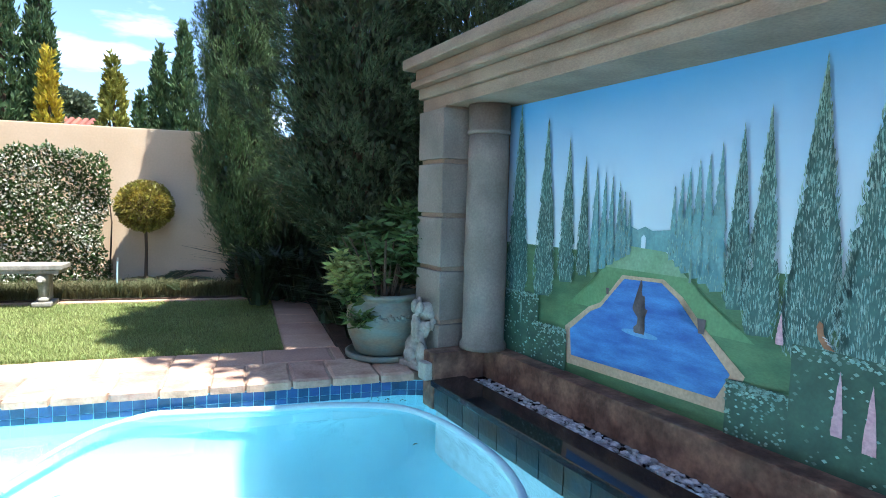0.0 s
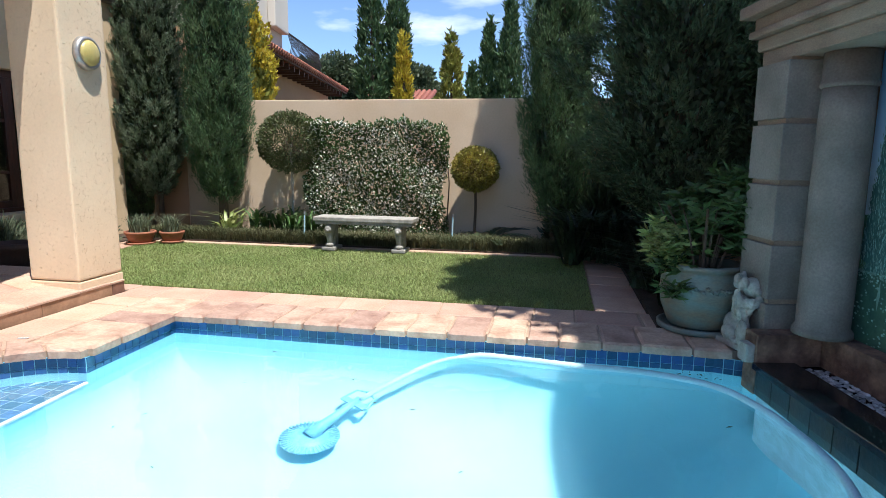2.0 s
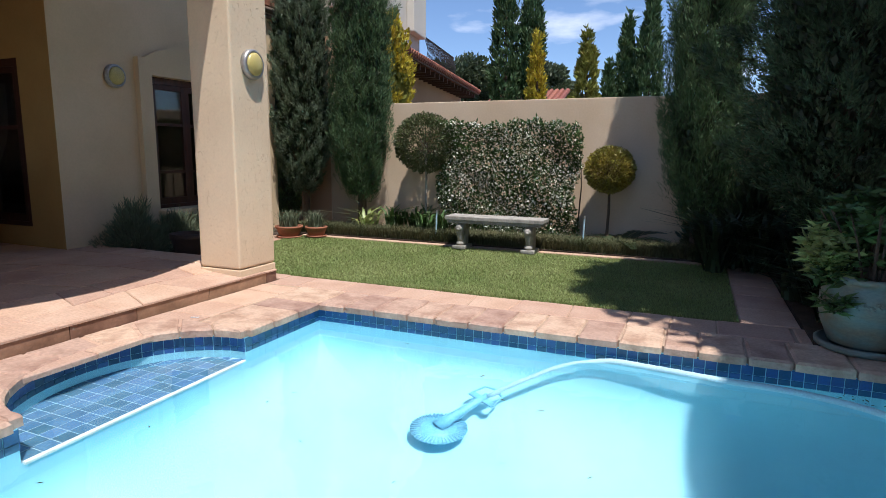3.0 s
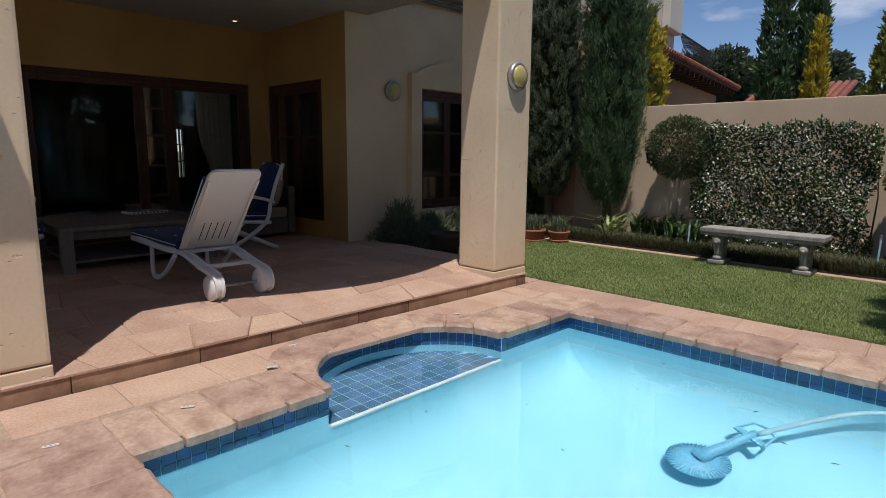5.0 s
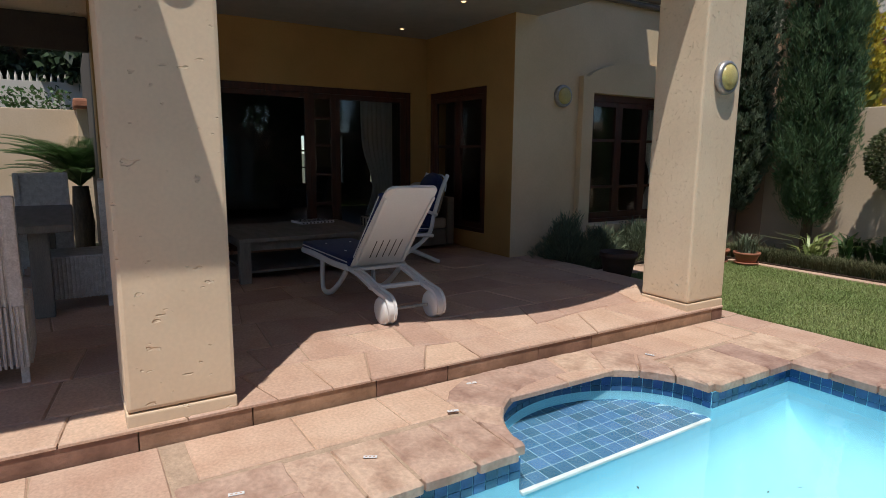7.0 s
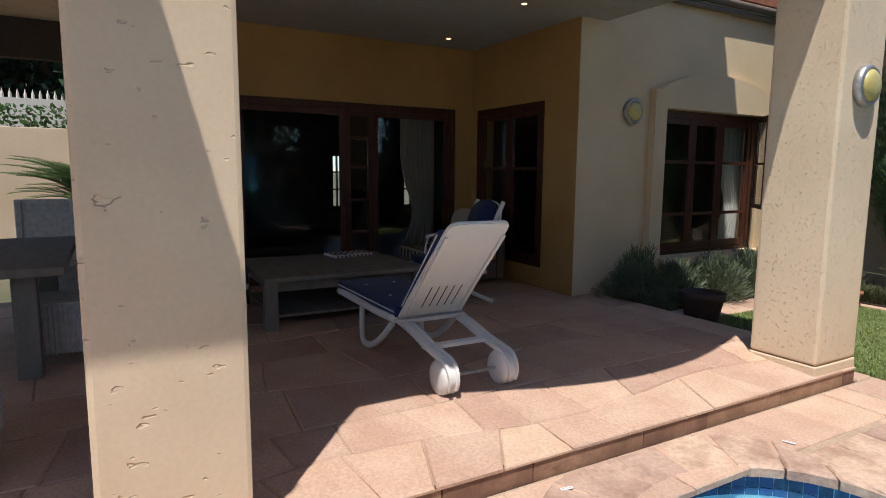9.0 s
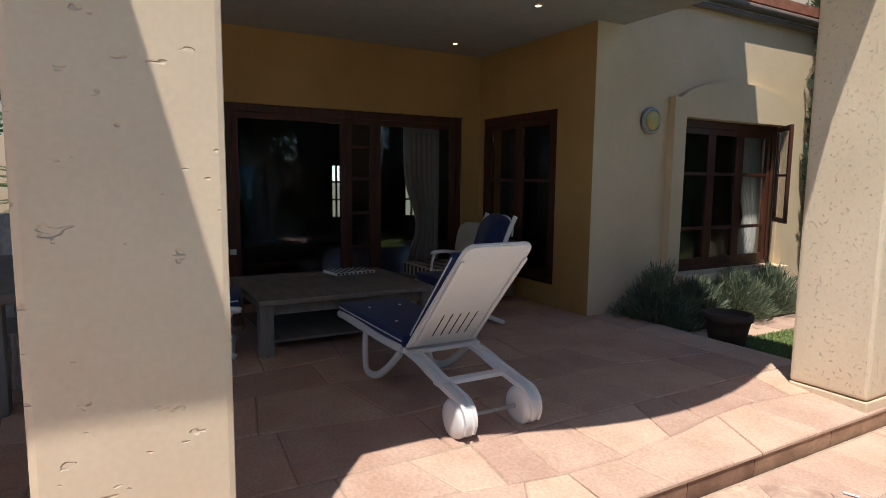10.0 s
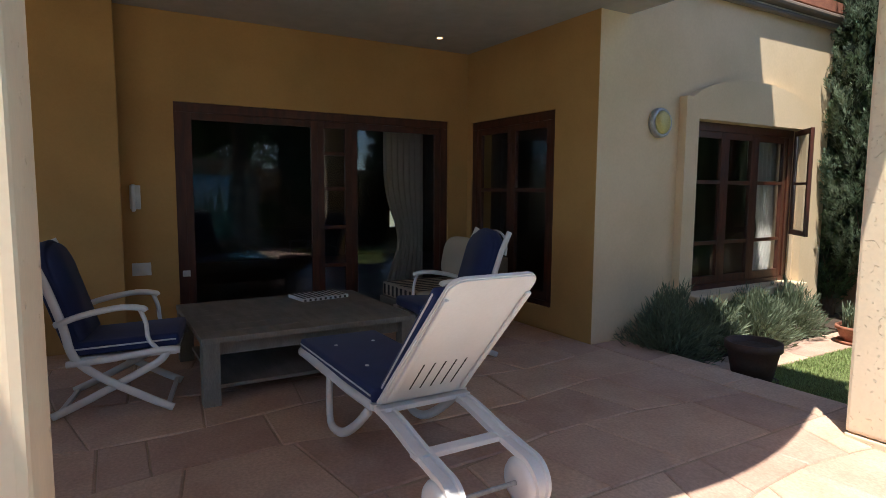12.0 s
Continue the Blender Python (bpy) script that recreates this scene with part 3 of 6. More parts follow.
# ---- lawn and beds ----
bm = boxes((-7.1, 6.33, -0.3, -0.78, 9.0, -0.012))
structure("lawn", bm, M_TURF, "mown green lawn")
bm = boxes((-8.04, 9.14, -0.3, 1.2, NY, 0.03), (-0.32, 5.9, -0.3, 1.6, 9.14, 0.02), (-8.04, 6.1, -0.3, -7.55, 9.14, 0.01))
structure("soil", bm, M_SOIL, "dark soil of the planting beds")
edging = structure("kerb", boxes((-7.1, 9.0, -0.3, -0.8, 9.14, 0.012), bev=0.006), M_STONE, "pale stone edging between lawn and bed")
structure("path", boxes((-7.55, 6.1, -0.3, -7.1, 9.14, -0.03)), M_MORTAR, "bed of a narrow stone path")
bm = boxes((-0.78, 6.33, -0.3, -0.32, 9.0, -0.03))
path_e = structure("path_garden", bm, M_MORTAR, "bed of the narrow stone path beside the lawn")

# ---- garden walls ----
bm = boxes((-20, NY, -0.3, 3.2, NY + 0.25, 2.21), bev=0.012)
structure("wall_north", bm, M_WALL_N, "tall cream plastered garden wall")
bm = ebox(0.42, -6.5, -0.3, 0.64, -0.6, 2.2)
structure("wall_east", bm, M_WALL_N, "cream garden wall behind the shrubs")

# ---- the painted wall and its water trough ----
structure("wall_mural", ebox(0.0, -0.6, -0.3, 0.3, 7.2, 2.05), M_BEAM, "masonry wall that carries the painted mural")
bm = bmesh.new()
box(bm, -0.42, -0.60, 1.985, 0.34, 7.2, 2.07, bev=0.006)
box(bm, -0.45, -0.63, 2.072, 0.36, 7.23, 2.16, bev=0.012)
box(bm, -0.50, -0.68, 2.162, 0.40, 7.28, 2.215, bev=0.02)
box(bm, -0.47, -0.65, 2.217, 0.38, 7.25, 2.30, bev=0.012)
box(bm, -0.55, -0.73, 2.302, 0.46, 7.33, 2.385, bev=0.015)
beam = tagged(mesh_object("stone_beam", east(bm), M_BEAM), "moulded tan stone beam over the painted wall", "beam", kind="structure")
pier = thing("stone_pier", "banded grey stone pier beside the painted wall", "pier", kind="structure")
for i in range(5):
    z0 = 0.0 + i * 0.4
    part("block", ebox(-0.46, -0.58, z0, 0.0, -0.19, min(z0 + 0.365, 1.98), bev=0.008), M_COLSTONE, pier)
    part("band", ebox(-0.435, -0.56, z0 + 0.366, -0.01, -0.21, min(z0 + 0.399, 1.984)), M_BEAM, pier)
col = thing("stone_column", "round grey stone column at the edge of the painted wall", "column", (*east_xy(-0.175, -0.02), 0.215), kind="structure")
bm = lathe(bmesh.new(), [(0.175, 0), (0.175, 0.03), (0.165, 0.045), (0.155, 0.06), (0.155, 0.8), (0.148, 1.4), (0.142, 1.555)], 40)
part("shaft", bm, M_COLSTONE, col, smooth=True)
part("collar", lathe(bmesh.new(), [(0.148, 1.556), (0.158, 1.565), (0.158, 1.585), (0.15, 1.59), (0.15, 1.765)], 40), M_COLSTONE, col, smooth=True)
trough = thing("water_trough", "red stone and black granite trough that spills into the pool", "water feature", kind="structure")
part("ledge", ebox(-0.15, -0.12, -0.3, 0.0, 7.2, 0.21, bev=0.015), M_REDSTONE, trough, "rough red-brown stone ledge")
part("end_wall", ebox(-0.58, -0.19, -0.3, -0.15, -0.03, 0.20, bev=0.012), M_REDSTONE, trough, "red-brown stone end block")
part("end_cap", ebox(-0.64, -0.16, 0.002, -0.575, -0.045, 0.13, bev=0.015), M_LION, trough, "pale stone block")
part("lip", ebox(-0.60, -0.03, -0.03, -0.32, 7.2, 0.015, bev=0.006), M_GRANITE, trough, "polished black granite lip")
part("bed", ebox(-0.32, -0.03, -0.3, -0.15, 7.2, -0.05), M_GRANITE, trough)
bm = ebox(-0.318, -0.025, -0.05, -0.152, 7.2, -0.012)
part("water", bm, M_WATER, trough, "thin sheet of water").visible_shadow = False
part("core", ebox(-0.55, -0.03, -1.3, -0.32, 7.2, -0.032), M_GROUT, trough)
for i in range(18):
    v0 = -0.025 + i * 0.2
    part("slate_tile", ebox(-0.572, v0, -0.28, -0.551, v0 + 0.192, -0.034, bev=0.003), M_SPILL, trough)
M_PEBBLE = mat("grey_pebble", (0.66, 0.64, 0.64), (0.46, 0.44, 0.44), rough=0.5, scale=12, bump=0.2, island=0.35)
rng = np.random.default_rng(5)
bm = bmesh.new()
for i in range(1700):
    v, u = rng.uniform(0.02, 3.2), rng.uniform(-0.315, -0.155)
    g = bmesh.ops.create_icosphere(bm, subdivisions=1, radius=rng.uniform(0.008, 0.02))
    bmesh.ops.transform(bm, matrix=Matrix.Translation((u, v, rng.uniform(-0.035, -0.012))) @ Matrix.Diagonal((1, 1.2, 0.6, 1)), verts=g["verts"])
tagged(mesh_object("pebbles", east(bm), M_PEBBLE), "grey pebbles lying in the trough", "pebbles", kind="stuff")

# unseen tall wall, added to cast the straight shade edge on the pool
structure("wall_gable", ebox(0.302, 1.2, -0.3, 0.6, 9.0, 8.4), M_PLASTER, "unseen tall wall behind the painted wall, added to shade the pool")

# ---- house ----
def pillar(name, x0, y0, x1, y1, label, skin):
    t = thing(name, label, "column", kind="structure")
    bm = boxes((x0, y0, EDGE + 0.075, x1, y1, 3.35), bev=0.022)
    part("shaft", bm, skin, t)
    part("base", boxes((x0 - 0.003, y0 - 0.003, EDGE - 0.01, x1 + 0.003, y1 + 0.003, EDGE + 0.068), bev=0.010), skin, t)
    return t


pillar("column_north", -5.78, 5.54, -5.27, 6.07, "square cream plastered column with pitted texture", M_PITTED)
pillar("column_south", -5.80, 1.05, -5.27, 1.59, "square cream plastered column beside the terrace steps", M_PLASTER)
structure("beam_front", boxes((-5.79, -6, 3.3, -5.28, 6.06, 3.8)), M_PLASTER, "plastered beam over the columns")
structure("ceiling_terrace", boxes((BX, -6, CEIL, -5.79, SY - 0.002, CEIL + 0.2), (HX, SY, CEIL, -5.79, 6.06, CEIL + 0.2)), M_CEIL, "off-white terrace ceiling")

# back wall with the wide timber doors
DY0, DY1, DZ = 2.40, 5.42, 2.43
bm = boxes((BX - 0.3, 1.19, -0.3, BX, DY0, 4.2), (BX - 0.3, DY1, -0.3, BX, SY + 0.3, 4.2), (BX - 0.3, DY0, DZ, BX, DY1, 4.2))
structure("wall_back", bm, M_PLASTER_IN, "ochre plastered wall at the back of the terrace")
structure("wall_pier", boxes((BX + 0.002, 1.19, -0.3, BX + 0.22, 1.93, 4.2), bev=0.01), M_PLASTER_IN, "ochre plastered pier beside the terrace doors")
WX0, WX1, WZ0, WZ1 = -10.12, -8.62, 0.42, 2.42
bm = boxes((BX, SY, -0.3, WX0, SY + 0.3, 4.2), (WX1, SY, -0.3, HX - 0.3, SY + 0.3, 4.2), (HX - 0.3, SY, -0.3, HX - 0.004, SY + 0.004, 4.2), (WX0, SY, -0.3, WX1, SY + 0.3, WZ0), (WX0, SY, WZ1, WX1, SY + 0.3, 4.2))
structure("wall_side", bm, M_PLASTER_IN, "ochre plastered return wall of the terrace")
FY0, FY1, FZ0, FZ1 = 7.02, 8.98, 0.55, 2.35
FYE = 9.62
bm = boxes((HX - 0.3, SY + 0.3, -0.3, HX, FY0, 3.62), (HX - 0.3, FY1, -0.3, HX, FYE, 3.62), (HX - 0.3, FY0, -0.3, HX, FY1, FZ0), (HX - 0.3, FY0, FZ1, HX, FY1, 3.62))
structure("wall_front", bm, M_SMOOTH, "cream plastered house wall with an arched window surround")
structure("wall_corner", boxes((HX - 0.3, SY + 0.004, -0.3, HX, SY + 0.3, 4.2)), M_SMOOTH, "cream plastered house corner")
# arched surround
bm = bmesh.new()
ys = np.linspace(6.80, 9.20, 25)
top = [2.40 + 0.40 * (1 - ((y - 8.0) / 1.20) ** 2) ** 0.5 if 6.86 < y < 9.14 else 2.56 for y in ys]
top[0] = top[-1] = 2.56
top = [max(t, 2.56) for t in top]
for i in range(24):
    y0, y1 = ys[i], ys[i + 1]
    spans = [(0.30, None)] if (y1 <= FY0 + 0.02 or y0 >= FY1 - 0.02) else [(FZ1, None), (0.30, FZ0)]
    for lo, hi in spans:
        a = [(y0, lo), (y1, lo), (y1, hi or top[i + 1]), (y0, hi or top[i])]
        p = [bm.verts.new((HX + 0.001, y, z)) for y, z in a]
        q = [bm.verts.new((HX + 0.09, y, z)) for y, z in a]
        for k in range(4):
            bm.faces.new((p[k], p[(k + 1) % 4], q[(k + 1) % 4], q[k]))
        bm.faces.new(q)
        bm.faces.new(p[::-1])
bmesh.ops.remove_doubles(bm, verts=bm.verts[:], dist=0.001)
structure("window_surround", bm, M_SMOOTH, "raised cream plaster surround with an arched head")
structure("sill", boxes((HX + 0.0, FY0 - 0.05, FZ0 - 0.09, HX + 0.19, FY1 + 0.05, FZ0 - 0.002), bev=0.01), M_SMOOTH, "plaster sill under the window")
# eaves and gutter
bm = boxes((HX - 0.4, 6.1, 3.64, HX + 0.05, FYE + 0.2, 3.72), bev=0.01)
structure("eaves", bm, M_NEIGHBOUR, "painted boarding under the eaves")
bm = bmesh.new()
tube(bm, [(HX + 0.06, 6.1, 3.70), (HX + 0.06, FYE + 0.25, 3.70)], 0.05, 12)
tube(bm, [(HX + 0.045, 6.1, 3.60), (HX + 0.045, FYE + 0.25, 3.60)], 0.035, 10)
tagged(mesh_object("gutter", bm, M_GUTTER), "dark grey gutter under the roof edge", "gutter", kind="structure")
structure("roof_house", boxes((-16, 6.1, 3.78, HX + 0.05, FYE + 0.15, 3.9), (-16, 1.2, 4.2, -5.28, 6.1, 4.35), (-10.6, -6, 4.2, -5.28, 1.198, 4.35)), M_ROOFTILE, "tiled roof of the house")
# upper storey, roofs and rounded slab: unseen, added to shade the terrace and walls
structure("wall_upper", boxes((-15, 1.6, 4.36, -8.4, 6.83, 6.9)), M_PLASTER, "unseen plastered storey added under the shading roof")
structure("roof_upper", boxes((-15.4, 1.2, 6.9, -6.0, 7.13, 7.1)), M_ROOFTILE, "unseen overhanging roof added to shade the front wall")
bal = [(-5.3, 1.93)] + [(-5.3 + 0.39 * math.sin(math.pi * i / 16), 1.93 + 3.35 * i / 16) for i in range(1, 16)] + [(-5.3, 5.28)]
structure("balcony", prism(bmesh.new(), bal, 3.3, 3.5), M_PLASTER, "unseen rounded slab added to cast the curved terrace shade")
structure("roof_dining", boxes((-5.28, -6, 3.3, -4.60, 1.00, 3.5)), M_ROOFTILE, "unseen roof overhang added to shade the south column")

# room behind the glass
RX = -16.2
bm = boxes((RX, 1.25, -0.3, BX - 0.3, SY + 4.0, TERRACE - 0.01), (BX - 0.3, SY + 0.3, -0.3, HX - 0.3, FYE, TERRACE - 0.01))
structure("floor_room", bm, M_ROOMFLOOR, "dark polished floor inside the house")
structure("ceiling_room", boxes((RX, 1.25, 3.0, BX - 0.3, FYE, 3.1), (BX - 0.3, SY + 0.3, 3.0, HX - 0.3, FYE, 3.1)), M_ROOM_DIM, "ceiling inside the house, its dimness put into a dark colour")
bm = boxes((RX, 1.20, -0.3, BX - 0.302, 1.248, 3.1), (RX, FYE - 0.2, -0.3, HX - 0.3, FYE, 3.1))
structure("wall_room", bm, M_ROOM_DIM, "wall inside the house, its dimness put into a dark colour")
gaps = [(5.68, 5.92), (6.58, 6.76), (7.5, 7.9)]
ycur = 1.25
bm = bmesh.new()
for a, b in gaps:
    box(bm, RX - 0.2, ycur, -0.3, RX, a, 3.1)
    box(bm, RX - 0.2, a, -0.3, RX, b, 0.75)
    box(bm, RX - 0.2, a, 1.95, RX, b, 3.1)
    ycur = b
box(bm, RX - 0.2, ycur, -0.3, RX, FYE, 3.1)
structure("wall_far", bm, M_ROOM_DIM, "far wall of the room with daylit windows")
for k, (a, b) in enumerate(gaps):
    w = thing("window_far", "small paned window at the far side of the room", "window", kind="structure")
    for z in (0.75, 1.15, 1.55, 1.93):
        part("bar", boxes((RX - 0.12, a, z - 0.015, RX - 0.06, b, z + 0.02)), M_WOOD, w)
    for y in (a, (a + b) / 2, b):
        part("bar", boxes((RX - 0.121, y - 0.015, 0.75, RX - 0.059, y + 0.015, 1.95)), M_WOOD, w)


def glazing(name, label, axis, at, a0, a1, z0, z1, bays, frame_w=0.09, depth=0.08, rows=(), kind="structure", narrow=()):
    """A timber frame with glazed leaves in a wall. axis 'x': lies in the plane x = at, running along y."""
    t = thing(name, label, "door" if "door" in name else "window", kind=kind)

    def bx(p0, q0, p1, q1, d0, d1):
        return boxes((at + d0, p0, q0, at + d1, p1, q1), bev=0.004) if axis == "x" else boxes((p0, at + d0, q0, p1, at + d1, q1), bev=0.004)
    part("frame", bx(a0, z1 - frame_w, a1, z1, -depth, 0.0), M_WOOD, t)
    part("frame", bx(a0, z0, a1, z0 + frame_w * 0.6, -depth, 0.0), M_WOOD, t)
    for y in (a0, a1 - frame_w):
        part("frame", bx(y, z0 + frame_w * 0.6, y + frame_w, z1 - frame_w, -depth, 0.0), M_WOOD, t)
    lo, hi = a0 + frame_w, a1 - frame_w
    cuts = [lo + (hi - lo) * b for b in bays]
    for i, (p, q) in enumerate(zip([lo] + cuts, cuts + [hi])):
        s = 0.07
        leaf = part("leaf", bx(p, z0 + frame_w * 0.6, p + s, z1 - frame_w, -depth + 0.015, -0.015), M_WOOD, t)
        part("stile", bx(q - s, z0 + frame_w * 0.6, q, z1 - frame_w, -depth + 0.015, -0.015), M_WOOD, leaf)
        part("rail", bx(p + s, z1 - frame_w - s, q - s, z1 - frame_w, -depth + 0.017, -0.017), M_WOOD, leaf)
        part("rail", bx(p + s, z0 + frame_w * 0.6, q - s, z0 + frame_w * 0.6 + s * 1.3, -depth + 0.017, -0.017), M_WOOD, leaf)
        for z in (narrow if q - p < 0.5 else rows):
            part("glazing_bar", bx(p + s, z - 0.02, q - s, z + 0.02, -depth + 0.02, -0.02), M_WOOD, leaf)
        g = part("pane", bx(p + s, z0 + frame_w * 0.6 + s, q - s, z1 - frame_w - s, -depth * 0.5 - 0.003, -depth * 0.5 + 0.003), M_GLASS, leaf)
        g.visible_shadow = False
    return t


glazing("door_terrace", "wide dark-stained timber sliding doors with large panes", "x", BX - 0.03, DY0, DY1, TERRACE, DZ, (0.465, 0.60), narrow=(0.78, 1.2, 1.62, 2.0))
glazing("window_side", "dark-stained timber window in the return wall", "y", SY + 0.10, WX0, WX1, WZ0, WZ1, (0.5,), rows=(1.62,))
glazing("window_front", "dark-stained timber casement window in an arched surround", "x", HX - 0.06, FY0, FY1, FZ0, FZ1, (0.33, 0.64), rows=(1.06, 1.72))
sash = thing("open_casement", "open dark-stained casement leaf with glass", "window", (HX + 0.02, FY1 - 0.05, 0), turn=-134, kind="structure")
for spec in ((0, 0, 1.12, 0.04, 0.05, 2.33), (0, 0.47, 1.12, 0.04, 0.52, 2.33), (0, 0.05, 2.27, 0.04, 0.47, 2.33), (0, 0.05, 1.12, 0.04, 0.47, 1.18), (0.005, 0.05, 1.70, 0.035, 0.47, 1.73)):
    part("sash_bar", boxes(spec, bev=0.004), M_WOOD, sash)
part("pane", boxes((0.017, 0.05, 1.18, 0.023, 0.47, 2.27)), M_GLASS, sash).visible_shadow = False


def curtain(name, label, axis, at, a0, a1, z0, z1, folds=7, tie=0.0):
    bm = bmesh.new()
    n, rows = 60, 14
    grid = []
    for j in range(rows + 1):
        f = j / rows
        row = []
        for i in range(n + 1):
            s = i / n
            pinch = 1 - tie * math.exp(-((f - 0.35) / 0.2) ** 2)
            a = a1 - (a1 - a0) * (1 - s) * pinch
            d = 0.03 * math.sin(s * folds * 2 * math.pi) * (0.6 + 0.4 * f)
            z = z0 + (z1 - z0) * f
            row.append(bm.verts.new((at + d, a, z) if axis == "x" else (a, at + d, z)))
        grid.append(row)
    for j in range(rows):
        for i in range(n):
            bm.faces.new((grid[j][i], grid[j][i + 1], grid[j + 1][i + 1], grid[j + 1][i]))
    return tagged(mesh_object(name, bm, M_CURTAIN, None, True), label, "curtain")


curtain("curtain", "pale curtain drawn aside behind the terrace door", "x", BX - 0.42, 4.75, 5.3, 0.25, 2.4, tie=0.35)
curtain("curtain", "pale tied curtain behind the front window", "x", HX - 0.24, 8.35, 8.95, 0.5, 2.4, tie=0.45)


def wall_lamp(at, turn, r, label):
    """A round bulkhead lamp; its back lies against the wall."""
    t = thing("wall_lamp", label, "lamp", at, turn, group="round bulkhead lamps")
    m = pose(0, 0, 0, 0, 90, 0)
    part("ring", lathe(bmesh.new(), [(r, 0), (r, 0.025), (r * 0.97, 0.045), (r * 0.86, 0.058), (r * 0.78, 0.055), (r * 0.76, 0.032)], 40, m=m), M_METAL, t, "grey metal ring", True)
    part("lens", lathe(bmesh.new(), [(r * 0.755, 0.032), (r * 0.75, 0.057), (r * 0.62, 0.074), (r * 0.35, 0.084), (0.001, 0.087)], 40, m=m), M_AMBER, t, "frosted amber glass lens", True)
    return t


wall_lamp((-5.268, 5.815, 2.19), 0, 0.145, "round grey bulkhead lamp with amber lens on a column")
wall_lamp((-5.268, 1.34, 2.56), 0, 0.145, "round grey bulkhead lamp with amber lens above the terrace steps")
wall_lamp((HX + 0.002, 6.50, 2.28), 0, 0.145, "round grey bulkhead lamp with amber lens beside the window")
for x, y in [(-9.7, 4.99), (-7.96, 4.86)]:
    t = thing("downlight", "small recessed ceiling downlight", "lamp", (x, y, CEIL), group="terrace downlights")
    part("ring", lathe(bmesh.new(), [(0.045, -0.006), (0.05, -0.004), (0.05, 0.0)], 20), M_METAL, t)
    m_e = bpy.data.materials.get("warm_bulb")
    if not m_e:
        m_e = mat("warm_bulb", (0.8, 0.6, 0.4), bump=0)
        m_e.node_tree.nodes["Principled BSDF"].inputs["Emission Color"].default_value = (1.0, 0.62, 0.32, 1)
        m_e.node_tree.nodes["Principled BSDF"].inputs["Emission Strength"].default_value = 2.5
    part("bulb", lathe(bmesh.new(), [(0.028, -0.010), (0.028, -0.0065)], 16), m_e, t, "warm glowing bulb")
t = thing("intercom", "white wall intercom handset beside the doors", "intercom", (BX + 0.002, 2.05, 1.52))
part("cradle", boxes((0, -0.045, -0.1, 0.03, 0.045, 0.12), bev=0.008), M_WHITE, t)
part("handset", boxes((0.032, -0.035, -0.12, 0.06, 0.0, 0.13), bev=0.012), M_WHITE, t)
t = thing("wall_socket", "double white wall socket beside the doors", "socket", (BX + 0.002, 2.08, 0.86))
part("plate", boxes((0, -0.08, -0.06, 0.01, 0.08, 0.06), bev=0.004), M_WHITE, t)
for y in (-0.04, 0.04):
    part("outlet", boxes((0.0102, y - 0.022, -0.03, 0.014, y + 0.022, 0.02), bev=0.003), M_PIPING, t)

# ---- mural: flat painted shapes on the wall, each a few millimetres of paint layer ----
def paint(name, color, color2, **kw):
    return mat(name, color, color2, rough=0.55, bump=0.1, **kw)


M_SKYP = bpy.data.materials.new("painted_sky")
M_SKYP.use_nodes = True
nt = M_SKYP.node_tree
co = nt.nodes.new("ShaderNodeTexCoord")
sep = nt.nodes.new("ShaderNodeSeparateXYZ")
mr = nt.nodes.new("ShaderNodeMapRange")
mr.inputs["From Min"].default_value, mr.inputs["From Max"].default_value = 1.0, 2.0
ramp = nt.nodes.new("ShaderNodeValToRGB")
ramp.color_ramp.elements[0].color = (0.60, 0.73, 0.78, 1)
ramp.color_ramp.elements[1].color = (0.10, 0.37, 0.74, 1)
e = ramp.color_ramp.elements.new(0.45)
e.color = (0.44, 0.64, 0.80, 1)
nz = nt.nodes.new("ShaderNodeTexNoise")
nz.inputs["Scale"].default_value = 5.0
nz.inputs["Detail"].default_value = 6.0
ad = nt.nodes.new("ShaderNodeMath")
ad.operation = "MULTIPLY_ADD"
ad.inputs[1].default_value = 0.10
nt.links.new(co.outputs["Object"], sep.inputs[0])
nt.links.new(sep.outputs["Z"], mr.inputs["Value"])
nt.links.new(co.outputs["Object"], nz.inputs["Vector"])
nt.links.new(nz.outputs["Fac"], ad.inputs[0])
nt.links.new(mr.outputs["Result"], ad.inputs[2])
nt.links.new(ad.outputs[0], ramp.inputs["Fac"])
nt.links.new(ramp.outputs["Color"], nt.nodes["Principled BSDF"].inputs["Base Color"])
nt.nodes["Principled BSDF"].inputs["Roughness"].default_value = 0.5
M_P_LAWN = paint("painted_lawn", (0.04, 0.12, 0.06), (0.09, 0.21, 0.10), scale=4, stretch=(1, 1, 3))
M_P_LAWNFAR = paint("painted_far_lawn", (0.17, 0.32, 0.19), (0.22, 0.38, 0.25), scale=5)
M_P_WATER = paint("painted_water", (0.025, 0.11, 0.40), (0.06, 0.24, 0.58), scale=4, stretch=(1, 1, 4))
M_P_STONE = paint("painted_stone", (0.52, 0.38, 0.27), (0.44, 0.32, 0.22), scale=8)
M_P_DEEP = paint("painted_hedge", (0.022, 0.075, 0.055), (0.04, 0.11, 0.075), scale=12)
M_P_CYP = paint("painted_cypress", (0.03, 0.10, 0.095), (0.05, 0.15, 0.14), scale=10)
M_P_CYPFAR = paint("painted_far_cypress", (0.09, 0.25, 0.28), (0.16, 0.36, 0.39), scale=10)
M_P_HI = paint("painted_foliage_light", (0.26, 0.42, 0.38), (0.14, 0.29, 0.27), scale=20, island=0.5)
M_P_PINK = paint("painted_pink", (0.58, 0.33, 0.42), (0.66, 0.44, 0.50), scale=30)
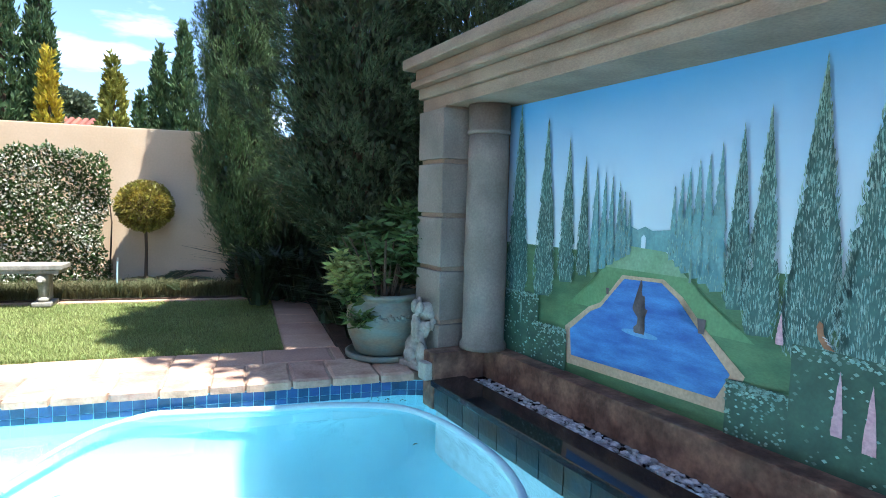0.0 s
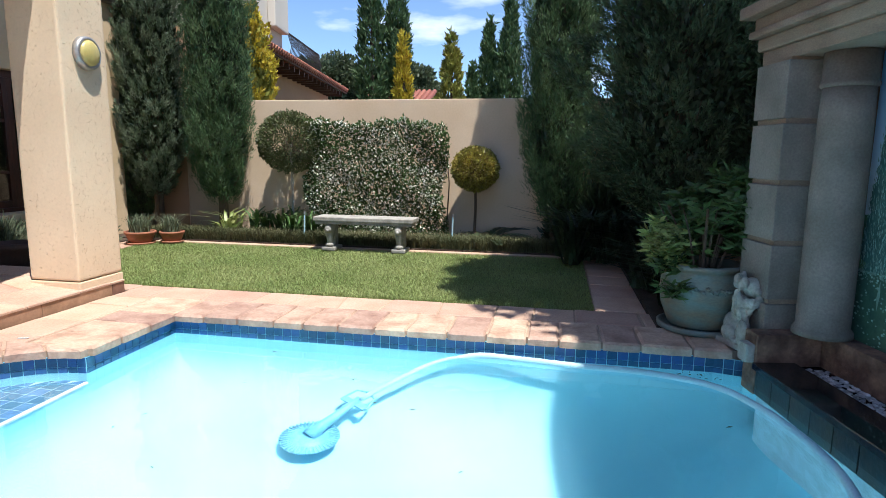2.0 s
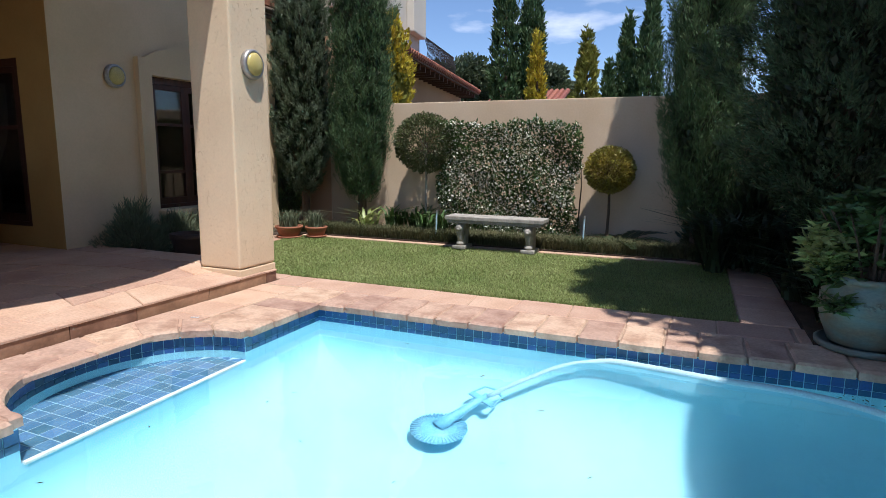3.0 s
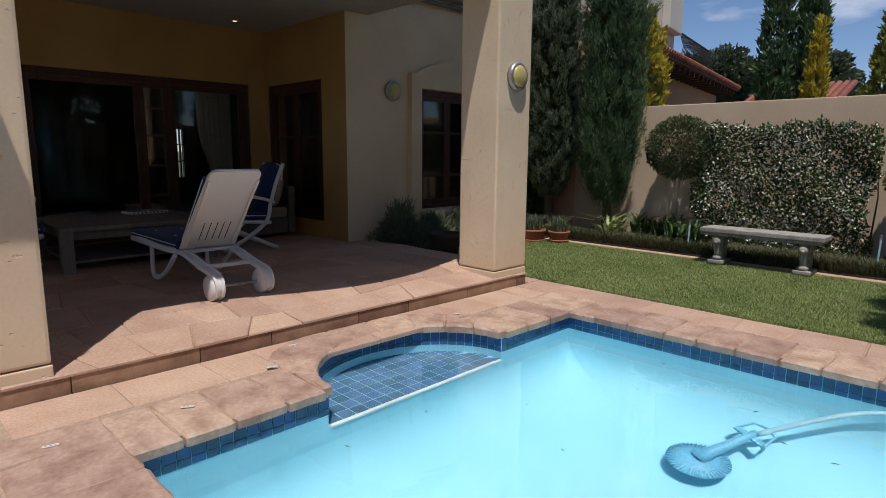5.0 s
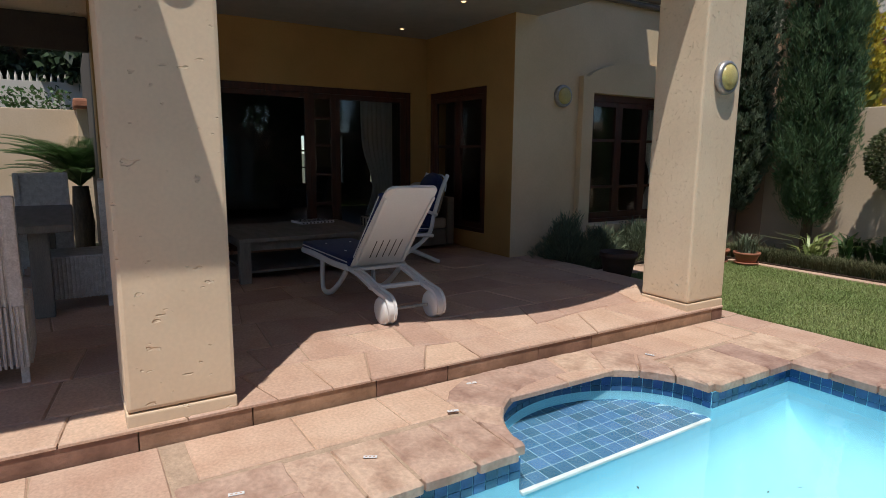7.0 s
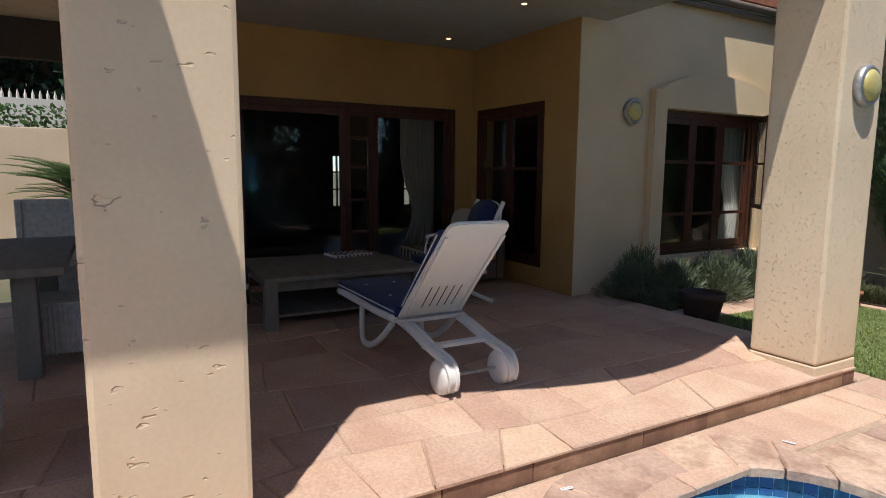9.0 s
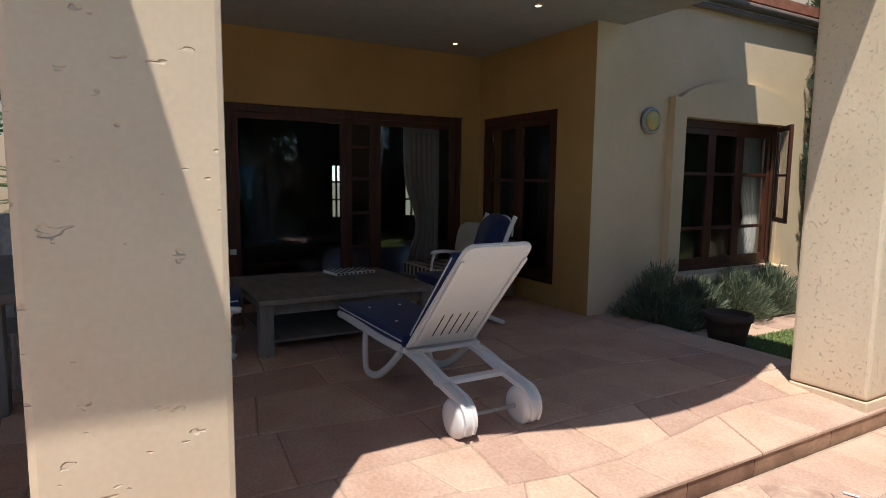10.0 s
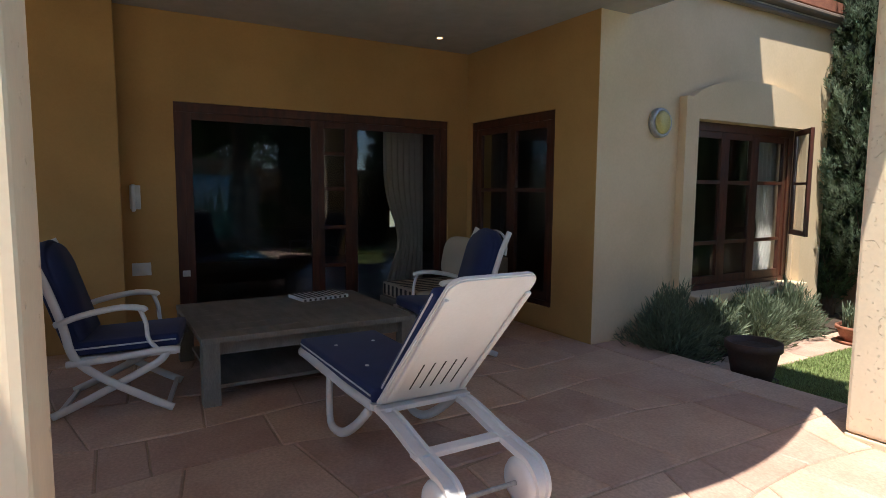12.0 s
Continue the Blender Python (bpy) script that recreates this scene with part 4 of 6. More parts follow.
M_P_BRONZE = paint("painted_bronze", (0.09, 0.075, 0.09), (0.13, 0.11, 0.12), scale=20)
M_P_BUFF = paint("painted_buff", (0.36, 0.17, 0.09), (0.28, 0.13, 0.07), scale=20)
mural = thing("mural", "painted mural of a cypress avenue with pool and fountain", "mural")


def flat(name, poly, depth, material, label=""):
    """A painted shape: (v, z) outline, depth in millimetres of layers from the wall."""
    bm = bmesh.new()
    u = -0.001 * depth
    a = [bm.verts.new((u, v, z)) for v, z in poly]
    b = [bm.verts.new((u + 0.0012, v, z)) for v, z in poly]
    bm.faces.new(a)
    for i in range(len(poly)):
        bm.faces.new((a[i], a[(i + 1) % len(poly)], b[(i + 1) % len(poly)], b[i]))
    bmesh.ops.triangulate(bm, faces=[f for f in bm.faces if len(f.verts) > 4])
    return part(name, east(bm), material, mural, label)


VM, ZB, ZT = 5.0, 0.205, 1.99
flat("painted_sky", [(0, 0.9), (VM, 0.9), (VM, ZT), (0, ZT)], 2, M_SKYP, "blue sky paling to the horizon")
flat("painted_lawn", [(0, ZB), (VM, ZB), (VM, 1.0), (0, 1.0)], 4, M_P_LAWN, "dark green lawn")
flat("painted_far_lawn", [(1.02, 0.92), (1.60, 0.92), (1.46, 1.04), (1.40, 1.08), (1.24, 1.08), (1.17, 1.04)], 6, M_P_LAWNFAR)
flat("painted_mid_lawn", [(0.72, 0.66), (1.98, 0.66), (1.72, 0.82), (1.60, 0.92), (1.02, 0.92), (0.90, 0.80)], 5, paint("painted_mid_lawn", (0.085, 0.22, 0.10), (0.13, 0.29, 0.14), scale=3))
flat("painted_arch", [(1.14, 1.06), (1.14, 1.16), (1.2, 1.17), (1.26, 1.15), (1.31, 1.17), (1.36, 1.15), (1.5, 1.16), (1.5, 1.04)], 8, M_P_CYPFAR, "hazy far hedge")
flat("painted_gate", [(1.29, 1.05), (1.29, 1.11), (1.305, 1.125), (1.32, 1.11), (1.32, 1.05)], 10, M_SKYP)
rim = [(1.16, 0.885), (1.455, 0.895), (1.585, 0.815), (1.59, 0.735), (1.71, 0.69), (1.945, 0.50), (1.87, 0.30), (0.72, 0.265), (0.69, 0.50), (0.90, 0.66), (0.985, 0.69), (1.08, 0.79)]
flat("painted_rim", rim, 8, M_P_STONE, "buff stone pool rim")
pw = [(1.18, 0.865), (1.44, 0.875), (1.555, 0.80), (1.56, 0.72), (1.69, 0.665), (1.87, 0.49), (1.80, 0.355), (0.76, 0.325), (0.74, 0.49), (0.92, 0.635), (1.0, 0.67), (1.10, 0.78)]
flat("painted_pool", pw, 10, M_P_WATER, "deep blue painted water")


def painted_cypress(v, z0, z1, w, depth, material, seed, lights=0):
    r = random.Random(seed)
    n = 64
    left, right = [], []
    for i in range(n + 1):
        f = i / n
        half = w / 2 * min(1, (f + 0.25) / 0.35) * (1 - f ** 1.35) ** 1.05 + 0.0015
        z = z0 + (z1 - z0) * f
        left.append((v - half * r.uniform(0.62, 1.12), z))
        right.append((v + half * r.uniform(0.62, 1.12), z + 0.01))
    flat("painted_cypress", right + left[::-1], depth, material)
    if lights:
        g = np.random.default_rng(seed)
        f = g.beta(1.0, 1.4, lights)
        half = w / 2 * np.minimum(1, (f + 0.25) / 0.35) * (1 - f ** 1.35) ** 1.05
        vv = v + half * g.uniform(-1.12, 1.12, lights)
        zz = z0 + (z1 - z0) * f
        L, W = g.uniform(0.014, 0.045, lights), g.uniform(0.0014, 0.0036, lights)
        tilt = (vv - v) / (w + 0.01) * 0.5
        u = np.full(lights, -0.001 * (depth + 1.5))
        V = np.stack([np.stack([u, vv, zz], 1), np.stack([u, vv + W, zz + L * 0.5], 1), np.stack([u, vv + L * tilt, zz + L], 1), np.stack([u, vv - W, zz + L * 0.5], 1)], 1).reshape(-1, 3)
        V = np.array([EAST @ Vector(p) for p in V])
        numpy_mesh("painted_foliage", V, np.arange(lights)[:, None] * 4 + np.array([[0, 1, 2, 3]]), M_P_HI, mural)


for i, (v, z0, z1, w) in enumerate([(1.20, 1.0, 1.30, 0.04), (1.16, 0.98, 1.35, 0.05), (1.12, 0.96, 1.40, 0.06), (1.06, 0.93, 1.44, 0.07), (1.0, 0.90, 1.47, 0.08), (0.93, 0.87, 1.51, 0.09),
                                    (1.50, 1.0, 1.38, 0.05), (1.545, 0.97, 1.44, 0.065), (1.59, 0.94, 1.47, 0.08), (1.645, 0.92, 1.50, 0.09), (1.70, 0.90, 1.53, 0.10), (1.765, 0.87, 1.58, 0.11)]):
    painted_cypress(v, z0, z1, w, 12 + i % 2, M_P_CYPFAR, 40 + i, 60)
for i, (v, z0, z1, w, k) in enumerate([(0.83, 0.84, 1.57, 0.11, 150), (0.68, 0.78, 1.68, 0.16, 260), (0.46, 0.66, 1.84, 0.22, 420), (0.155, 0.62, 1.96, 0.25, 460),
                                       (1.875, 0.80, 1.65, 0.14, 260), (2.0, 0.70, 1.72, 0.17, 360), (2.22, 0.64, 1.88, 0.26, 620), (2.46, 0.64, 1.80, 0.30, 700), (2.78, 0.6, 1.9, 0.34, 300), (3.2, 0.6, 1.95, 0.4, 300)]):
    painted_cypress(v, z0, z1, w, 15 + i % 3, M_P_CYP, 60 + i, int(k * 2.2))


def painted_hedge(v0, v1, z0, z1, depth, seed, lights):
    r = random.Random(seed)
    topline = [(v0 + (v1 - v0) * i / 14, z1 + r.uniform(-0.012, 0.012)) for i in range(15)]
    flat("painted_hedge", [(v0, z0)] + topline + [(v1, z0)], depth, M_P_DEEP)
    g = np.random.default_rng(seed)
    vv = g.uniform(v0, v1, lights)
    zz = np.where(g.uniform(0, 1, lights) < 0.6, z1 - g.exponential(0.025, lights), g.uniform(z0, z1, lights))
    zz = np.maximum(zz, z0)
    s = g.uniform(0.005, 0.013, lights)
    u = np.full(lights, -0.001 * (depth + 1.5))
    V = np.stack([np.stack([u, vv - s, zz], 1), np.stack([u, vv, zz - s * 0.7], 1), np.stack([u, vv + s, zz], 1), np.stack([u, vv, zz + s * 0.7], 1)], 1).reshape(-1, 3)
    V = np.array([EAST @ Vector(p) for p in V])
    numpy_mesh("painted_foliage", V, np.arange(lights)[:, None] * 4 + np.array([[0, 1, 2, 3]]), M_P_HI, mural)


painted_hedge(0.0, 0.42, ZB, 0.66, 20, 3, 260)
painted_hedge(0.38, 0.72, ZB, 0.48, 22, 4, 200)
painted_hedge(1.86, 2.24, ZB, 0.47, 20, 5, 320)
painted_hedge(2.16, VM, ZB, 0.70, 23, 6, 900)
for v, z0, z1, w in ((2.36, 0.37, 0.64, 0.045), (2.48, 0.34, 0.61, 0.05), (2.105, 0.69, 0.83, 0.035)):
    r = random.Random(int(v * 100))
    pts = [(v + s * w / 2 * (1 - (i / 12) ** 1.6) * r.uniform(0.75, 1.15) + 0.0, z0 + (z1 - z0) * i / 12) for s in (1, -1) for i in (range(13) if s == 1 else range(12, -1, -1))]
    flat("painted_flower", pts, 27, M_P_PINK, "pink painted flower spike")
for v in (0.23, 1.63, 1.9):
    flat("painted_iris", [(v - 0.012, 0.52), (v, 0.44), (v + 0.014, 0.53), (v + 0.004, 0.62)] if v < 1 else [(v - 0.008, 0.9), (v + 0.008, 0.9), (v + 0.004, 1.02), (v - 0.004, 1.02)], 25, M_P_HI)
FOUNTAIN = [(0.036, 0.575), (0.040, 0.605), (0.016, 0.625), (0.012, 0.675), (0.050, 0.700), (0.054, 0.716), (0.010, 0.722), (0.008, 0.760), (0.030, 0.775), (0.032, 0.786), (0.006, 0.792), (0.005, 0.83), (0.010, 0.845), (0.002, 0.875)]
flat("painted_fountain", [(1.307 + w, z) for w, z in FOUNTAIN] + [(1.307 - w, z) for w, z in FOUNTAIN[::-1]], 13, M_P_BRONZE, "dark painted fountain with two bowls")
flat("painted_ripple", [(1.307 + 0.13 * math.cos(k * math.pi / 10), 0.572 + 0.018 * math.sin(k * math.pi / 10)) for k in range(20)], 11, paint("painted_ripple", (0.14, 0.36, 0.62), (0.10, 0.30, 0.56), scale=9))
for v, z, s in ((1.705, 0.655, 0.05), (1.06, 0.76, 0.025)):
    flat("painted_urn", [(v - s * 0.32, z), (v - s * 0.5, z + s * 1.5), (v + s * 0.5, z + s * 1.5), (v + s * 0.32, z)], 17, M_P_BRONZE)
flat("painted_bird", [(2.255, 0.80), (2.265, 0.825), (2.28, 0.815), (2.285, 0.775), (2.31, 0.73), (2.335, 0.71), (2.29, 0.715), (2.265, 0.75)], 27, M_P_BUFF, "buff and barred painted bird")
for k in range(3):
    flat("painted_bar", [(2.283 + k * 0.009, 0.765 - k * 0.012), (2.303 + k * 0.009, 0.757 - k * 0.012), (2.303 + k * 0.009, 0.752 - k * 0.012), (2.283 + k * 0.009, 0.76 - k * 0.012)], 29, M_PIPING)

# ---- things by the pool ----
def lion():
    """A seated cast-stone lion with a shield, one plain mesh."""
    bm = bmesh.new()
    box(bm, -0.10, -0.15, 0.0, 0.10, 0.17, 0.045, bev=0.01)
    ball(bm, (0, 0.07, 0.14), 0.1, (0.85, 1.1, 1.1))
    ball(bm, (0, 0.03, 0.26), 0.085, (0.85, 0.85, 1.5), turn=pose(0, 0, 0, 14, 0, 0))
    for s in (-1, 1):
        tube(bm, [(s * 0.05, -0.04, 0.30), (s * 0.052, -0.075, 0.18), (s * 0.05, -0.08, 0.06)], [0.034, 0.026, 0.024], 10)
        ball(bm, (s * 0.05, -0.10, 0.062), 0.03, (1, 1.35, 0.7))
        ball(bm, (s * 0.075, 0.05, 0.10), 0.06, (0.7, 1.2, 1.0))
        ball(bm, (s * 0.078, -0.02, 0.06), 0.03, (0.9, 1.7, 0.6))
        ball(bm, (s * 0.045, -0.02, 0.49), 0.018, (0.8, 0.6, 1))
    ball(bm, (0, -0.05, 0.44), 0.068, (0.9, 1.0, 1.05))
    ball(bm, (0, -0.108, 0.42), 0.036, (0.95, 1.0, 0.8))
    r = random.Random(4)
    for i in range(80):
        a, h = r.uniform(0, 2 * math.pi), r.uniform(0, 1)
        rad = 0.082 + 0.012 * math.sin(h * 3)
        y = rad * math.sin(a)
        if y < -0.05 and h > 0.55:
            continue
        ball(bm, (rad * math.cos(a) * 0.95, -0.03 + y * 0.95, 0.27 + 0.235 * h), r.uniform(0.02, 0.03), (1, 1, 1.6), 8, 6)
    for p, s in (((-0.085, -0.10, 0.13), (0.35, 0.9, 1.35)),):
        ball(bm, p, 0.07, s)
    ob = mesh_object("lion_statue", bm, M_LION, None, True)
    fuse = ob.modifiers.new("fuse", "REMESH")
    fuse.mode, fuse.voxel_size, fuse.use_smooth_shade = "VOXEL", 0.007, True
    return tagged(ob, "small grey cast-stone seated lion statue with a shield", "statue")


lion().matrix_world = pose(0.21, 5.53, 0.0, 0, 0, 20) @ Matrix.Diagonal((1.02, 1.02, 1.02, 1))

# big glazed pot with shrub
t = thing("planter_pot", "large verdigris green glazed pot on a saucer with a leafy shrub", "plant pot", (0.0, 5.95, 0.0))
part("saucer", lathe(bmesh.new(), [(0.27, 0.0), (0.31, 0.02), (0.315, 0.055), (0.29, 0.06), (0.28, 0.035)], 40), M_POTGREEN, t, smooth=True)
prof = [(0.22, 0.04), (0.235, 0.06), (0.25, 0.1), (0.29, 0.2), (0.305, 0.28), (0.31, 0.33), (0.302, 0.36), (0.306, 0.37), (0.296, 0.42), (0.275, 0.47), (0.27, 0.49), (0.30, 0.50), (0.305, 0.525), (0.285, 0.54), (0.26, 0.53), (0.25, 0.47)]
part("bowl", lathe(bmesh.new(), prof, 48), M_POTGREEN, t, smooth=True)
part("soil", lathe(bmesh.new(), [(0.245, 0.44), (0.25, 0.47)], 24), M_SOIL, t)
bm = bmesh.new()
r = random.Random(3)
for i in range(18):
    a, s = r.uniform(0, 6.28), r.uniform(0.02, 0.12)
    part("stem", tube(bmesh.new(), [(s * math.cos(a), s * math.sin(a), 0.46), (2 * s * math.cos(a), 2 * s * math.sin(a), 0.75), (3.2 * s * math.cos(a), 3.2 * s * math.sin(a), 0.98)], [0.012, 0.008, 0.004], 5), M_BARK, t)
bm = bmesh.new()
for k in range(46):
    a = -2.9 + 2.6 * k / 45
    z = 0.36 + 0.03 * math.sin(k * 1.9) * math.sin(k * 0.5)
    ball(bm, (0.303 * math.cos(a), 0.303 * math.sin(a), z), 0.014 + 0.006 * math.sin(k * 2.3), (1, 1, 0.9), 8, 6)
part("relief_frieze", bm, M_POTGREEN, t, "raised leaf frieze")
rng = np.random.default_rng(11)


def whorls(rng, tips, per, length):
    k = np.repeat(np.arange(len(tips)), per)
    a = rng.uniform(0, 2 * np.pi, len(k))
    D = np.stack([np.cos(a), np.sin(a), rng.uniform(-0.15, 0.5, len(k))], 1)
    return tips[k] + rng.normal(0, length * 0.12, (len(k), 3)), D


tips, _ = clump_points(rng, 230, 26, 0.35, (0.08, 0.05, 0.86), (0.36, 0.34, 0.36), 0.5)
P, D = whorls(rng, tips, 13, 0.1)
leaves("foliage", P, D, 0.115, 0.032, M_LEAF, t, rng, "dark glossy green leaves", 0.4)
tips, _ = clump_points(rng, 60, 10, 0.4, (-0.27, -0.16, 0.70), (0.18, 0.16, 0.20), 0.4)
P, D = whorls(rng, tips, 13, 0.1)
leaves("foliage", P, D, 0.10, 0.03, M_LEAFLIGHT, t, rng, "pale yellow-green young leaves", 0.4)
tips, _ = clump_points(rng, 34, 8, 0.4, (-0.24, -0.12, 0.42), (0.14, 0.14, 0.2), 0.4)
P, D = whorls(rng, tips, 12, 0.1)
leaves("foliage", P, D, 0.11, 0.03, M_LEAF, t, rng, "", 0.5)

# garden bench
t = thing("garden_bench", "cream cast-stone garden bench with lion-shaped legs on the lawn edge", "bench", (-3.73, 8.93, 0.012))
part("seat", boxes((-0.71, -0.19, 0.41, 0.71, 0.19, 0.47), bev=0.012), M_LION, t)
bm = boxes((-0.68, -0.17, 0.372, 0.68, 0.17, 0.409))
for k in range(34):
    box(bm, -0.67 + k * 0.04, -0.178, 0.375, -0.645 + k * 0.04, -0.169, 0.405)
part("frieze", bm, M_LION, t, "carved frieze under the seat")
for x in (-0.5, 0.5):
    bm = boxes((x - 0.095, -0.17, 0.0, x + 0.095, 0.15, 0.05), bev=0.01)
    ball(bm, (x, -0.08, 0.075), 0.06, (1.1, 1.3, 0.6))
    tube(bm, [(x, -0.06, 0.05), (x, -0.09, 0.15), (x, -0.10, 0.24), (x, -0.08, 0.33), (x, -0.06, 0.372)], [0.055, 0.042, 0.058, 0.07, 0.06], 12)
    ball(bm, (x, -0.145, 0.30), 0.05, (1.1, 0.9, 1.1))
    ball(bm, (x, -0.185, 0.285), 0.024)
    box(bm, x - 0.05, -0.04, 0.05, x + 0.05, 0.12, 0.372, bev=0.02)
    part("leg", bm, M_LION, t, smooth=True)

# pool cleaner and hose
t = thing("pool_cleaner", "blue round pool cleaner with ribbed disc on the pool floor", "pool cleaner", (-2.74, 4.67, -1.12), turn=58)
bm = lathe(bmesh.new(), [(0.05, 0.03), (0.195, 0.0), (0.20, 0.012), (0.06, 0.05)], 44)
for k in range(44):
    a = 2 * math.pi * k / 44
    box(bm, 0.10, -0.005, 0.012, 0.205, 0.005, 0.03, m=pose(0, 0, 0, 0, 0, math.degrees(a)))
part("disc", bm, M_CLEANER, t, "ribbed rubber disc", True)
part("body", tube(bmesh.new(), [(0, 0, 0.04), (0.10, 0, 0.10), (0.30, 0, 0.20), (0.45, 0, 0.28)], [0.065, 0.05, 0.036, 0.03], 14), M_CLEANER, t, smooth=True)
bm = boxes((0.36, -0.13, 0.22, 0.42, 0.13, 0.25), bev=0.008)
tube(bm, [(0.39, -0.13, 0.235), (0.50, -0.10, 0.30), (0.52, 0.0, 0.32), (0.50, 0.10, 0.30), (0.39, 0.13, 0.235)], 0.012, 8)
part("deflector", bm, M_CLEANER, t)
hose = smooth_path([(-2.49, 5.03, -0.84), (-2.22, 5.16, -0.52), (-1.95, 5.28, -0.24), (-1.7, 5.335, -0.15), (-1.35, 5.32, -0.146), (-0.95, 5.27, -0.146), (-0.5, 5.24, -0.146), (-0.08, 5.08, -0.147),
                    (0.12, 4.75, -0.147), (0.22, 4.35, -0.147), (0.24, 4.0, -0.147), (0.17, 3.65, -0.147), (0.0, 3.35, -0.16), (-0.2, 2.9, -0.25), (-0.3, 2.2, -0.3), (-0.3, 1.70, -0.3)], 8)
bm = tube(bmesh.new(), hose, [0.024 + 0.002 * (i % 2) for i in range(len(hose))], 10)
tagged(mesh_object("cleaner_hose", bm, M_HOSE, None, True), "pale ribbed pool cleaner hose floating in the pool", "hose")
# fallen leaves on the water
r = random.Random(8)
for i in range(34):
    if i < 16:
        x, y = r.uniform(-0.28, 0.02), r.uniform(5.1, 5.38)
    else:
        x, y = r.uniform(-3.9, 0.0), r.uniform(2.2, 5.2)
    bm = bmesh.new()
    L = r.uniform(0.012, 0.028)
    vs = [bm.verts.new(p) for p in ((-L, 0, 0.001), (0, L * 0.3, 0.003), (L, 0, 0.001), (0, -L * 0.3, 0.003))]
    bm.faces.new(vs)
    o = tagged(mesh_object("fallen_leaf", bm, M_LEAFDARK), "small dark leaf floating on the pool water", "leaf", group="leaves on the water")
    o.matrix_world = pose(x, y, WATER + 0.001, 0, 0, r.uniform(0, 360))

# ---- terrace furniture ----
FZ = TERRACE
t = thing("sun_lounger", "white resin sun lounger with raised slotted back, navy cushion and wheels", "sun lounger", (-6.13, 3.15, FZ))


def slab(bm, a, b, w, th, bow=0.0, n=8):
    """A bent sheet from a to b (x, z), w wide along y, th thick, hollowed by bow."""
    a, b = Vector((a[0], 0, a[1])), Vector((b[0], 0, b[1]))
    d = (b - a).normalized()
    nrm = Vector((-d.z, 0, d.x))
    g = [[[bm.verts.new(a + (b - a) * (i / n) + nrm * (s * th / 2 + bow * math.sin(math.pi * i / n)) + Vector((0, y, 0))) for y in (-w / 2, w / 2)] for i in range(n + 1)] for s in (-1, 1)]
    for i in range(n):
        bm.faces.new((g[0][i][0], g[0][i + 1][0], g[0][i + 1][1], g[0][i][1]))
        bm.faces.new((g[1][i][0], g[1][i][1], g[1][i + 1][1], g[1][i + 1][0]))
        for k in (0, 1):
            bm.faces.new((g[0][i][k], g[1][i][k], g[1][i + 1][k], g[0][i + 1][k]))
    for i in (0, n):
        bm.faces.new((g[0][i][0], g[0][i][1], g[1][i][1], g[1][i][0]))
    bmesh.ops.recalc_face_normals(bm, faces=bm.faces[:])
    return bm


# back: a rounded panel, leaning
BACK = Matrix.Translation((-0.60, 0, 0.36)) @ pose(0, 0, 0, 0, 42.5, 0)   # local z runs up the back
bm = bmesh.new()
outl = []
for cy, cz, a0 in ((0.16, 0.92, 0), (-0.16, 0.92, 90)):
    outl += [(cy + 0.07 * math.cos(radians(a0 + k * 15)), cz + 0.07 * math.sin(radians(a0 + k * 15))) for k in range(7)]
outl += [(-0.25, 0.35), (-0.26, 0.02), (0.26, 0.02), (0.25, 0.35)]
a = [bm.verts.new((0.0, y, z)) for y, z in outl]
b = [bm.verts.new((0.028, y, z)) for y, z in outl]
n = len(outl)
for i in range(n):
    bm.faces.new((a[i], a[(i + 1) % n], b[(i + 1) % n], b[i]))
bm.faces.new(a)
bm.faces.new(b)
bmesh.ops.recalc_face_normals(bm, faces=bm.faces[:])
bmesh.ops.bevel(bm, geom=[e for e in bm.edges if abs(e.verts[0].co.x - e.verts[1].co.x) < 1e-5], offset=0.007, segments=2, affect="EDGES")
bmesh.ops.transform(bm, matrix=BACK, verts=bm.verts[:])
back = part("backrest", bm, M_PLASTIC, t)
for s in (-1, 1):
    bm = boxes((0.029, s * 0.214 - 0.014, 0.06, 0.046, s * 0.214 + 0.014, 0.88), bev=0.01)
    bmesh.ops.transform(bm, matrix=BACK, verts=bm.verts[:])
    part("rib", bm, M_PLASTIC, back)
for k in range(5):
    y = -0.12 + k * 0.06
    bm = boxes((0.0265, y - 0.004, 0.13, 0.0295, y + 0.004, 0.36))
    bmesh.ops.transform(bm, matrix=BACK @ pose(0, 0, 0, 0, 0, 0), verts=bm.verts[:])
    part("slot", bm, M_SLOT, back, "dark vent slot")
part("seat", slab(bmesh.new(), (-1.78, 0.33), (-0.58, 0.34), 0.56, 0.03, -0.01), M_PLASTIC, t)
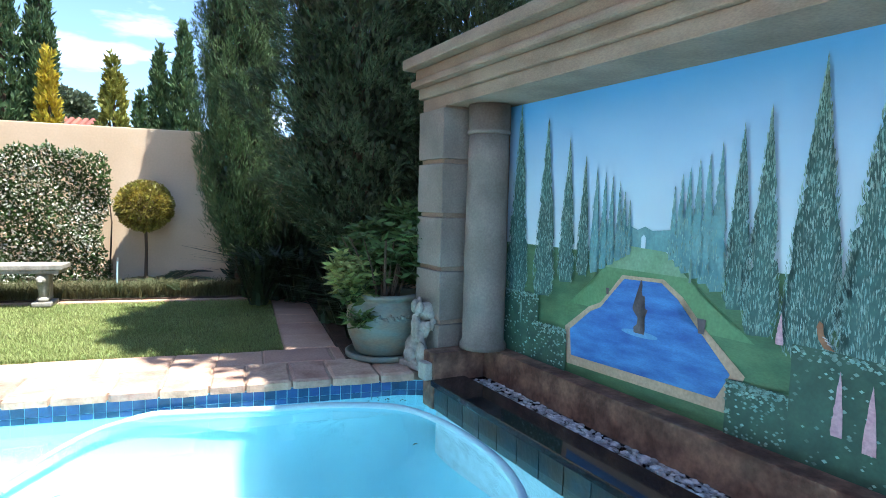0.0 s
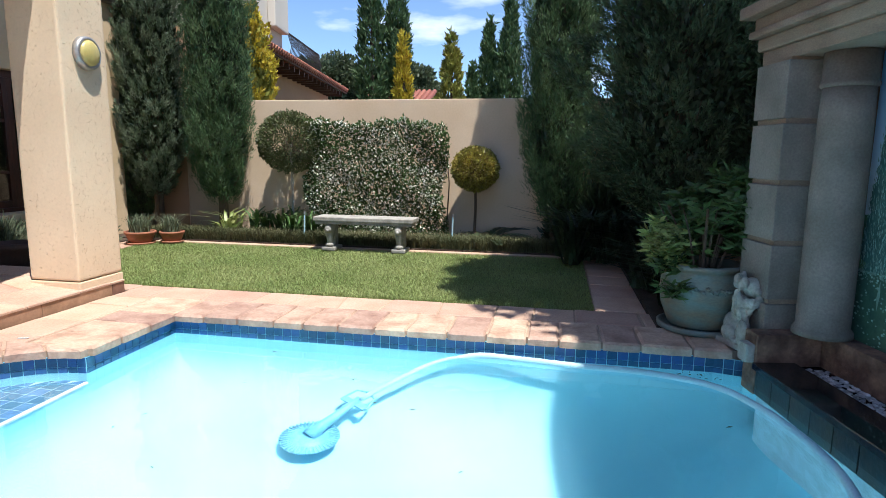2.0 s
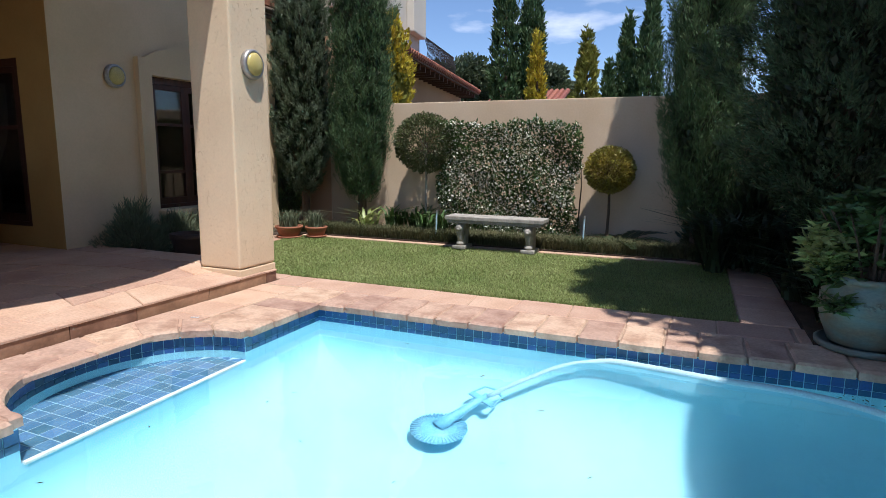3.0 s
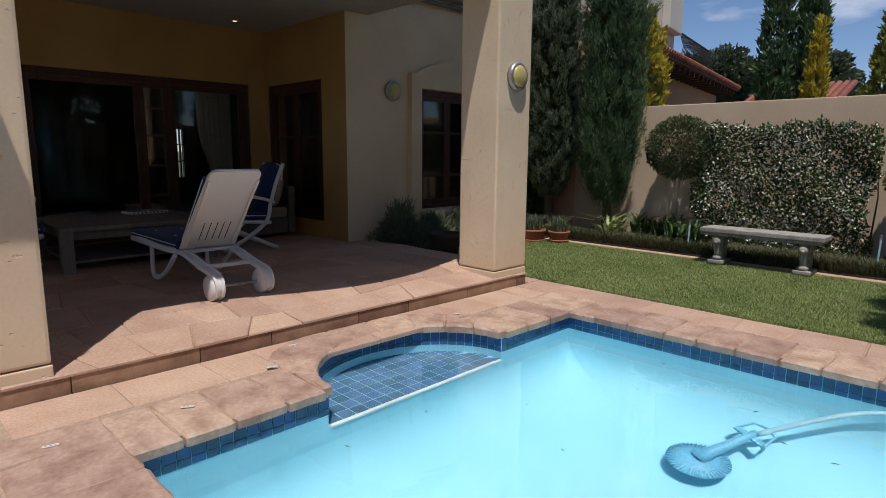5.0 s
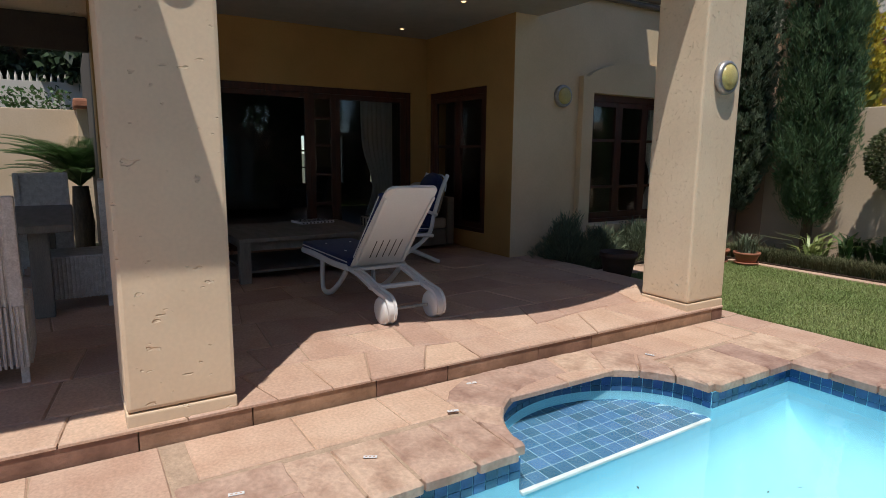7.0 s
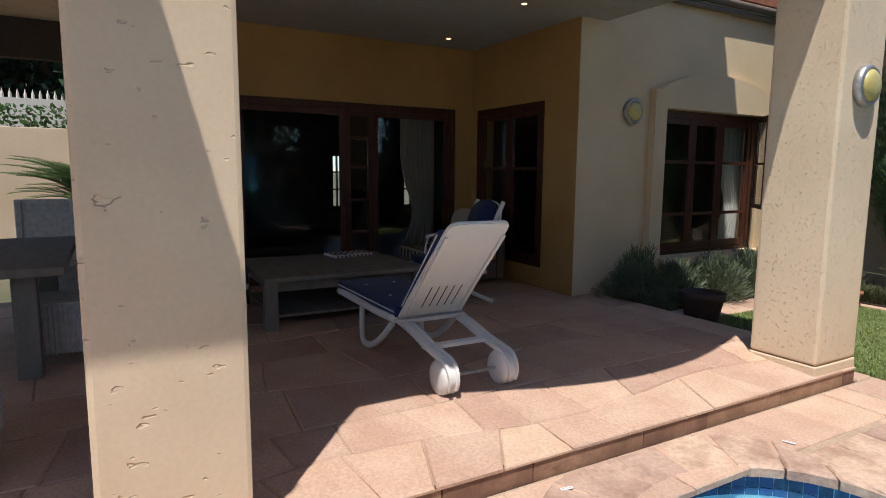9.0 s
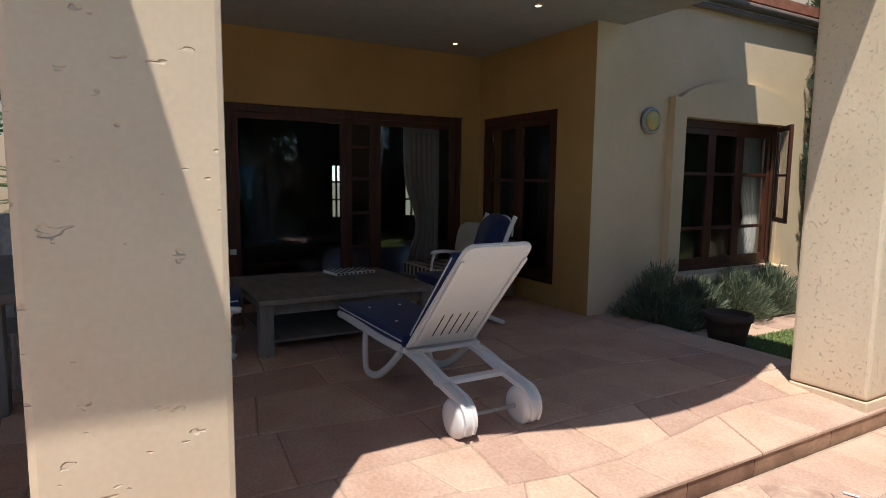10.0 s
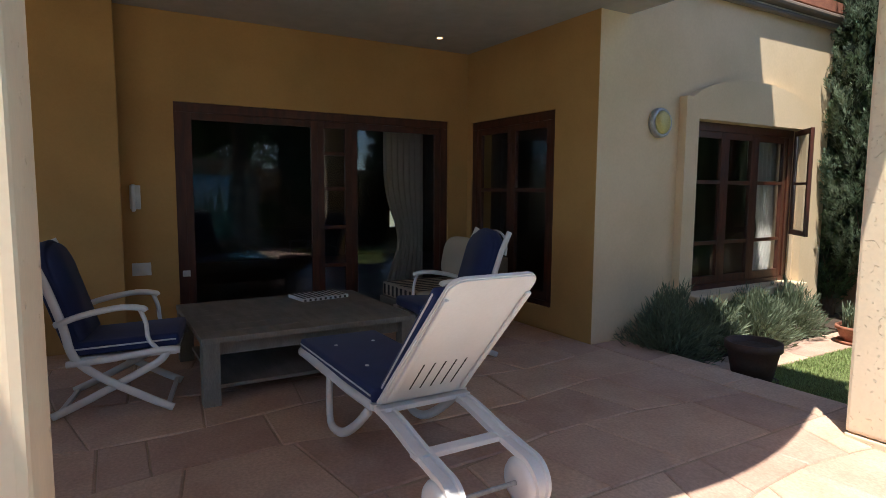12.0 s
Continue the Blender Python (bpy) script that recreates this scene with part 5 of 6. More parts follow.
for s in (-1, 1):
    y = s * 0.268
    rail = smooth_path([(-1.80, y, 0.335), (-1.45, y, 0.345), (-1.0, y, 0.33), (-0.62, y, 0.34)], 5)
    part("side_rail", tube(bmesh.new(), rail, 0.030, 10, flat=0.7), M_PLASTIC, t, smooth=True)
    # tail: a broad channel that runs back and curls down over the wheel
    yc = s * 0.222
    mid = smooth_path([(-0.66, yc, 0.335), (-0.45, yc, 0.315), (-0.22, yc, 0.265), (-0.03, yc, 0.232), (0.065, yc, 0.215), (0.122, yc, 0.165), (0.138, yc, 0.105), (0.122, yc, 0.05)], 4)
    bm = bmesh.new()
    rows_ = []
    for i, p in enumerate(mid):
        d = (mid[min(i + 1, len(mid) - 1)] - mid[max(i - 1, 0)]).normalized()
        up_ = Vector((-d.z, 0, d.x))
        w_, h_ = 0.042 - 0.010 * max(0.0, (i - 18) / (len(mid) - 18)), 0.016
        rows_.append([bm.verts.new(p + Vector((0, a_ * w_, 0)) + up_ * b_) for a_, b_ in ((-1, -h_), (1, -h_), (1, h_), (0.55, h_), (0.45, h_ * 0.2), (-0.45, h_ * 0.2), (-0.55, h_), (-1, h_))])
    for p, q in zip(rows_, rows_[1:]):
        for i in range(8):
            bm.faces.new((p[i], p[(i + 1) % 8], q[(i + 1) % 8], q[i]))
    bm.faces.new(rows_[0][::-1])
    bm.faces.new(rows_[-1])
    bmesh.ops.recalc_face_normals(bm, faces=bm.faces[:])
    part("tail_rail", bm, M_PLASTIC, t, "channelled rail curling over the wheel")
    leg = smooth_path([(-1.24, y, 0.33), (-1.25, y, 0.16), (-1.23, y, 0.04), (-1.14, y, 0.022), (-1.0, y, 0.06), (-0.82, y, 0.17), (-0.66, y, 0.30)], 5)
    part("leg", tube(bmesh.new(), leg, 0.027, 10, flat=0.75), M_PLASTIC, t, smooth=True)
    wheel = part("wheel", lathe(bmesh.new(), [(0.02, -0.062), (0.075, -0.060), (0.102, -0.052), (0.113, -0.036), (0.113, -0.006), (0.104, -0.003), (0.104, 0.003), (0.113, 0.006), (0.113, 0.036), (0.102, 0.052), (0.075, 0.060), (0.02, 0.062)], 40,
                                m=pose(0.02, yc, 0.106, 90, 0, 0)), M_PLASTIC, t, smooth=True)
    part("tread_gap", lathe(bmesh.new(), [(0.1045, -0.0025), (0.1055, 0.0), (0.1045, 0.0025)], 40, m=pose(0.02, yc, 0.106, 90, 0, 0)), M_SLOT, wheel, "dark joint round the wheel")
for x, z in ((-0.17, 0.25), (-0.56, 0.335), (-1.76, 0.33)):
    part("crossbar", boxes((x - 0.035, -0.27, z - 0.014, x + 0.035, 0.27, z + 0.014), bev=0.008), M_PLASTIC, t)
part("axle", tube(bmesh.new(), [(0.02, -0.26, 0.106), (0.02, 0.26, 0.106)], 0.012, 10), M_METAL, t)


def cushion(name, m, lx, ly, lz, label, parent=None, buttons=()):
    bm = boxes((0, -ly / 2, 0, lx, ly / 2, lz), bev=lz * 0.3)
    bmesh.ops.transform(bm, matrix=m, verts=bm.verts[:])
    c = part(name, bm, M_NAVY, parent, label, True)
    for x, y in buttons:
        bm = lathe(bmesh.new(), [(0.012, 0), (0.012, 0.004), (0.001, 0.008)], 12, m=m @ Matrix.Translation((x, y, lz)))
        part("button", bm, M_PIPING, c, "white button")
    for y in (-ly / 2, ly / 2):
        bm = tube(bmesh.new(), [m @ Vector((0.02, y, lz * 0.55)), m @ Vector((lx - 0.02, y, lz * 0.55))], 0.006, 6)
        part("piping", bm, M_PIPING, c, "white piping")
    return c


cushion("seat_cushion", Matrix.Translation((-1.80, 0, 0.352)), 1.20, 0.55, 0.075, "navy canvas seat cushion", t, [(0.3, -0.13), (0.3, 0.13), (0.8, -0.13), (0.8, 0.13)])
cushion("back_cushion", BACK @ pose(-0.005, 0, 0.05, 0, -90, 0), 0.80, 0.46, 0.06, "navy canvas back cushion", t, [(0.3, -0.12), (0.3, 0.12), (0.6, -0.12), (0.6, 0.12)])


def folding_chair(at, turn, label):
    """A white resin folding armchair with crossed legs; it faces +x before turning."""
    t = thing("folding_armchair", label, "armchair", at, turn, group="folding armchairs")
    for s in (-1, 1):
        y = s * 0.29
        up = smooth_path([(0.33, y, 0.018), (0.18, y, 0.10), (-0.08, y, 0.26), (-0.22, y, 0.40), (-0.27, y, 0.60), (-0.36, y, 0.88), (-0.45, y, 1.08)], 5)
        part("back_leg", tube(bmesh.new(), up, 0.026, 10, flat=0.6), M_PLASTIC, t, smooth=True)
        y2 = s * 0.262
        fr = smooth_path([(-0.36, y2, 0.018), (-0.20, y2, 0.09), (0.10, y2, 0.24), (0.26, y2, 0.33), (0.31, y2, 0.40)], 5)
        part("front_leg", tube(bmesh.new(), fr, 0.025, 10, flat=0.6), M_PLASTIC, t, smooth=True)
        part("seat_rail", tube(bmesh.new(), smooth_path([(-0.26, y, 0.35), (0.0, y, 0.37), (0.28, y, 0.405), (0.38, y, 0.395)], 4), 0.022, 8), M_PLASTIC, t, smooth=True)
        part("armrest", tube(bmesh.new(), smooth_path([(-0.31, y, 0.60), (-0.15, y, 0.655), (0.05, y, 0.69), (0.17, y, 0.68), (0.19, y, 0.66)], 5), 0.02, 8, flat=1.4), M_PLASTIC, t, smooth=True)
        part("arm_support", tube(bmesh.new(), smooth_path([(0.16, y, 0.67), (0.19, y, 0.58), (0.20, y, 0.48), (0.26, y, 0.40)], 4), 0.014, 8), M_PLASTIC, t, smooth=True)
    part("crossbar", boxes((-0.345, -0.25, 0.012, -0.315, 0.25, 0.036), bev=0.006), M_PLASTIC, t)
    part("crossbar", boxes((0.285, -0.27, 0.03, 0.315, 0.27, 0.054), bev=0.006), M_PLASTIC, t)
    part("seat", boxes((-0.25, -0.265, 0.36, 0.36, 0.265, 0.385), bev=0.01), M_PLASTIC, t)
    cushion("seat_cushion", pose(-0.24, 0, 0.386, 0, -3, 0), 0.62, 0.53, 0.085, "navy canvas seat cushion", t)
    m = pose(-0.22, 0, 0.44, 0, -107, 0)
    bm = bmesh.new()
    pts = [(-0.26, 0.0), (0.26, 0.0), (0.26, 0.48)] + [(0.26 * math.cos(radians(k * 15)), 0.48 + 0.20 * math.sin(radians(k * 15))) for k in range(1, 12)] + [(-0.26, 0.48)]
    n = len(pts)
    a = [bm.verts.new((z, y, -0.06)) for y, z in pts]
    b = [bm.verts.new((z, y, 0.06)) for y, z in pts]
    for i in range(n):
        bm.faces.new((a[i], a[(i + 1) % n], b[(i + 1) % n], b[i]))
    bm.faces.new(a)
    bm.faces.new(b)
    bmesh.ops.recalc_face_normals(bm, faces=bm.faces[:])
    bmesh.ops.bevel(bm, geom=[e for e in bm.edges if abs(e.verts[0].co.z - e.verts[1].co.z) < 1e-5], offset=0.03, segments=3, affect="EDGES")
    bmesh.ops.transform(bm, matrix=m, verts=bm.verts[:])
    c = part("back_cushion", bm, M_NAVY, t, "rounded navy canvas back cushion", True)
    rim = [m @ Vector((z, y * 1.03, 0.066)) for y, z in pts[2:]]
    part("piping", tube(bmesh.new(), rim, 0.011, 8), M_PIPING, c, "white rim")
    return t


folding_chair((-8.50, 1.84, FZ), 78, "white resin folding armchair with navy cushions beside the coffee table")
folding_chair((-8.42, 4.33, FZ), 264, "white resin folding armchair with navy cushions near the sofa")

t = thing("coffee_table", "large grey weathered wooden coffee table with a lower shelf", "coffee table", (-8.72, 3.05, FZ))
for k in range(7):
    part("board", boxes((-0.66 + k * 0.19, -0.78, 0.425, -0.66 + k * 0.19 + 0.187, 0.78, 0.465), bev=0.004), M_TABLEWOOD, t)
for x in (-0.58, 0.58):
    part("apron", boxes((x - 0.012, -0.68, 0.33, x + 0.012, 0.68, 0.424)), M_TABLEWOOD, t)
for y in (-0.70, 0.70):
    part("apron", boxes((-0.55, y - 0.012, 0.33, 0.55, y + 0.012, 0.424)), M_TABLEWOOD, t)
for x in (-0.6, 0.6):
    for y in (-0.72, 0.72):
        part("leg", boxes((x - 0.055, y - 0.055, 0, x + 0.055, y + 0.055, 0.424), bev=0.005), M_TABLEWOOD, t)
part("shelf", boxes((-0.56, -0.68, 0.09, 0.56, 0.68, 0.115), bev=0.003), M_TABLEWOOD, t)
t = thing("woven_tray", "white and black checked woven tray lying on the coffee table", "tray", (-9.14, 3.42, FZ + 0.466), turn=8)
part("base", boxes((-0.15, -0.22, 0.0, 0.15, 0.22, 0.028), bev=0.004), M_PIPING, t)
bm = bmesh.new()
for k in range(9):
    box(bm, 0.1505, -0.21 + k * 0.048, 0.004, 0.153, -0.19 + k * 0.048, 0.022)
    box(bm, -0.14, -0.21 + k * 0.048, 0.0282, 0.14, -0.19 + k * 0.048, 0.030)
part("check", bm, M_SLOT, t, "black woven checks")
# sofa with striped seat and cushions
t = thing("garden_sofa", "low sofa with black and cream striped seat cushion", "sofa", (-9.55, 4.95, FZ))
part("base", boxes((-0.42, -0.55, 0.04, 0.42, 0.45, 0.28), bev=0.02), M_TABLEWOOD, t)
seat = part("seat_cushion", boxes((-0.40, -0.53, 0.281, 0.44, 0.43, 0.43), bev=0.03), M_BEIGE, t)
bm = bmesh.new()
for k in range(8):
    box(bm, -0.35 + k * 0.1, -0.534, 0.30, -0.31 + k * 0.1, -0.5295, 0.41)
    box(bm, -0.35 + k * 0.1, -0.50, 0.4295, -0.31 + k * 0.1, 0.40, 0.4325)
part("stripe", bm, M_SLOT, seat, "black stripes")
part("backrest", boxes((-0.42, 0.46, 0.04, 0.42, 0.58, 0.72), bev=0.02), M_TABLEWOOD, t)
for k, (x, y, tw) in enumerate(((-0.12, 0.28, 12), (0.30, 0.30, -10))):
    bm = bmesh.new()
    ball(bm, (0, 0, 0), 0.24, (1.0, 0.34, 1.0), 20, 14)
    for v in bm.verts:
        v.co.x = math.copysign(abs(v.co.x / 0.24) ** 0.6 * 0.24, v.co.x)
        v.co.z = math.copysign(abs(v.co.z / 0.24) ** 0.6 * 0.24, v.co.z)
    o = tagged(mesh_object("scatter_cushion", bm, M_BEIGE, None, True), "plump beige linen scatter cushion on the sofa", "cushion", group="cushions on the sofa")
    o.matrix_world = pose(-9.55 + x, 4.95 + y, FZ + 0.675, -14, 0, tw)


def wicker_chair(at, turn, label):
    """A high-backed woven dining chair, skirted to the floor; it faces +x before turning."""
    t = thing("wicker_chair", label, "chair", at, turn, group="wicker chairs round the dining table")
    part("seat_box", boxes((-0.26, -0.26, 0.10, 0.24, 0.26, 0.46), bev=0.015), M_WICKER, t)
    bm = boxes((-0.30, -0.26, 0.10, -0.235, -0.20, 1.08), (-0.30, 0.20, 0.10, -0.235, 0.26, 1.08), (-0.30, -0.20, 1.02, -0.235, 0.20, 1.08), bev=0.012)
    part("back_frame", bm, M_WICKER, t)
    bm = boxes((-0.285, -0.20, 0.46, -0.25, 0.20, 1.02))
    part("back_panel", bm, M_WICKER, t)
    bm = bmesh.new()
    for k in range(20):
        y = -0.25 + k * 0.0263
        tube(bm, [(-0.305, y, 0.10), (-0.305, y, 0.46)], 0.009, 5)
        if -0.2 < y < 0.2:
            tube(bm, [(-0.29, y, 0.46), (-0.29, y, 1.02)], 0.008, 5)
    for k in range(16):
        x = -0.24 + k * 0.03
        for y in (-0.262, 0.262):
            tube(bm, [(x, y, 0.10), (x, y, 0.45)], 0.009, 5)
    part("weave", bm, M_WICKER, t)
    for x in (-0.27, 0.21):
        for y in (-0.23, 0.23):
            part("leg", boxes((x - 0.02, y - 0.02, 0, x + 0.02, y + 0.02, 0.10)), M_WICKER, t)
    return t


wicker_chair((-6.35, 0.36, FZ), 180, "white wicker dining chair with its back to the pool")
wicker_chair((-9.85, 0.60, FZ), 0, "white wicker dining chair at the far table end")
wicker_chair((-8.05, 0.85, FZ), 268, "white wicker dining chair tucked in at the long side")
t = thing("dining_table", "grey wooden dining table on heavy legs", "table", (-7.75, 0.18, FZ))
part("tabletop", boxes((-1.75, -1.1, 0.70, 0.30, 0.70, 0.76), bev=0.012), M_TABLEWOOD, t)
for x in (-1.55, 0.08):
    for y in (-0.9, 0.46):
        part("leg", boxes((x - 0.07, y - 0.07, 0, x + 0.07, y + 0.07, 0.70), bev=0.01), M_TABLEWOOD, t)
for i, (x, y, a) in enumerate([(-4.56, 2.07, 60), (-4.80, 2.72, 75), (-5.10, 3.06, 82), (-4.87, 4.56, 20), (-4.57, 1.42, 78)]):
    t = thing("drain_marker", "small pale pierced plate let into the pool paving", "plate", (x, y, 0.0075), a, group="pale plates in the paving")
    part("plate", boxes((-0.035, -0.011, 0, 0.035, 0.011, 0.004), bev=0.0015), M_PIPING, t)
    for k in (-0.02, 0.0, 0.02):
        part("hole", boxes((k - 0.005, -0.004, 0.0041, k + 0.005, 0.004, 0.0048)), M_STONE, t)
t = thing("alarm_sticker", "small white sticker on the timber door frame", "sticker", (BX - 0.0295, 2.47, 0.79))
part("sheet", boxes((0, -0.035, -0.03, 0.002, 0.035, 0.03)), M_WHITE, t)

# dining side: opening to the west garden
structure("beam_dining", boxes((BX - 0.3, -6, 2.78, BX, 1.188, 4.2)), M_PLASTER, "plastered beam over the west opening")
structure("blind", boxes((BX + 0.001, -6, 2.62, BX + 0.12, 1.18, 3.0), bev=0.02), M_DARK, "dark rolled-up blind under the beam")
structure("wall_west", boxes((-14.4, -9, -0.3, -14.2, 1.196, 2.2), bev=0.01), M_WALL_N, "cream garden wall beyond the dining terrace")
bm = boxes((-18.2, -9, -0.3, -18.0, 3.6, 3.0))
structure("wall_far_west", bm, M_NEIGHBOUR, "white neighbouring wall topped with spikes")
spikes = thing("wall_spikes", "row of white spikes along the top of the far wall", "spikes")
bm0 = lathe(bmesh.new(), [(0.03, 0), (0.03, 0.08), (0.001, 0.2)], 4)
first = part("spike", bm0, M_NEIGHBOUR, spikes)
first.location = (-18.1, -4.0, 3.0)
for k in range(1, 42):
    o = new("spike", first.data)
    o.parent = spikes
    o.location = (-18.1, -4.0 + k * 0.13, 3.0)
structure("roof_cap", boxes((-14.5, 1.0, 2.2, -13.6, 1.5, 2.36), bev=0.04), M_ROOFTILE, "red tiled cap beside the garden wall")
structure("wall_cap", boxes((-14.4, 1.05, -0.3, -13.8, 1.45, 2.2)), M_PLASTER, "plastered end of the garden wall")

# ---- planting ----
def hedge_points(rng, n, x0, y0, z0, x1, y1, z1):
    P = np.stack([rng.uniform(x0, x1, n), rng.uniform(y0, y1, n), rng.uniform(z0, z1, n)], 1)
    return P, rng.normal(0, 0.4, (n, 3)) + np.array([[0, -0.5, 0.5]])


rng = np.random.default_rng(21)
t = thing("wall_hedge", "clipped ivy-like hedge on top of the west wall", "hedge", (0, 0, 0))
P, D = hedge_points(rng, 3000, -14.9, -6, 2.0, -14.45, 1.0, 2.55)
leaves("foliage", P, D, 0.09, 0.05, M_LEAF, t, rng)
part("stem", boxes((-14.7, -6, -0.07, -14.66, 1.0, 2.1)), M_BARK, t)


def frond_plant(name, label, at, count, length, rise, material, seed, leaflets=34, leaf=0.16, category="plant", trunk=0.0, width=0.016):
    """Arching feathered fronds from one crown."""
    t = thing(name, label, category, at)
    rng = np.random.default_rng(seed)
    if trunk:
        part("trunk", lathe(bmesh.new(), [(0.13, -0.05), (0.15, trunk * 0.5), (0.11, trunk)], 14), M_BARK, t, smooth=True)
    V, F = [], []
    bm = bmesh.new()
    for i in range(count):
        a = 2 * np.pi * i / count + rng.uniform(-0.2, 0.2)
        L = length * rng.uniform(0.8, 1.1)
        el = rise * rng.uniform(0.5, 1.2)
        d = np.array([np.cos(a), np.sin(a), 0])
        s = np.array([-np.sin(a), np.cos(a), 0])
        pts = [np.array([0, 0, trunk]) + d * L * f * np.cos(el * (1 - 0.5 * f)) + np.array([0, 0, 1]) * L * (f * np.sin(el) - 0.45 * f * f) for f in np.linspace(0, 1, 7)]
        tube(bm, pts, [0.010, 0.009, 0.008, 0.007, 0.006, 0.004, 0.002], 4)
        for k in range(leaflets):
            f = 0.12 + 0.86 * k / leaflets
            j = min(int(f * 6), 5)
            p = pts[j] + (pts[j + 1] - pts[j]) * (f * 6 - j)
            t_ = unit((pts[j + 1] - pts[j])[None])[0]
            l = leaf * np.sin(np.pi * (0.15 + 0.8 * f)) + 0.02
            for sg in (-1, 1):
                q = p + (s * sg * 0.8 + t_ * 0.6 + np.array([0, 0, 0.15])) * l
                b = len(V)
                m = (p + q) / 2
                V += [p, m + t_ * width, q, m - t_ * width]
                F.append((b, b + 1, b + 2, b + 3))
    part("stalk", bm, material, t)
    numpy_mesh("frond", np.array(V), np.array(F), material, t)
    return t


frond_plant("cycad", "spiky dark green cycad before the west wall", (-12.6, 1.0, -0.07), 80, 1.25, 1.3, M_LEAF, 31, trunk=1.05, leaf=0.2, width=0.012)
frond_plant("cycad", "low dark cycad against the garden wall", (-2.15, 9.75, 0.03), 14, 0.75, 0.7, M_LEAFDARK, 32, leaf=0.13)


def strap_plant(at, count, length, width, seed, label, material=M_LEAF, group="", name="clivia"):
    t = thing(name, label, "plant", at, group=group)
    rng = np.random.default_rng(seed)
    P = np.stack([rng.normal(0, 0.05, count), rng.normal(0, 0.05, count), np.zeros(count)], 1)
    blades("leaf", P, length, width, material, t, rng, lean=1.1, flop=0.75)
    return t


for i, (x, y) in enumerate([(-6.2, 9.6), (-5.85, 9.85), (-5.2, 9.7), (-4.85, 9.6), (-5.5, 10.0)]):
    strap_plant((x, y, 0.03), 42, 0.55, 0.05, 50 + i, "strap-leaved green clivia clump against the wall", M_LEAF if i % 2 else M_LEAFLIGHT if i == 0 else M_LEAF, "clivias")
for i in range(12):
    r = random.Random(70 + i)
    strap_plant((r.uniform(-1.1, 0.2), r.uniform(7.6, 10.0), 0.03), 46, 0.8, 0.045, 80 + i, "dark strap-leaved plant in the shaded bed", M_LEAFDARK, "shaded strap plants", "strap_plant")
for i in range(8):
    r = random.Random(170 + i)
    strap_plant((r.uniform(-0.25, 0.15), r.uniform(6.2, 7.6), 0.03), 40, 0.6, 0.045, 180 + i, "dark strap-leaved plant in the shaded bed", M_LEAFDARK, "shaded strap plants", "strap_plant")
rng = np.random.default_rng(41)
P = np.stack([rng.uniform(-7.4, -0.9, 26000), 9.17 + np.abs(rng.normal(0, 0.28, 26000)), np.full(26000, 0.03)], 1)
P = P[P[:, 1] < 10.2]
tagged(blades("mondo_grass", P, 0.17, 0.008, M_MONDO, None, rng, lean=0.8), "low dark mondo grass edging along the bed", "grass", kind="stuff")
rng = np.random.default_rng(42)
n = 130000
P = np.stack([rng.uniform(-7.1, -0.78, n), 6.34 + 2.66 * rng.uniform(0, 1, n) ** 1.15, np.full(n, -0.014)], 1)
tagged(blades("grass", P, 0.034, 0.0055, M_GRASS, None, rng, lean=0.7), "short green lawn grass", "grass", kind="stuff")

# jasmine screen
t = thing("jasmine_hedge", "flowering white jasmine trained on a trellis against the wall", "hedge", (-3.88, 10.12, 0.0))
bm = bmesh.new()
for k in range(8):
    x = -1.0 + k * 0.29
    tube(bm, [(x, 0.15, 0), (x + 0.05, 0.12, 0.9), (x - 0.03, 0.13, 1.8)], [0.014, 0.01, 0.006], 5)
part("stem", bm, M_BARK, t)
rng = np.random.default_rng(43)
n = 19000
x = rng.uniform(-1.22, 1.12, n)
z = rng.uniform(0.12, 1.92, n)
edge = lumps(x * 2.2, z * 1.3, 12, 0.5)
keep = (z < 1.84 + 0.035 * np.sin(x * 5) + 0.03 * np.sin(x * 19)) & (x > -1.16 + 0.10 * np.sin(z * 6)) & (x < 1.08 + 0.08 * np.sin(z * 5 + 1))
P = np.stack([x, -0.16 * np.clip(edge, 0, 2) * rng.uniform(0.1, 1, n) ** 0.5, z], 1)[keep]
leaves("foliage", P, np.tile([[0, -0.8, 0.2]], (len(P), 1)), 0.065, 0.034, M_LEAF, t, rng)
k = rng.permutation(len(P))[:7800]
Q = P[k] + np.array([[0, -0.035, 0]])
dens = np.sin(Q[:, 0] * 4.1 + 1) * np.sin(Q[:, 2] * 5.3) + rng.uniform(-1, 1, len(Q)) > -0.4
leaves("blossom", Q[dens], np.tile([[0, -1.0, 0.1]], (int(dens.sum()), 1)), 0.040, 0.034, M_BLOSSOM, t, rng, "white star blossoms")


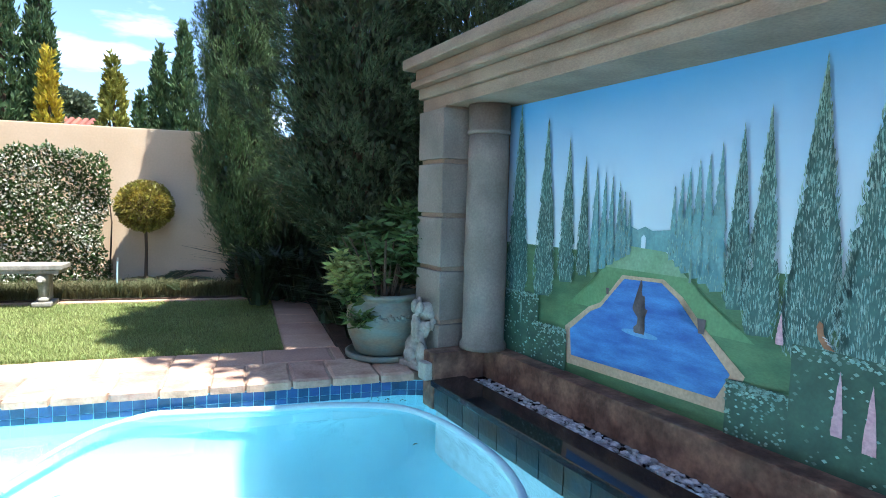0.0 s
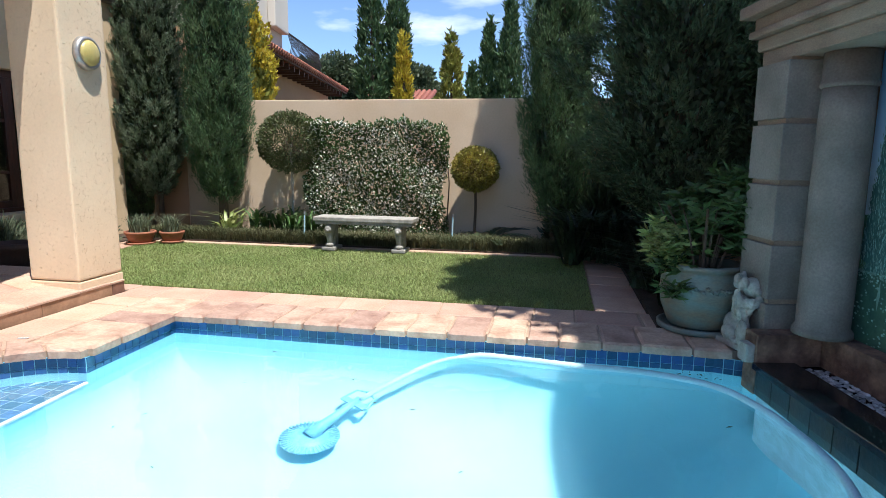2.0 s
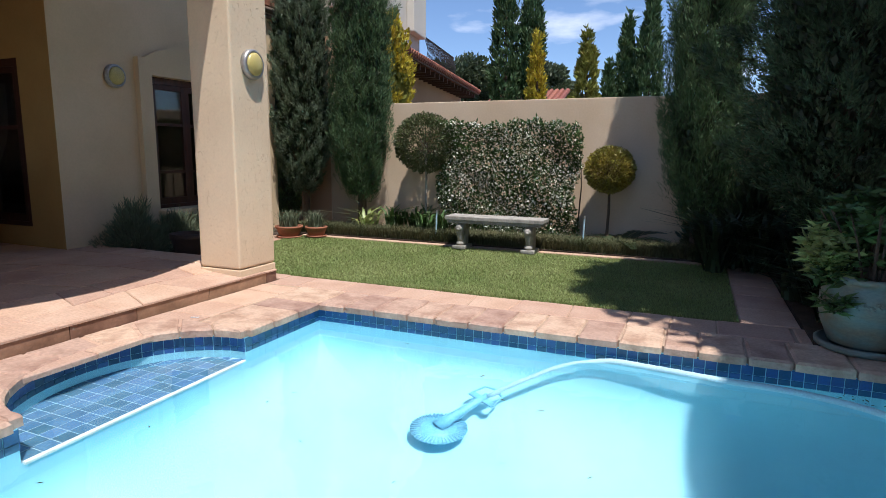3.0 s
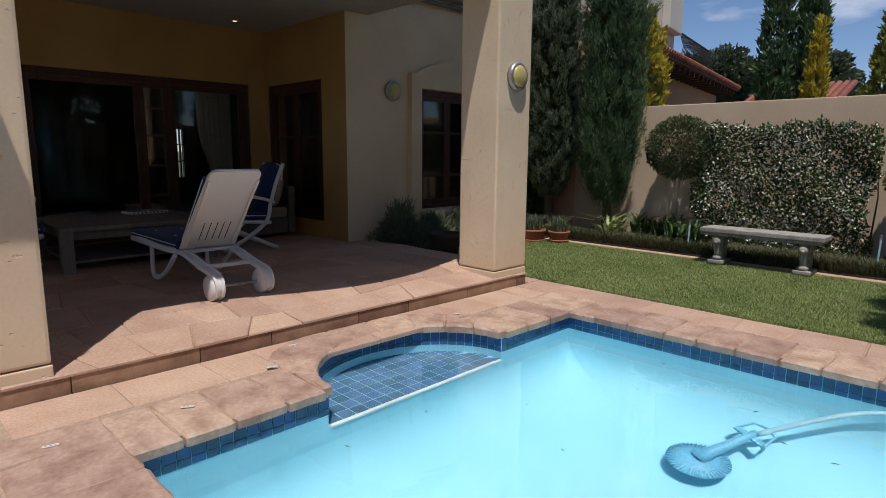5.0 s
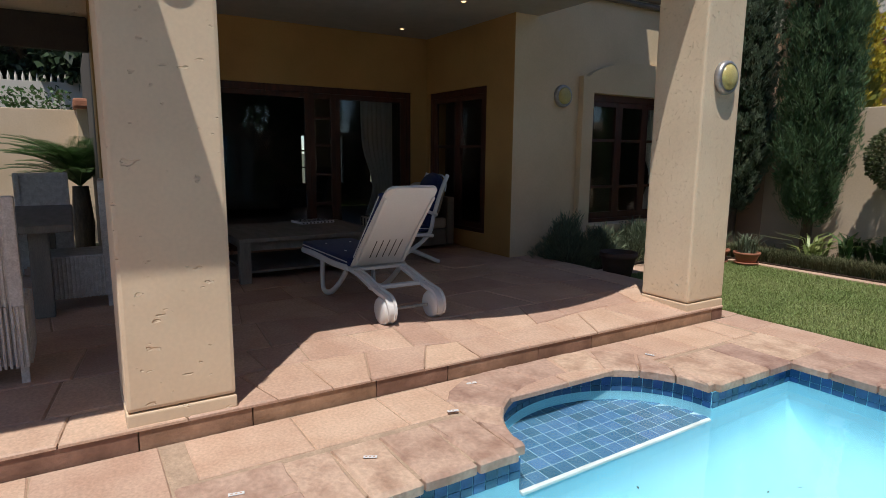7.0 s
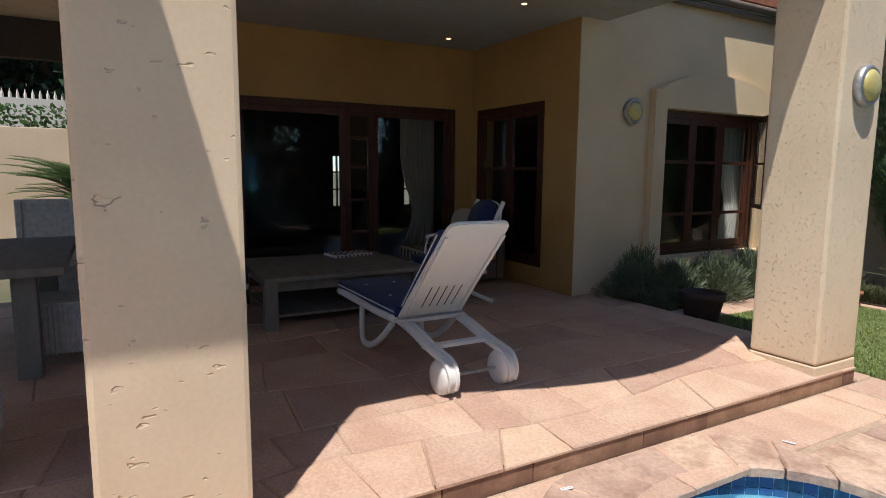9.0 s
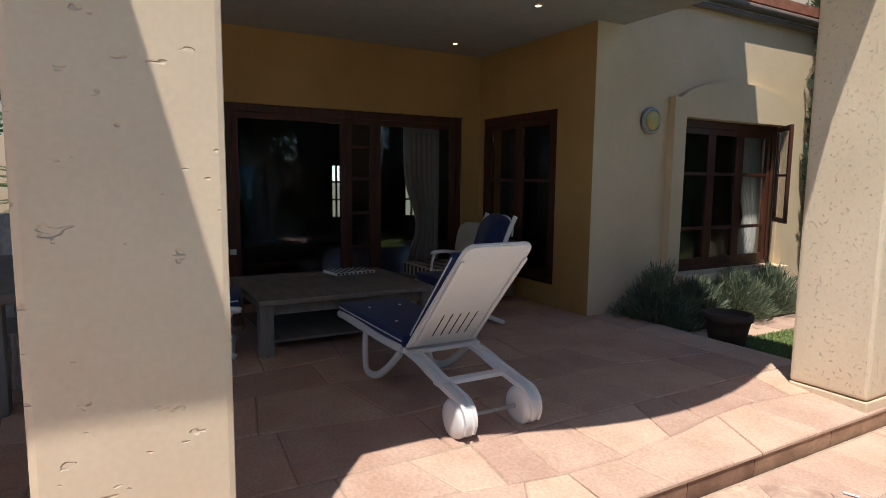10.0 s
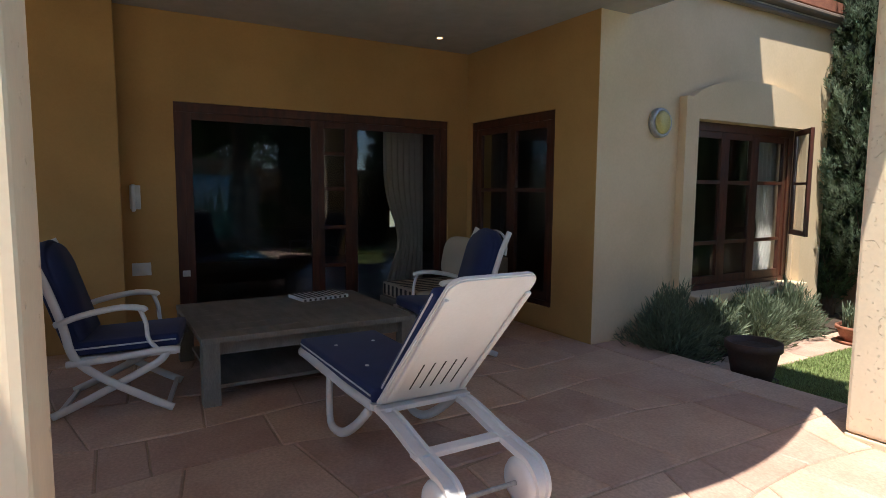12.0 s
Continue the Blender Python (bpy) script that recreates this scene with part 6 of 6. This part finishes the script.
def standard_tree(at, ball_z, r, material, seed, label, stem):
    t = thing("standard_tree", label, "tree", at, group="clipped standard trees")
    part("trunk", tube(bmesh.new(), [(0, 0, -0.02), (0.015, 0, ball_z * 0.5), (0, 0, ball_z)], [0.025, 0.02, 0.018], 10), M_BARK if stem else M_LION, t, "slender bare stem")
    bm = bmesh.new()
    for k in range(14):
        a = k * 2.4
        e = -0.4 + k * 0.12
        tube(bm, [(0, 0, ball_z - r * 0.3), (r * 0.75 * math.cos(a) * math.cos(e), r * 0.75 * math.sin(a) * math.cos(e), ball_z + r * 0.75 * math.sin(e))], [0.01, 0.004], 5)
    part("limb", bm, M_BARK, t)
    rng = np.random.default_rng(seed)
    n = 9000
    d = unit(rng.normal(0, 1, (n, 3)))
    th = np.arctan2(d[:, 1], d[:, 0])
    rr = r * lumps(th, d[:, 2] * 3, seed, 0.045) * (1 - 0.35 * rng.uniform(0, 1, n) ** 2)
    P = d * rr[:, None] * np.array([[1, 1, 0.93]]) + np.array([[0, 0, ball_z]])
    leaves("crown", P, d, 0.045, 0.024, material, t, rng)
    return t


standard_tree((-5.32, 10.0, 0.0), 1.52, 0.50, M_TOPIARY, 51, "clipped round standard tree with bronze-green ball crown", False)
standard_tree((-2.36, 10.0, 0.0), 1.14, 0.34, M_TOPGOLD, 52, "small clipped standard tree with golden ball crown", True)

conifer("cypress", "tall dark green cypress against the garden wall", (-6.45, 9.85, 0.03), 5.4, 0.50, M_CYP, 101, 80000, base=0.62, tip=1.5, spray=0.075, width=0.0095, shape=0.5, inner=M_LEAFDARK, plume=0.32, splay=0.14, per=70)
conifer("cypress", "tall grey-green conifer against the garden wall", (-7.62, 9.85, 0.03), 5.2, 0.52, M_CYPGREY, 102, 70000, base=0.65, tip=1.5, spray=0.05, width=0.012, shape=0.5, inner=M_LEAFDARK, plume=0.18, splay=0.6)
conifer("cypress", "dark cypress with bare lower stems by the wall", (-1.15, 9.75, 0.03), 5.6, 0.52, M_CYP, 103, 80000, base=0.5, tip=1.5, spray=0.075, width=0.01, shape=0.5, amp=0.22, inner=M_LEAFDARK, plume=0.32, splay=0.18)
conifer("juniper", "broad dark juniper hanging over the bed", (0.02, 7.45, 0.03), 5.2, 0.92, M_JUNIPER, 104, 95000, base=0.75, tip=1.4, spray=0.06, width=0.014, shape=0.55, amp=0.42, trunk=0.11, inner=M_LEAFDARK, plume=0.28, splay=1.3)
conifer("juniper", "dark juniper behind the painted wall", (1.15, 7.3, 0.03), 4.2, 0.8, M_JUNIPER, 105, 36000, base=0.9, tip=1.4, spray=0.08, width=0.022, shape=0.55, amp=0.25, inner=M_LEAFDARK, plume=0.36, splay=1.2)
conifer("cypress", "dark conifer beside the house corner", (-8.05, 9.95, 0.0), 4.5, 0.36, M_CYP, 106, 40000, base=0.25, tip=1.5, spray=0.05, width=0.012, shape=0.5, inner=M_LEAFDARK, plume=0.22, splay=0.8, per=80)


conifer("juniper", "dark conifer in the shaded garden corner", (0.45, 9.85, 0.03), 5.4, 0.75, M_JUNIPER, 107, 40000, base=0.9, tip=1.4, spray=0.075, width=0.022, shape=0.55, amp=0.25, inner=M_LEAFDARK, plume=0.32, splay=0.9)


def bush(at, r, h, count, length, width, material, seed, label, name="lavender_bush", group=""):
    t = thing(name, label, "bush", at, group=group)
    rng = np.random.default_rng(seed)
    th, el = rng.uniform(0, 2 * np.pi, count), rng.uniform(0.1, 1.5, count)
    D = np.stack([np.cos(th) * np.cos(el), np.sin(th) * np.cos(el), np.sin(el)], 1)
    P = D * np.array([[r, r, h]]) * (lumps(th, el * 2, seed, 0.28) * rng.uniform(0.25, 1.12, count) ** 0.6)[:, None]
    leaves("foliage", P, D + np.array([[0, 0, 0.5]]), length, width, material, t, rng, "", 0.6)
    bm = bmesh.new()
    for k in range(10):
        a = k * 2.4
        tube(bm, [(0, 0, -0.02), (r * 0.4 * math.cos(a), r * 0.4 * math.sin(a), h * 0.7)], [0.008, 0.003], 4)
    part("stem", bm, M_BARK, t)
    return t


# dark shrubs added as filler: they stand in for the corner's shade
for i, (x, y, r_, h_) in enumerate([(-0.5, 9.75, 0.42, 1.0), (0.35, 9.3, 0.5, 1.2), (0.55, 8.3, 0.45, 1.1), (-0.9, 10.05, 0.35, 0.9)]):
    bush((x, y, 0.02), r_, h_, 2600, 0.16, 0.04, M_LEAFDARK, 300 + i, "dark leafy shrub added to darken the corner bed", "shrub", "shrubs in the corner bed")
bush((-7.66, 6.32, 0.0), 0.36, 0.56, 6000, 0.10, 0.012, M_LAV, 61, "grey-green lavender bush by the house wall", group="lavender bushes")
bush((-7.75, 7.05, 0.0), 0.32, 0.42, 4200, 0.10, 0.012, M_LAV, 62, "grey-green lavender bush by the house wall", group="lavender bushes")
bush((-7.72, 7.75, 0.0), 0.40, 0.48, 5040, 0.10, 0.012, M_LAV, 63, "pale sunlit lavender bush under the window", group="lavender bushes")
bush((-7.75, 8.45, 0.0), 0.36, 0.46, 4320, 0.10, 0.012, M_LAV, 64, "pale sunlit lavender bush under the window", group="lavender bushes")


def pot(name, at, r, h, material, label, seed, flower=M_LAV, fh=0.25):
    t = thing(name, label, "plant pot", at)
    part("bowl", lathe(bmesh.new(), [(r * 0.7, 0.02), (r * 0.85, h * 0.5), (r * 0.95, h * 0.8), (r * 1.04, h * 0.82), (r * 1.04, h), (r * 0.92, h), (r * 0.88, h * 0.85)], 36), material, t, smooth=True)
    part("saucer", lathe(bmesh.new(), [(r * 0.8, 0.0), (r * 0.95, 0.012), (r * 0.95, 0.035), (r * 0.85, 0.018)], 36), material, t, smooth=True)
    part("soil", lathe(bmesh.new(), [(r * 0.86, h * 0.84), (r * 0.87, h * 0.88)], 20), M_SOIL, t)
    if fh:
        rng = np.random.default_rng(seed)
        a, q = rng.uniform(0, 6.28, 260), r * 0.7 * rng.uniform(0, 1, 260) ** 0.5
        blades("plant", np.stack([q * np.cos(a), q * np.sin(a), np.full(260, h * 0.88)], 1), fh, 0.012, flower, t, rng, lean=0.6)
    return t


pot("flower_pot", (-6.98, 6.55, -0.02), 0.22, 0.36, M_DARKPOT, "dark brown flower pot on the paving by the bed", 1, fh=0)
pot("flower_bowl", (-7.15, 8.75, 0.0), 0.21, 0.19, M_TERRACOTTA, "terracotta bowl planted with grey-leaved lavender", 2)
pot("flower_bowl", (-6.75, 8.92, 0.013), 0.17, 0.17, M_TERRACOTTA, "small terracotta bowl with lavender on the edging", 3)
for x, y in ((-4.82, 9.3), (-2.62, 9.5)):
    t = thing("sprinkler_post", "slim pale blue irrigation post in the bed", "post", (x, y, 0.03))
    part("pipe", tube(bmesh.new(), [(0, 0, -0.05), (0.015, 0, 0.42)], 0.012, 8), M_HOSE, t)
    part("nozzle", tube(bmesh.new(), [(0.015, 0, 0.421), (0.016, 0, 0.46)], 0.017, 8), M_METAL, t)

# ---- beyond the garden wall ----
NB = thing("neighbour_house", "apricot neighbouring house with red tiled roof and white upper storey", "house", (-7.32, 13.5, 0.0), turn=9.6)
# local y runs along the eaves away from the garden, x to the east
part("wall", boxes((-6, -3.0, -0.1, -0.65, 8.6, 3.42)), M_ORANGE, NB, "plain apricot wall")
part("fascia", boxes((-0.06, -3.0, 3.50, -0.01, 8.8, 3.60)), M_RAFTER, NB)
bm = bmesh.new()
bm.faces.new([bm.verts.new(p) for p in ((0.0, -3.0, 3.60), (0.0, 8.8, 3.60), (-2.2, 8.8, 4.5), (-2.2, -3.0, 4.5))])
roof = part("roof", bm, M_ROOFTILE, NB)
me_t = None
for k in range(62):
    y = -2.9 + k * 0.19
    if me_t is None:
        o = part("roof_tile", tube(bmesh.new(), [(0.05, 0, 3.60), (-2.2, 0, 4.54)], 0.075, 8), M_ROOFTILE, roof)
        me_t = o.data
    else:
        o = new("roof_tile", me_t)
        o.parent = roof
    o.location = (0, y, 0)
for k in range(24):
    y = -2.8 + k * 0.48
    part("rafter", boxes((-0.66, y - 0.035, 3.36, -0.07, y + 0.035, 3.50)), M_RAFTER, NB)
up = part("upper_wall", boxes((-7, -3.0, 3.5, -0.62, 2.9, 7.5)), M_NEIGHBOUR, NB, "white upper storey")
part("pilaster", boxes((-0.618, 1.7, 4.4, -0.42, 2.85, 7.5), bev=0.03), M_NEIGHBOUR, up)
rail = part("balcony_rail", tube(bmesh.new(), [(-0.5, 2.95, 4.5), (-0.5, 6.6, 4.5)], 0.025, 8), M_IRON, NB, "black wrought-iron railing")
for k in range(30):
    y = 3.0 + k * 0.12
    part("baluster", tube(bmesh.new(), [(-0.5, y, 3.75), (-0.44, y, 3.95), (-0.40, y, 4.15), (-0.5, y, 4.5)], 0.011, 5), M_IRON, rail)
t = thing("garden_roof", "small red tiled roof beyond the wall", "roof", (-8.4, 22.5, 0))
part("wall", boxes((-0.2, -1, -0.1, 2.6, 2, 2.9)), M_ORANGE, t)
for k in range(14):
    part("roof_tile", tube(bmesh.new(), [(0.0 + k * 0.2, -1.3, 2.85), (0.0 + k * 0.2, 1.0, 3.7)], 0.09, 8), M_ROOFTILE, t)
t = thing("corner_roof", "red tiled roof corner of the next house", "roof", (-11.0, 15.2, 0))
part("wall", boxes((-4, -1.2, -0.1, 0.3, 3, 4.7)), M_NEIGHBOUR, t)
for k in range(12):
    part("roof_tile", tube(bmesh.new(), [(-2.2 + k * 0.2, -1.8, 4.75), (-2.2 + k * 0.2, 0.4, 5.5)], 0.09, 8), M_ROOFTILE, t)

conifer("golden_conifer", "bright golden conifer behind the wall", (-7.0, 12.0, 0), 4.05, 0.42, M_GOLD, 111, 9000, base=0.6, tip=1.5, spray=0.10, width=0.05, shape=0.6, inner=M_LIME, per=22, plume=0.2, splay=0.5)
conifer("cypress", "slim twin cypress beyond the wall", (-6.2, 17.0, 0), 7.2, 0.36, M_CYP, 112, 12000, base=0.5, tip=1.0, spray=0.16, width=0.05, shape=0.55, per=24, plume=0.30, splay=0.12)
conifer("cypress", "slim twin cypress beyond the wall", (-5.55, 17.3, 0), 7.0, 0.34, M_CYP, 113, 12000, base=0.5, tip=1.0, spray=0.16, width=0.05, shape=0.55, per=24, plume=0.30, splay=0.12)
conifer("golden_conifer", "thin golden conifer beyond the wall", (-5.1, 16.2, 0), 4.3, 0.24, M_GOLD, 114, 5000, base=0.5, tip=1.0, spray=0.12, width=0.05, shape=0.6, per=22, plume=0.2, splay=0.5)
conifer("lime_conifer", "pointed lime-green conifer beyond the wall", (-3.75, 15.6, 0), 4.15, 0.40, M_LIME, 115, 8000, base=0.5, tip=0.7, spray=0.12, width=0.05, shape=0.65, per=22, plume=0.2, splay=0.5)
conifer("cypress", "slim dark cypress beyond the wall", (-3.35, 16.4, 0), 3.5, 0.22, M_CYP, 116, 4000, base=0.5, tip=0.8, spray=0.14, width=0.05, shape=0.6, per=24, plume=0.30, splay=0.12)
conifer("cypress", "dark cypress pair beyond the wall", (-3.0, 16.8, 0), 4.6, 0.30, M_CYP, 117, 7000, base=0.5, tip=0.9, spray=0.15, width=0.05, shape=0.6, per=24, plume=0.30, splay=0.12)
conifer("cypress", "dark cypress pair beyond the wall", (-2.45, 16.6, 0), 5.2, 0.36, M_CYP, 118, 8000, base=0.5, tip=0.9, spray=0.15, width=0.05, shape=0.6, per=24, plume=0.30, splay=0.12)


def round_tree(at, height, radius, seed, label, material=M_FARLEAF, count=16000, leaf=0.3, low=0.45):
    t = thing("tree", label, "tree", at)
    bm = bmesh.new()
    tube(bm, [(0, 0, -0.1), (0.1, 0, height * 0.35), (0, 0.1, height * 0.7)], [0.28, 0.2, 0.1], 10)
    part("trunk", bm, M_BARK, t)
    bm = bmesh.new()
    for k in range(12):
        a = k * 2.4
        tube(bm, [(0.05, 0, height * (0.35 + 0.02 * k)), (radius * 0.5 * math.cos(a), radius * 0.5 * math.sin(a), height * (0.55 + 0.02 * k)), (radius * 0.85 * math.cos(a), radius * 0.85 * math.sin(a), height * (0.6 + 0.025 * k))], [0.1, 0.06, 0.02], 6)
    part("limb", bm, M_BARK, t)
    rng = np.random.default_rng(seed)
    P, D = clump_points(rng, count, 60, 0.26, (0, 0, height * (low + 1) / 2), (radius, radius, height * (1 - low) / 2), 0.55)
    leaves("crown", P, D, leaf, leaf * 0.55, material, t, rng)
    return t


round_tree((-15.5, 36, 0), 7.4, 3.0, 201, "leafy grey-green tree far behind the houses")
round_tree((-11.6, 40, 0), 7.2, 2.6, 202, "leafy grey-green tree far behind the houses")
round_tree((-7.2, 32, 0), 4.3, 1.2, 203, "round distant tree behind the wall", leaf=0.22)
round_tree((-21.0, 0.6, 0), 6.6, 3.0, 204, "tall dark tree behind the far wall", M_LEAFDARK, low=0.35)
round_tree((-23.5, -3.4, 0), 7.2, 3.4, 205, "tall dark tree behind the far wall", M_LEAFDARK, low=0.4)
round_tree((-24.0, 4.0, 0), 7.0, 3.0, 206, "tall dark tree behind the far wall", M_LEAFDARK, low=0.4)
round_tree((2.6, 5.75, 0), 11.2, 2.3, 207, "tall garden tree behind the painted wall", M_FARLEAF, 20000, 0.22, 0.62)
# two unseen trees, added to block eastern sky from door reflections and terrace
round_tree((7.5, -1.0, 0), 8.5, 3.0, 208, "unseen leafy tree behind the painted wall, added to block sky light", M_LEAF, 14000, 0.26, 0.3)
round_tree((8.0, 7.0, 0), 8.8, 3.2, 209, "unseen leafy tree behind the painted wall, added to block sky light", M_LEAF, 14000, 0.26, 0.3)

# ---- paving, tiles and other pieces ----
flag_rows(pavement, -5.235, PY1 + 0.47, -0.42, PY1 + 0.885, -0.04, 0.0, 0.42, 1, M_STONE)
flag_rows(pavement, -5.235, 1.30, -4.80, 5.83, -0.04, 0.0, 0.43, 2, M_STONE, along="y", skip=lambda x, y: abs(y - BAY_Y) < 1.15 and x > -4.9 and False)
flag_rows(pavement, -5.235, -2.2, -2.0, 1.18, -0.04, 0.0, 0.55, 3, M_STONE)
flag_rows(pavement, -6.35, PY1 + 0.69, -5.25, PY1 + 0.89, -0.04, 0.0, 0.4, 4, M_STONE)
flag_rows(pavement, -0.40, PY1 + 0.47, 0.35, PY1 + 0.885, -0.04, 0.0, 0.4, 5, M_STONE)
flag_rows(path_e, -0.77, 6.34, -0.33, 9.0, -0.04, 0.0, 0.44, 6, M_STONE, along="y")
flag_rows(pavement, -7.54, 6.12, -7.11, 9.13, -0.04, 0.0, 0.43, 7, M_STONE, along="y")
r = random.Random(9)


def coping_run(p0, p1, inward, depth, size, seed):
    """Coping stones along an edge, overhanging the water, with worn rounded noses."""
    r = random.Random(seed)
    p0, p1, w = Vector(p0), Vector(p1), Vector(inward)
    L = (p1 - p0).length
    d = (p1 - p0) / L
    n = max(1, round(L / size))
    cuts = [0.0] + [(i + r.uniform(-0.14, 0.14)) * L / n for i in range(1, n)] + [L]
    for a, b in zip(cuts, cuts[1:]):
        q0, q1 = p0 + d * (a + 0.003), p0 + d * (b - 0.003)
        o = 0.035 + r.uniform(-0.006, 0.006)
        k = [r.uniform(-0.011, 0.011) for _ in range(6)]
        poly = [q0 + w * (o - 0.005) + d * (0.003 + abs(k[0]) * 0.3), q0.lerp(q1, 0.08) + w * (o + k[1] * 0.3), q0.lerp(q1, 0.5) + w * (o + k[2] * 0.6), q0.lerp(q1, 0.92) + w * (o + k[3] * 0.3),
                q1 + w * (o - 0.005) - d * (0.003 + abs(k[4]) * 0.3), q1 - w * depth * 0.5 - d * abs(k[5]) * 0.3, q1 - w * depth, q0 - w * depth, q0 - w * depth * 0.5 + d * abs(k[1]) * 0.4]
        c = (d.x * w.y - d.y * w.x)
        poly = [(v.x, v.y) for v in (poly if c < 0 else poly[::-1])]
        stone("coping_stone", poly, -0.058, 0.004 + r.uniform(-0.003, 0.005), M_COPING, pavement, 0.016)


coping_run((PX0 - 0.0, PY1), (PX1 + 0.1, PY1), (0, -1), 0.46, 0.30, 11)
coping_run((PX0, PY1 - 0.04), (PX0, BAY_Y + BAY_RY + 0.03), (1, 0), 0.48, 0.32, 12)
coping_run((PX0, BAY_Y - BAY_RY - 0.03), (PX0, PY0), (1, 0), 0.48, 0.30, 13)
coping_run((PX0 - 0.5, PY0), (0.9, PY0), (0, 1), 0.47, 0.34, 14)
stone("coping_stone", [(PX0 - 0.52, PY1 - 0.035), (PX0 - 0.005, PY1 - 0.035), (PX0 - 0.005, PY1 + 0.46), (PX0 - 0.52, PY1 + 0.46)][::1], -0.058, 0.003, M_COPING, pavement, 0.014)
# wedge stones round the bay
k = 9
for i in range(k):
    a0, a1 = -math.pi / 2 + math.pi * i / k + 0.008, -math.pi / 2 + math.pi * (i + 1) / k - 0.008
    pts_in = [(PX0 - (BAY_RX - 0.035) * math.cos(a), BAY_Y + (BAY_RY - 0.035) * math.sin(a)) for a in (a0, (a0 + a1) / 2, a1)]
    pts_out = [(PX0 - (BAY_RX + 0.36) * math.cos(a), BAY_Y + (BAY_RY + 0.36) * math.sin(a)) for a in (a1, (a0 + a1) / 2, a0)]
    pts_out = [(max(x, -5.235), min(max(y, BAY_Y - BAY_RY - 0.03), BAY_Y + BAY_RY + 0.03)) for x, y in pts_out]
    stone("coping_stone", (pts_in + pts_out)[::-1], -0.056, 0.007 + 0.002 * (i % 2), M_COPING, pavement, 0.014)
# terrace flags and risers
flag_rows(terrace, BX + 0.01, 0.0, -6.0, SY - 0.01, TERRACE - 0.035, TERRACE, 0.62, 21, M_STONE, along="y", jitter=0.14)
flag_rows(terrace, HX + 0.01, SY, -6.0, 6.075, TERRACE - 0.035, TERRACE, 0.46, 22, M_STONE)
flag_rows(terrace, -5.99, -2.0, -5.25, 6.075, TERRACE - 0.022, TERRACE, 0.40, 23, M_STONE, along="y", jitter=0.12)
r = random.Random(24)
y = -2.0
while y < 6.05:
    y1 = min(y + r.uniform(0.5, 0.9), 6.075)
    stone("riser_stone", [(-5.29, y + 0.004), (-5.262, y + 0.004), (-5.262, y1 - 0.004), (-5.29, y1 - 0.004)], -0.04, TERRACE - 0.024, M_RISER, terrace, 0.004)
    y = y1
stone("riser_stone", [(-8.0, 6.08), (-5.29, 6.08), (-5.29, 6.10), (-8.0, 6.10)], -0.06, TERRACE - 0.036, M_RISER, terrace, 0.004)
for o in terrace.children:
    for v in o.data.vertices:
        v.co.z -= fall(v.co.x) * (1 if v.co.z > 0 else 0)
# waterline tiles
tile_me = {}


def wall_tiles(p0, p1, out, rows=((-0.129, -0.062), (-0.199, -0.133)), pitch=0.075):
    p0, p1 = Vector((*p0, 0)), Vector((*p1, 0))
    L = (p1 - p0).length
    n = max(1, round(L / pitch))
    w = L / n
    ang = math.atan2(p1.y - p0.y, p1.x - p0.x)
    key = round(w, 3)
    for z0, z1 in rows:
        for i in range(n):
            c = p0 + (p1 - p0) * ((i + 0.5) / n)
            kk = (key, round(z1 - z0, 3))
            if kk not in tile_me:
                o = part("tile", boxes((-w / 2 + 0.003, -0.006, 0.0, w / 2 - 0.003, 0.006, z1 - z0)), M_TILE, pool_wall)
                tile_me[kk] = o.data
            else:
                o = new("tile", tile_me[kk])
                o.parent = pool_wall
            o.matrix_basis = Matrix.Translation((c.x, c.y, z0)) @ pose(0, 0, 0, 0, 0, math.degrees(ang))


wall_tiles((PX0, PY1), (PX1, PY1), (0, -1))
wall_tiles((PX0, PY1), (PX0, BAY_Y + BAY_RY), (1, 0))
wall_tiles((PX0, BAY_Y - BAY_RY), (PX0, PY0), (1, 0))
arc = [(PX0 - BAY_RX * math.cos(a), BAY_Y + BAY_RY * math.sin(a)) for a in [-math.pi / 2 + math.pi * i / 33 for i in range(34)]]
for a, b in zip(arc, arc[1:]):
    wall_tiles(a, b, None)
wall_tiles((PX1 - 0.02, PY1), SN, None)
# tiles of the entry shelf, cut to the curve
p = 0.105
for i in range(9):
    for j in range(17):
        x1, y0 = PX0 - 0.012 - i * p, BAY_Y - BAY_RY + 0.02 + j * p
        x0, y1 = x1 - p + 0.007, y0 + p - 0.007
        ins = [((PX0 - x) / (BAY_RX - 0.01)) ** 2 + ((y - BAY_Y) / (BAY_RY - 0.01)) ** 2 < 1 for x, y in ((x0, y0), (x0, y1), (x1, y0), (x1, y1))]
        if not any(ins):
            continue
        poly = []
        for x, y in ((x0, y0), (x1, y0), (x1, y1), (x0, y1)):
            f = math.sqrt(((PX0 - x) / (BAY_RX - 0.01)) ** 2 + ((y - BAY_Y) / (BAY_RY - 0.01)) ** 2)
            if f > 1:
                lim = BAY_RX * math.sqrt(max(0.0, 1 - min(1, abs(y - BAY_Y) / (BAY_RY - 0.01)) ** 2))
                x = max(x, PX0 - lim)
                x = min(x, x1)
            poly.append((x, y))
        if abs(poly[0][0] - poly[1][0]) + abs(poly[3][0] - poly[2][0]) < 0.02:
            continue
        stone("tile", poly, -0.373, -0.366, M_SHELFTILE, pool_shelf, 0.002)
structure("shelf_edge", boxes((PX0 - 0.012, BAY_Y - BAY_RY + 0.01, -0.40, PX0 + 0.018, BAY_Y + BAY_RY - 0.01, -0.362), bev=0.008), M_WHITE, "white rounded edge of the entry step")
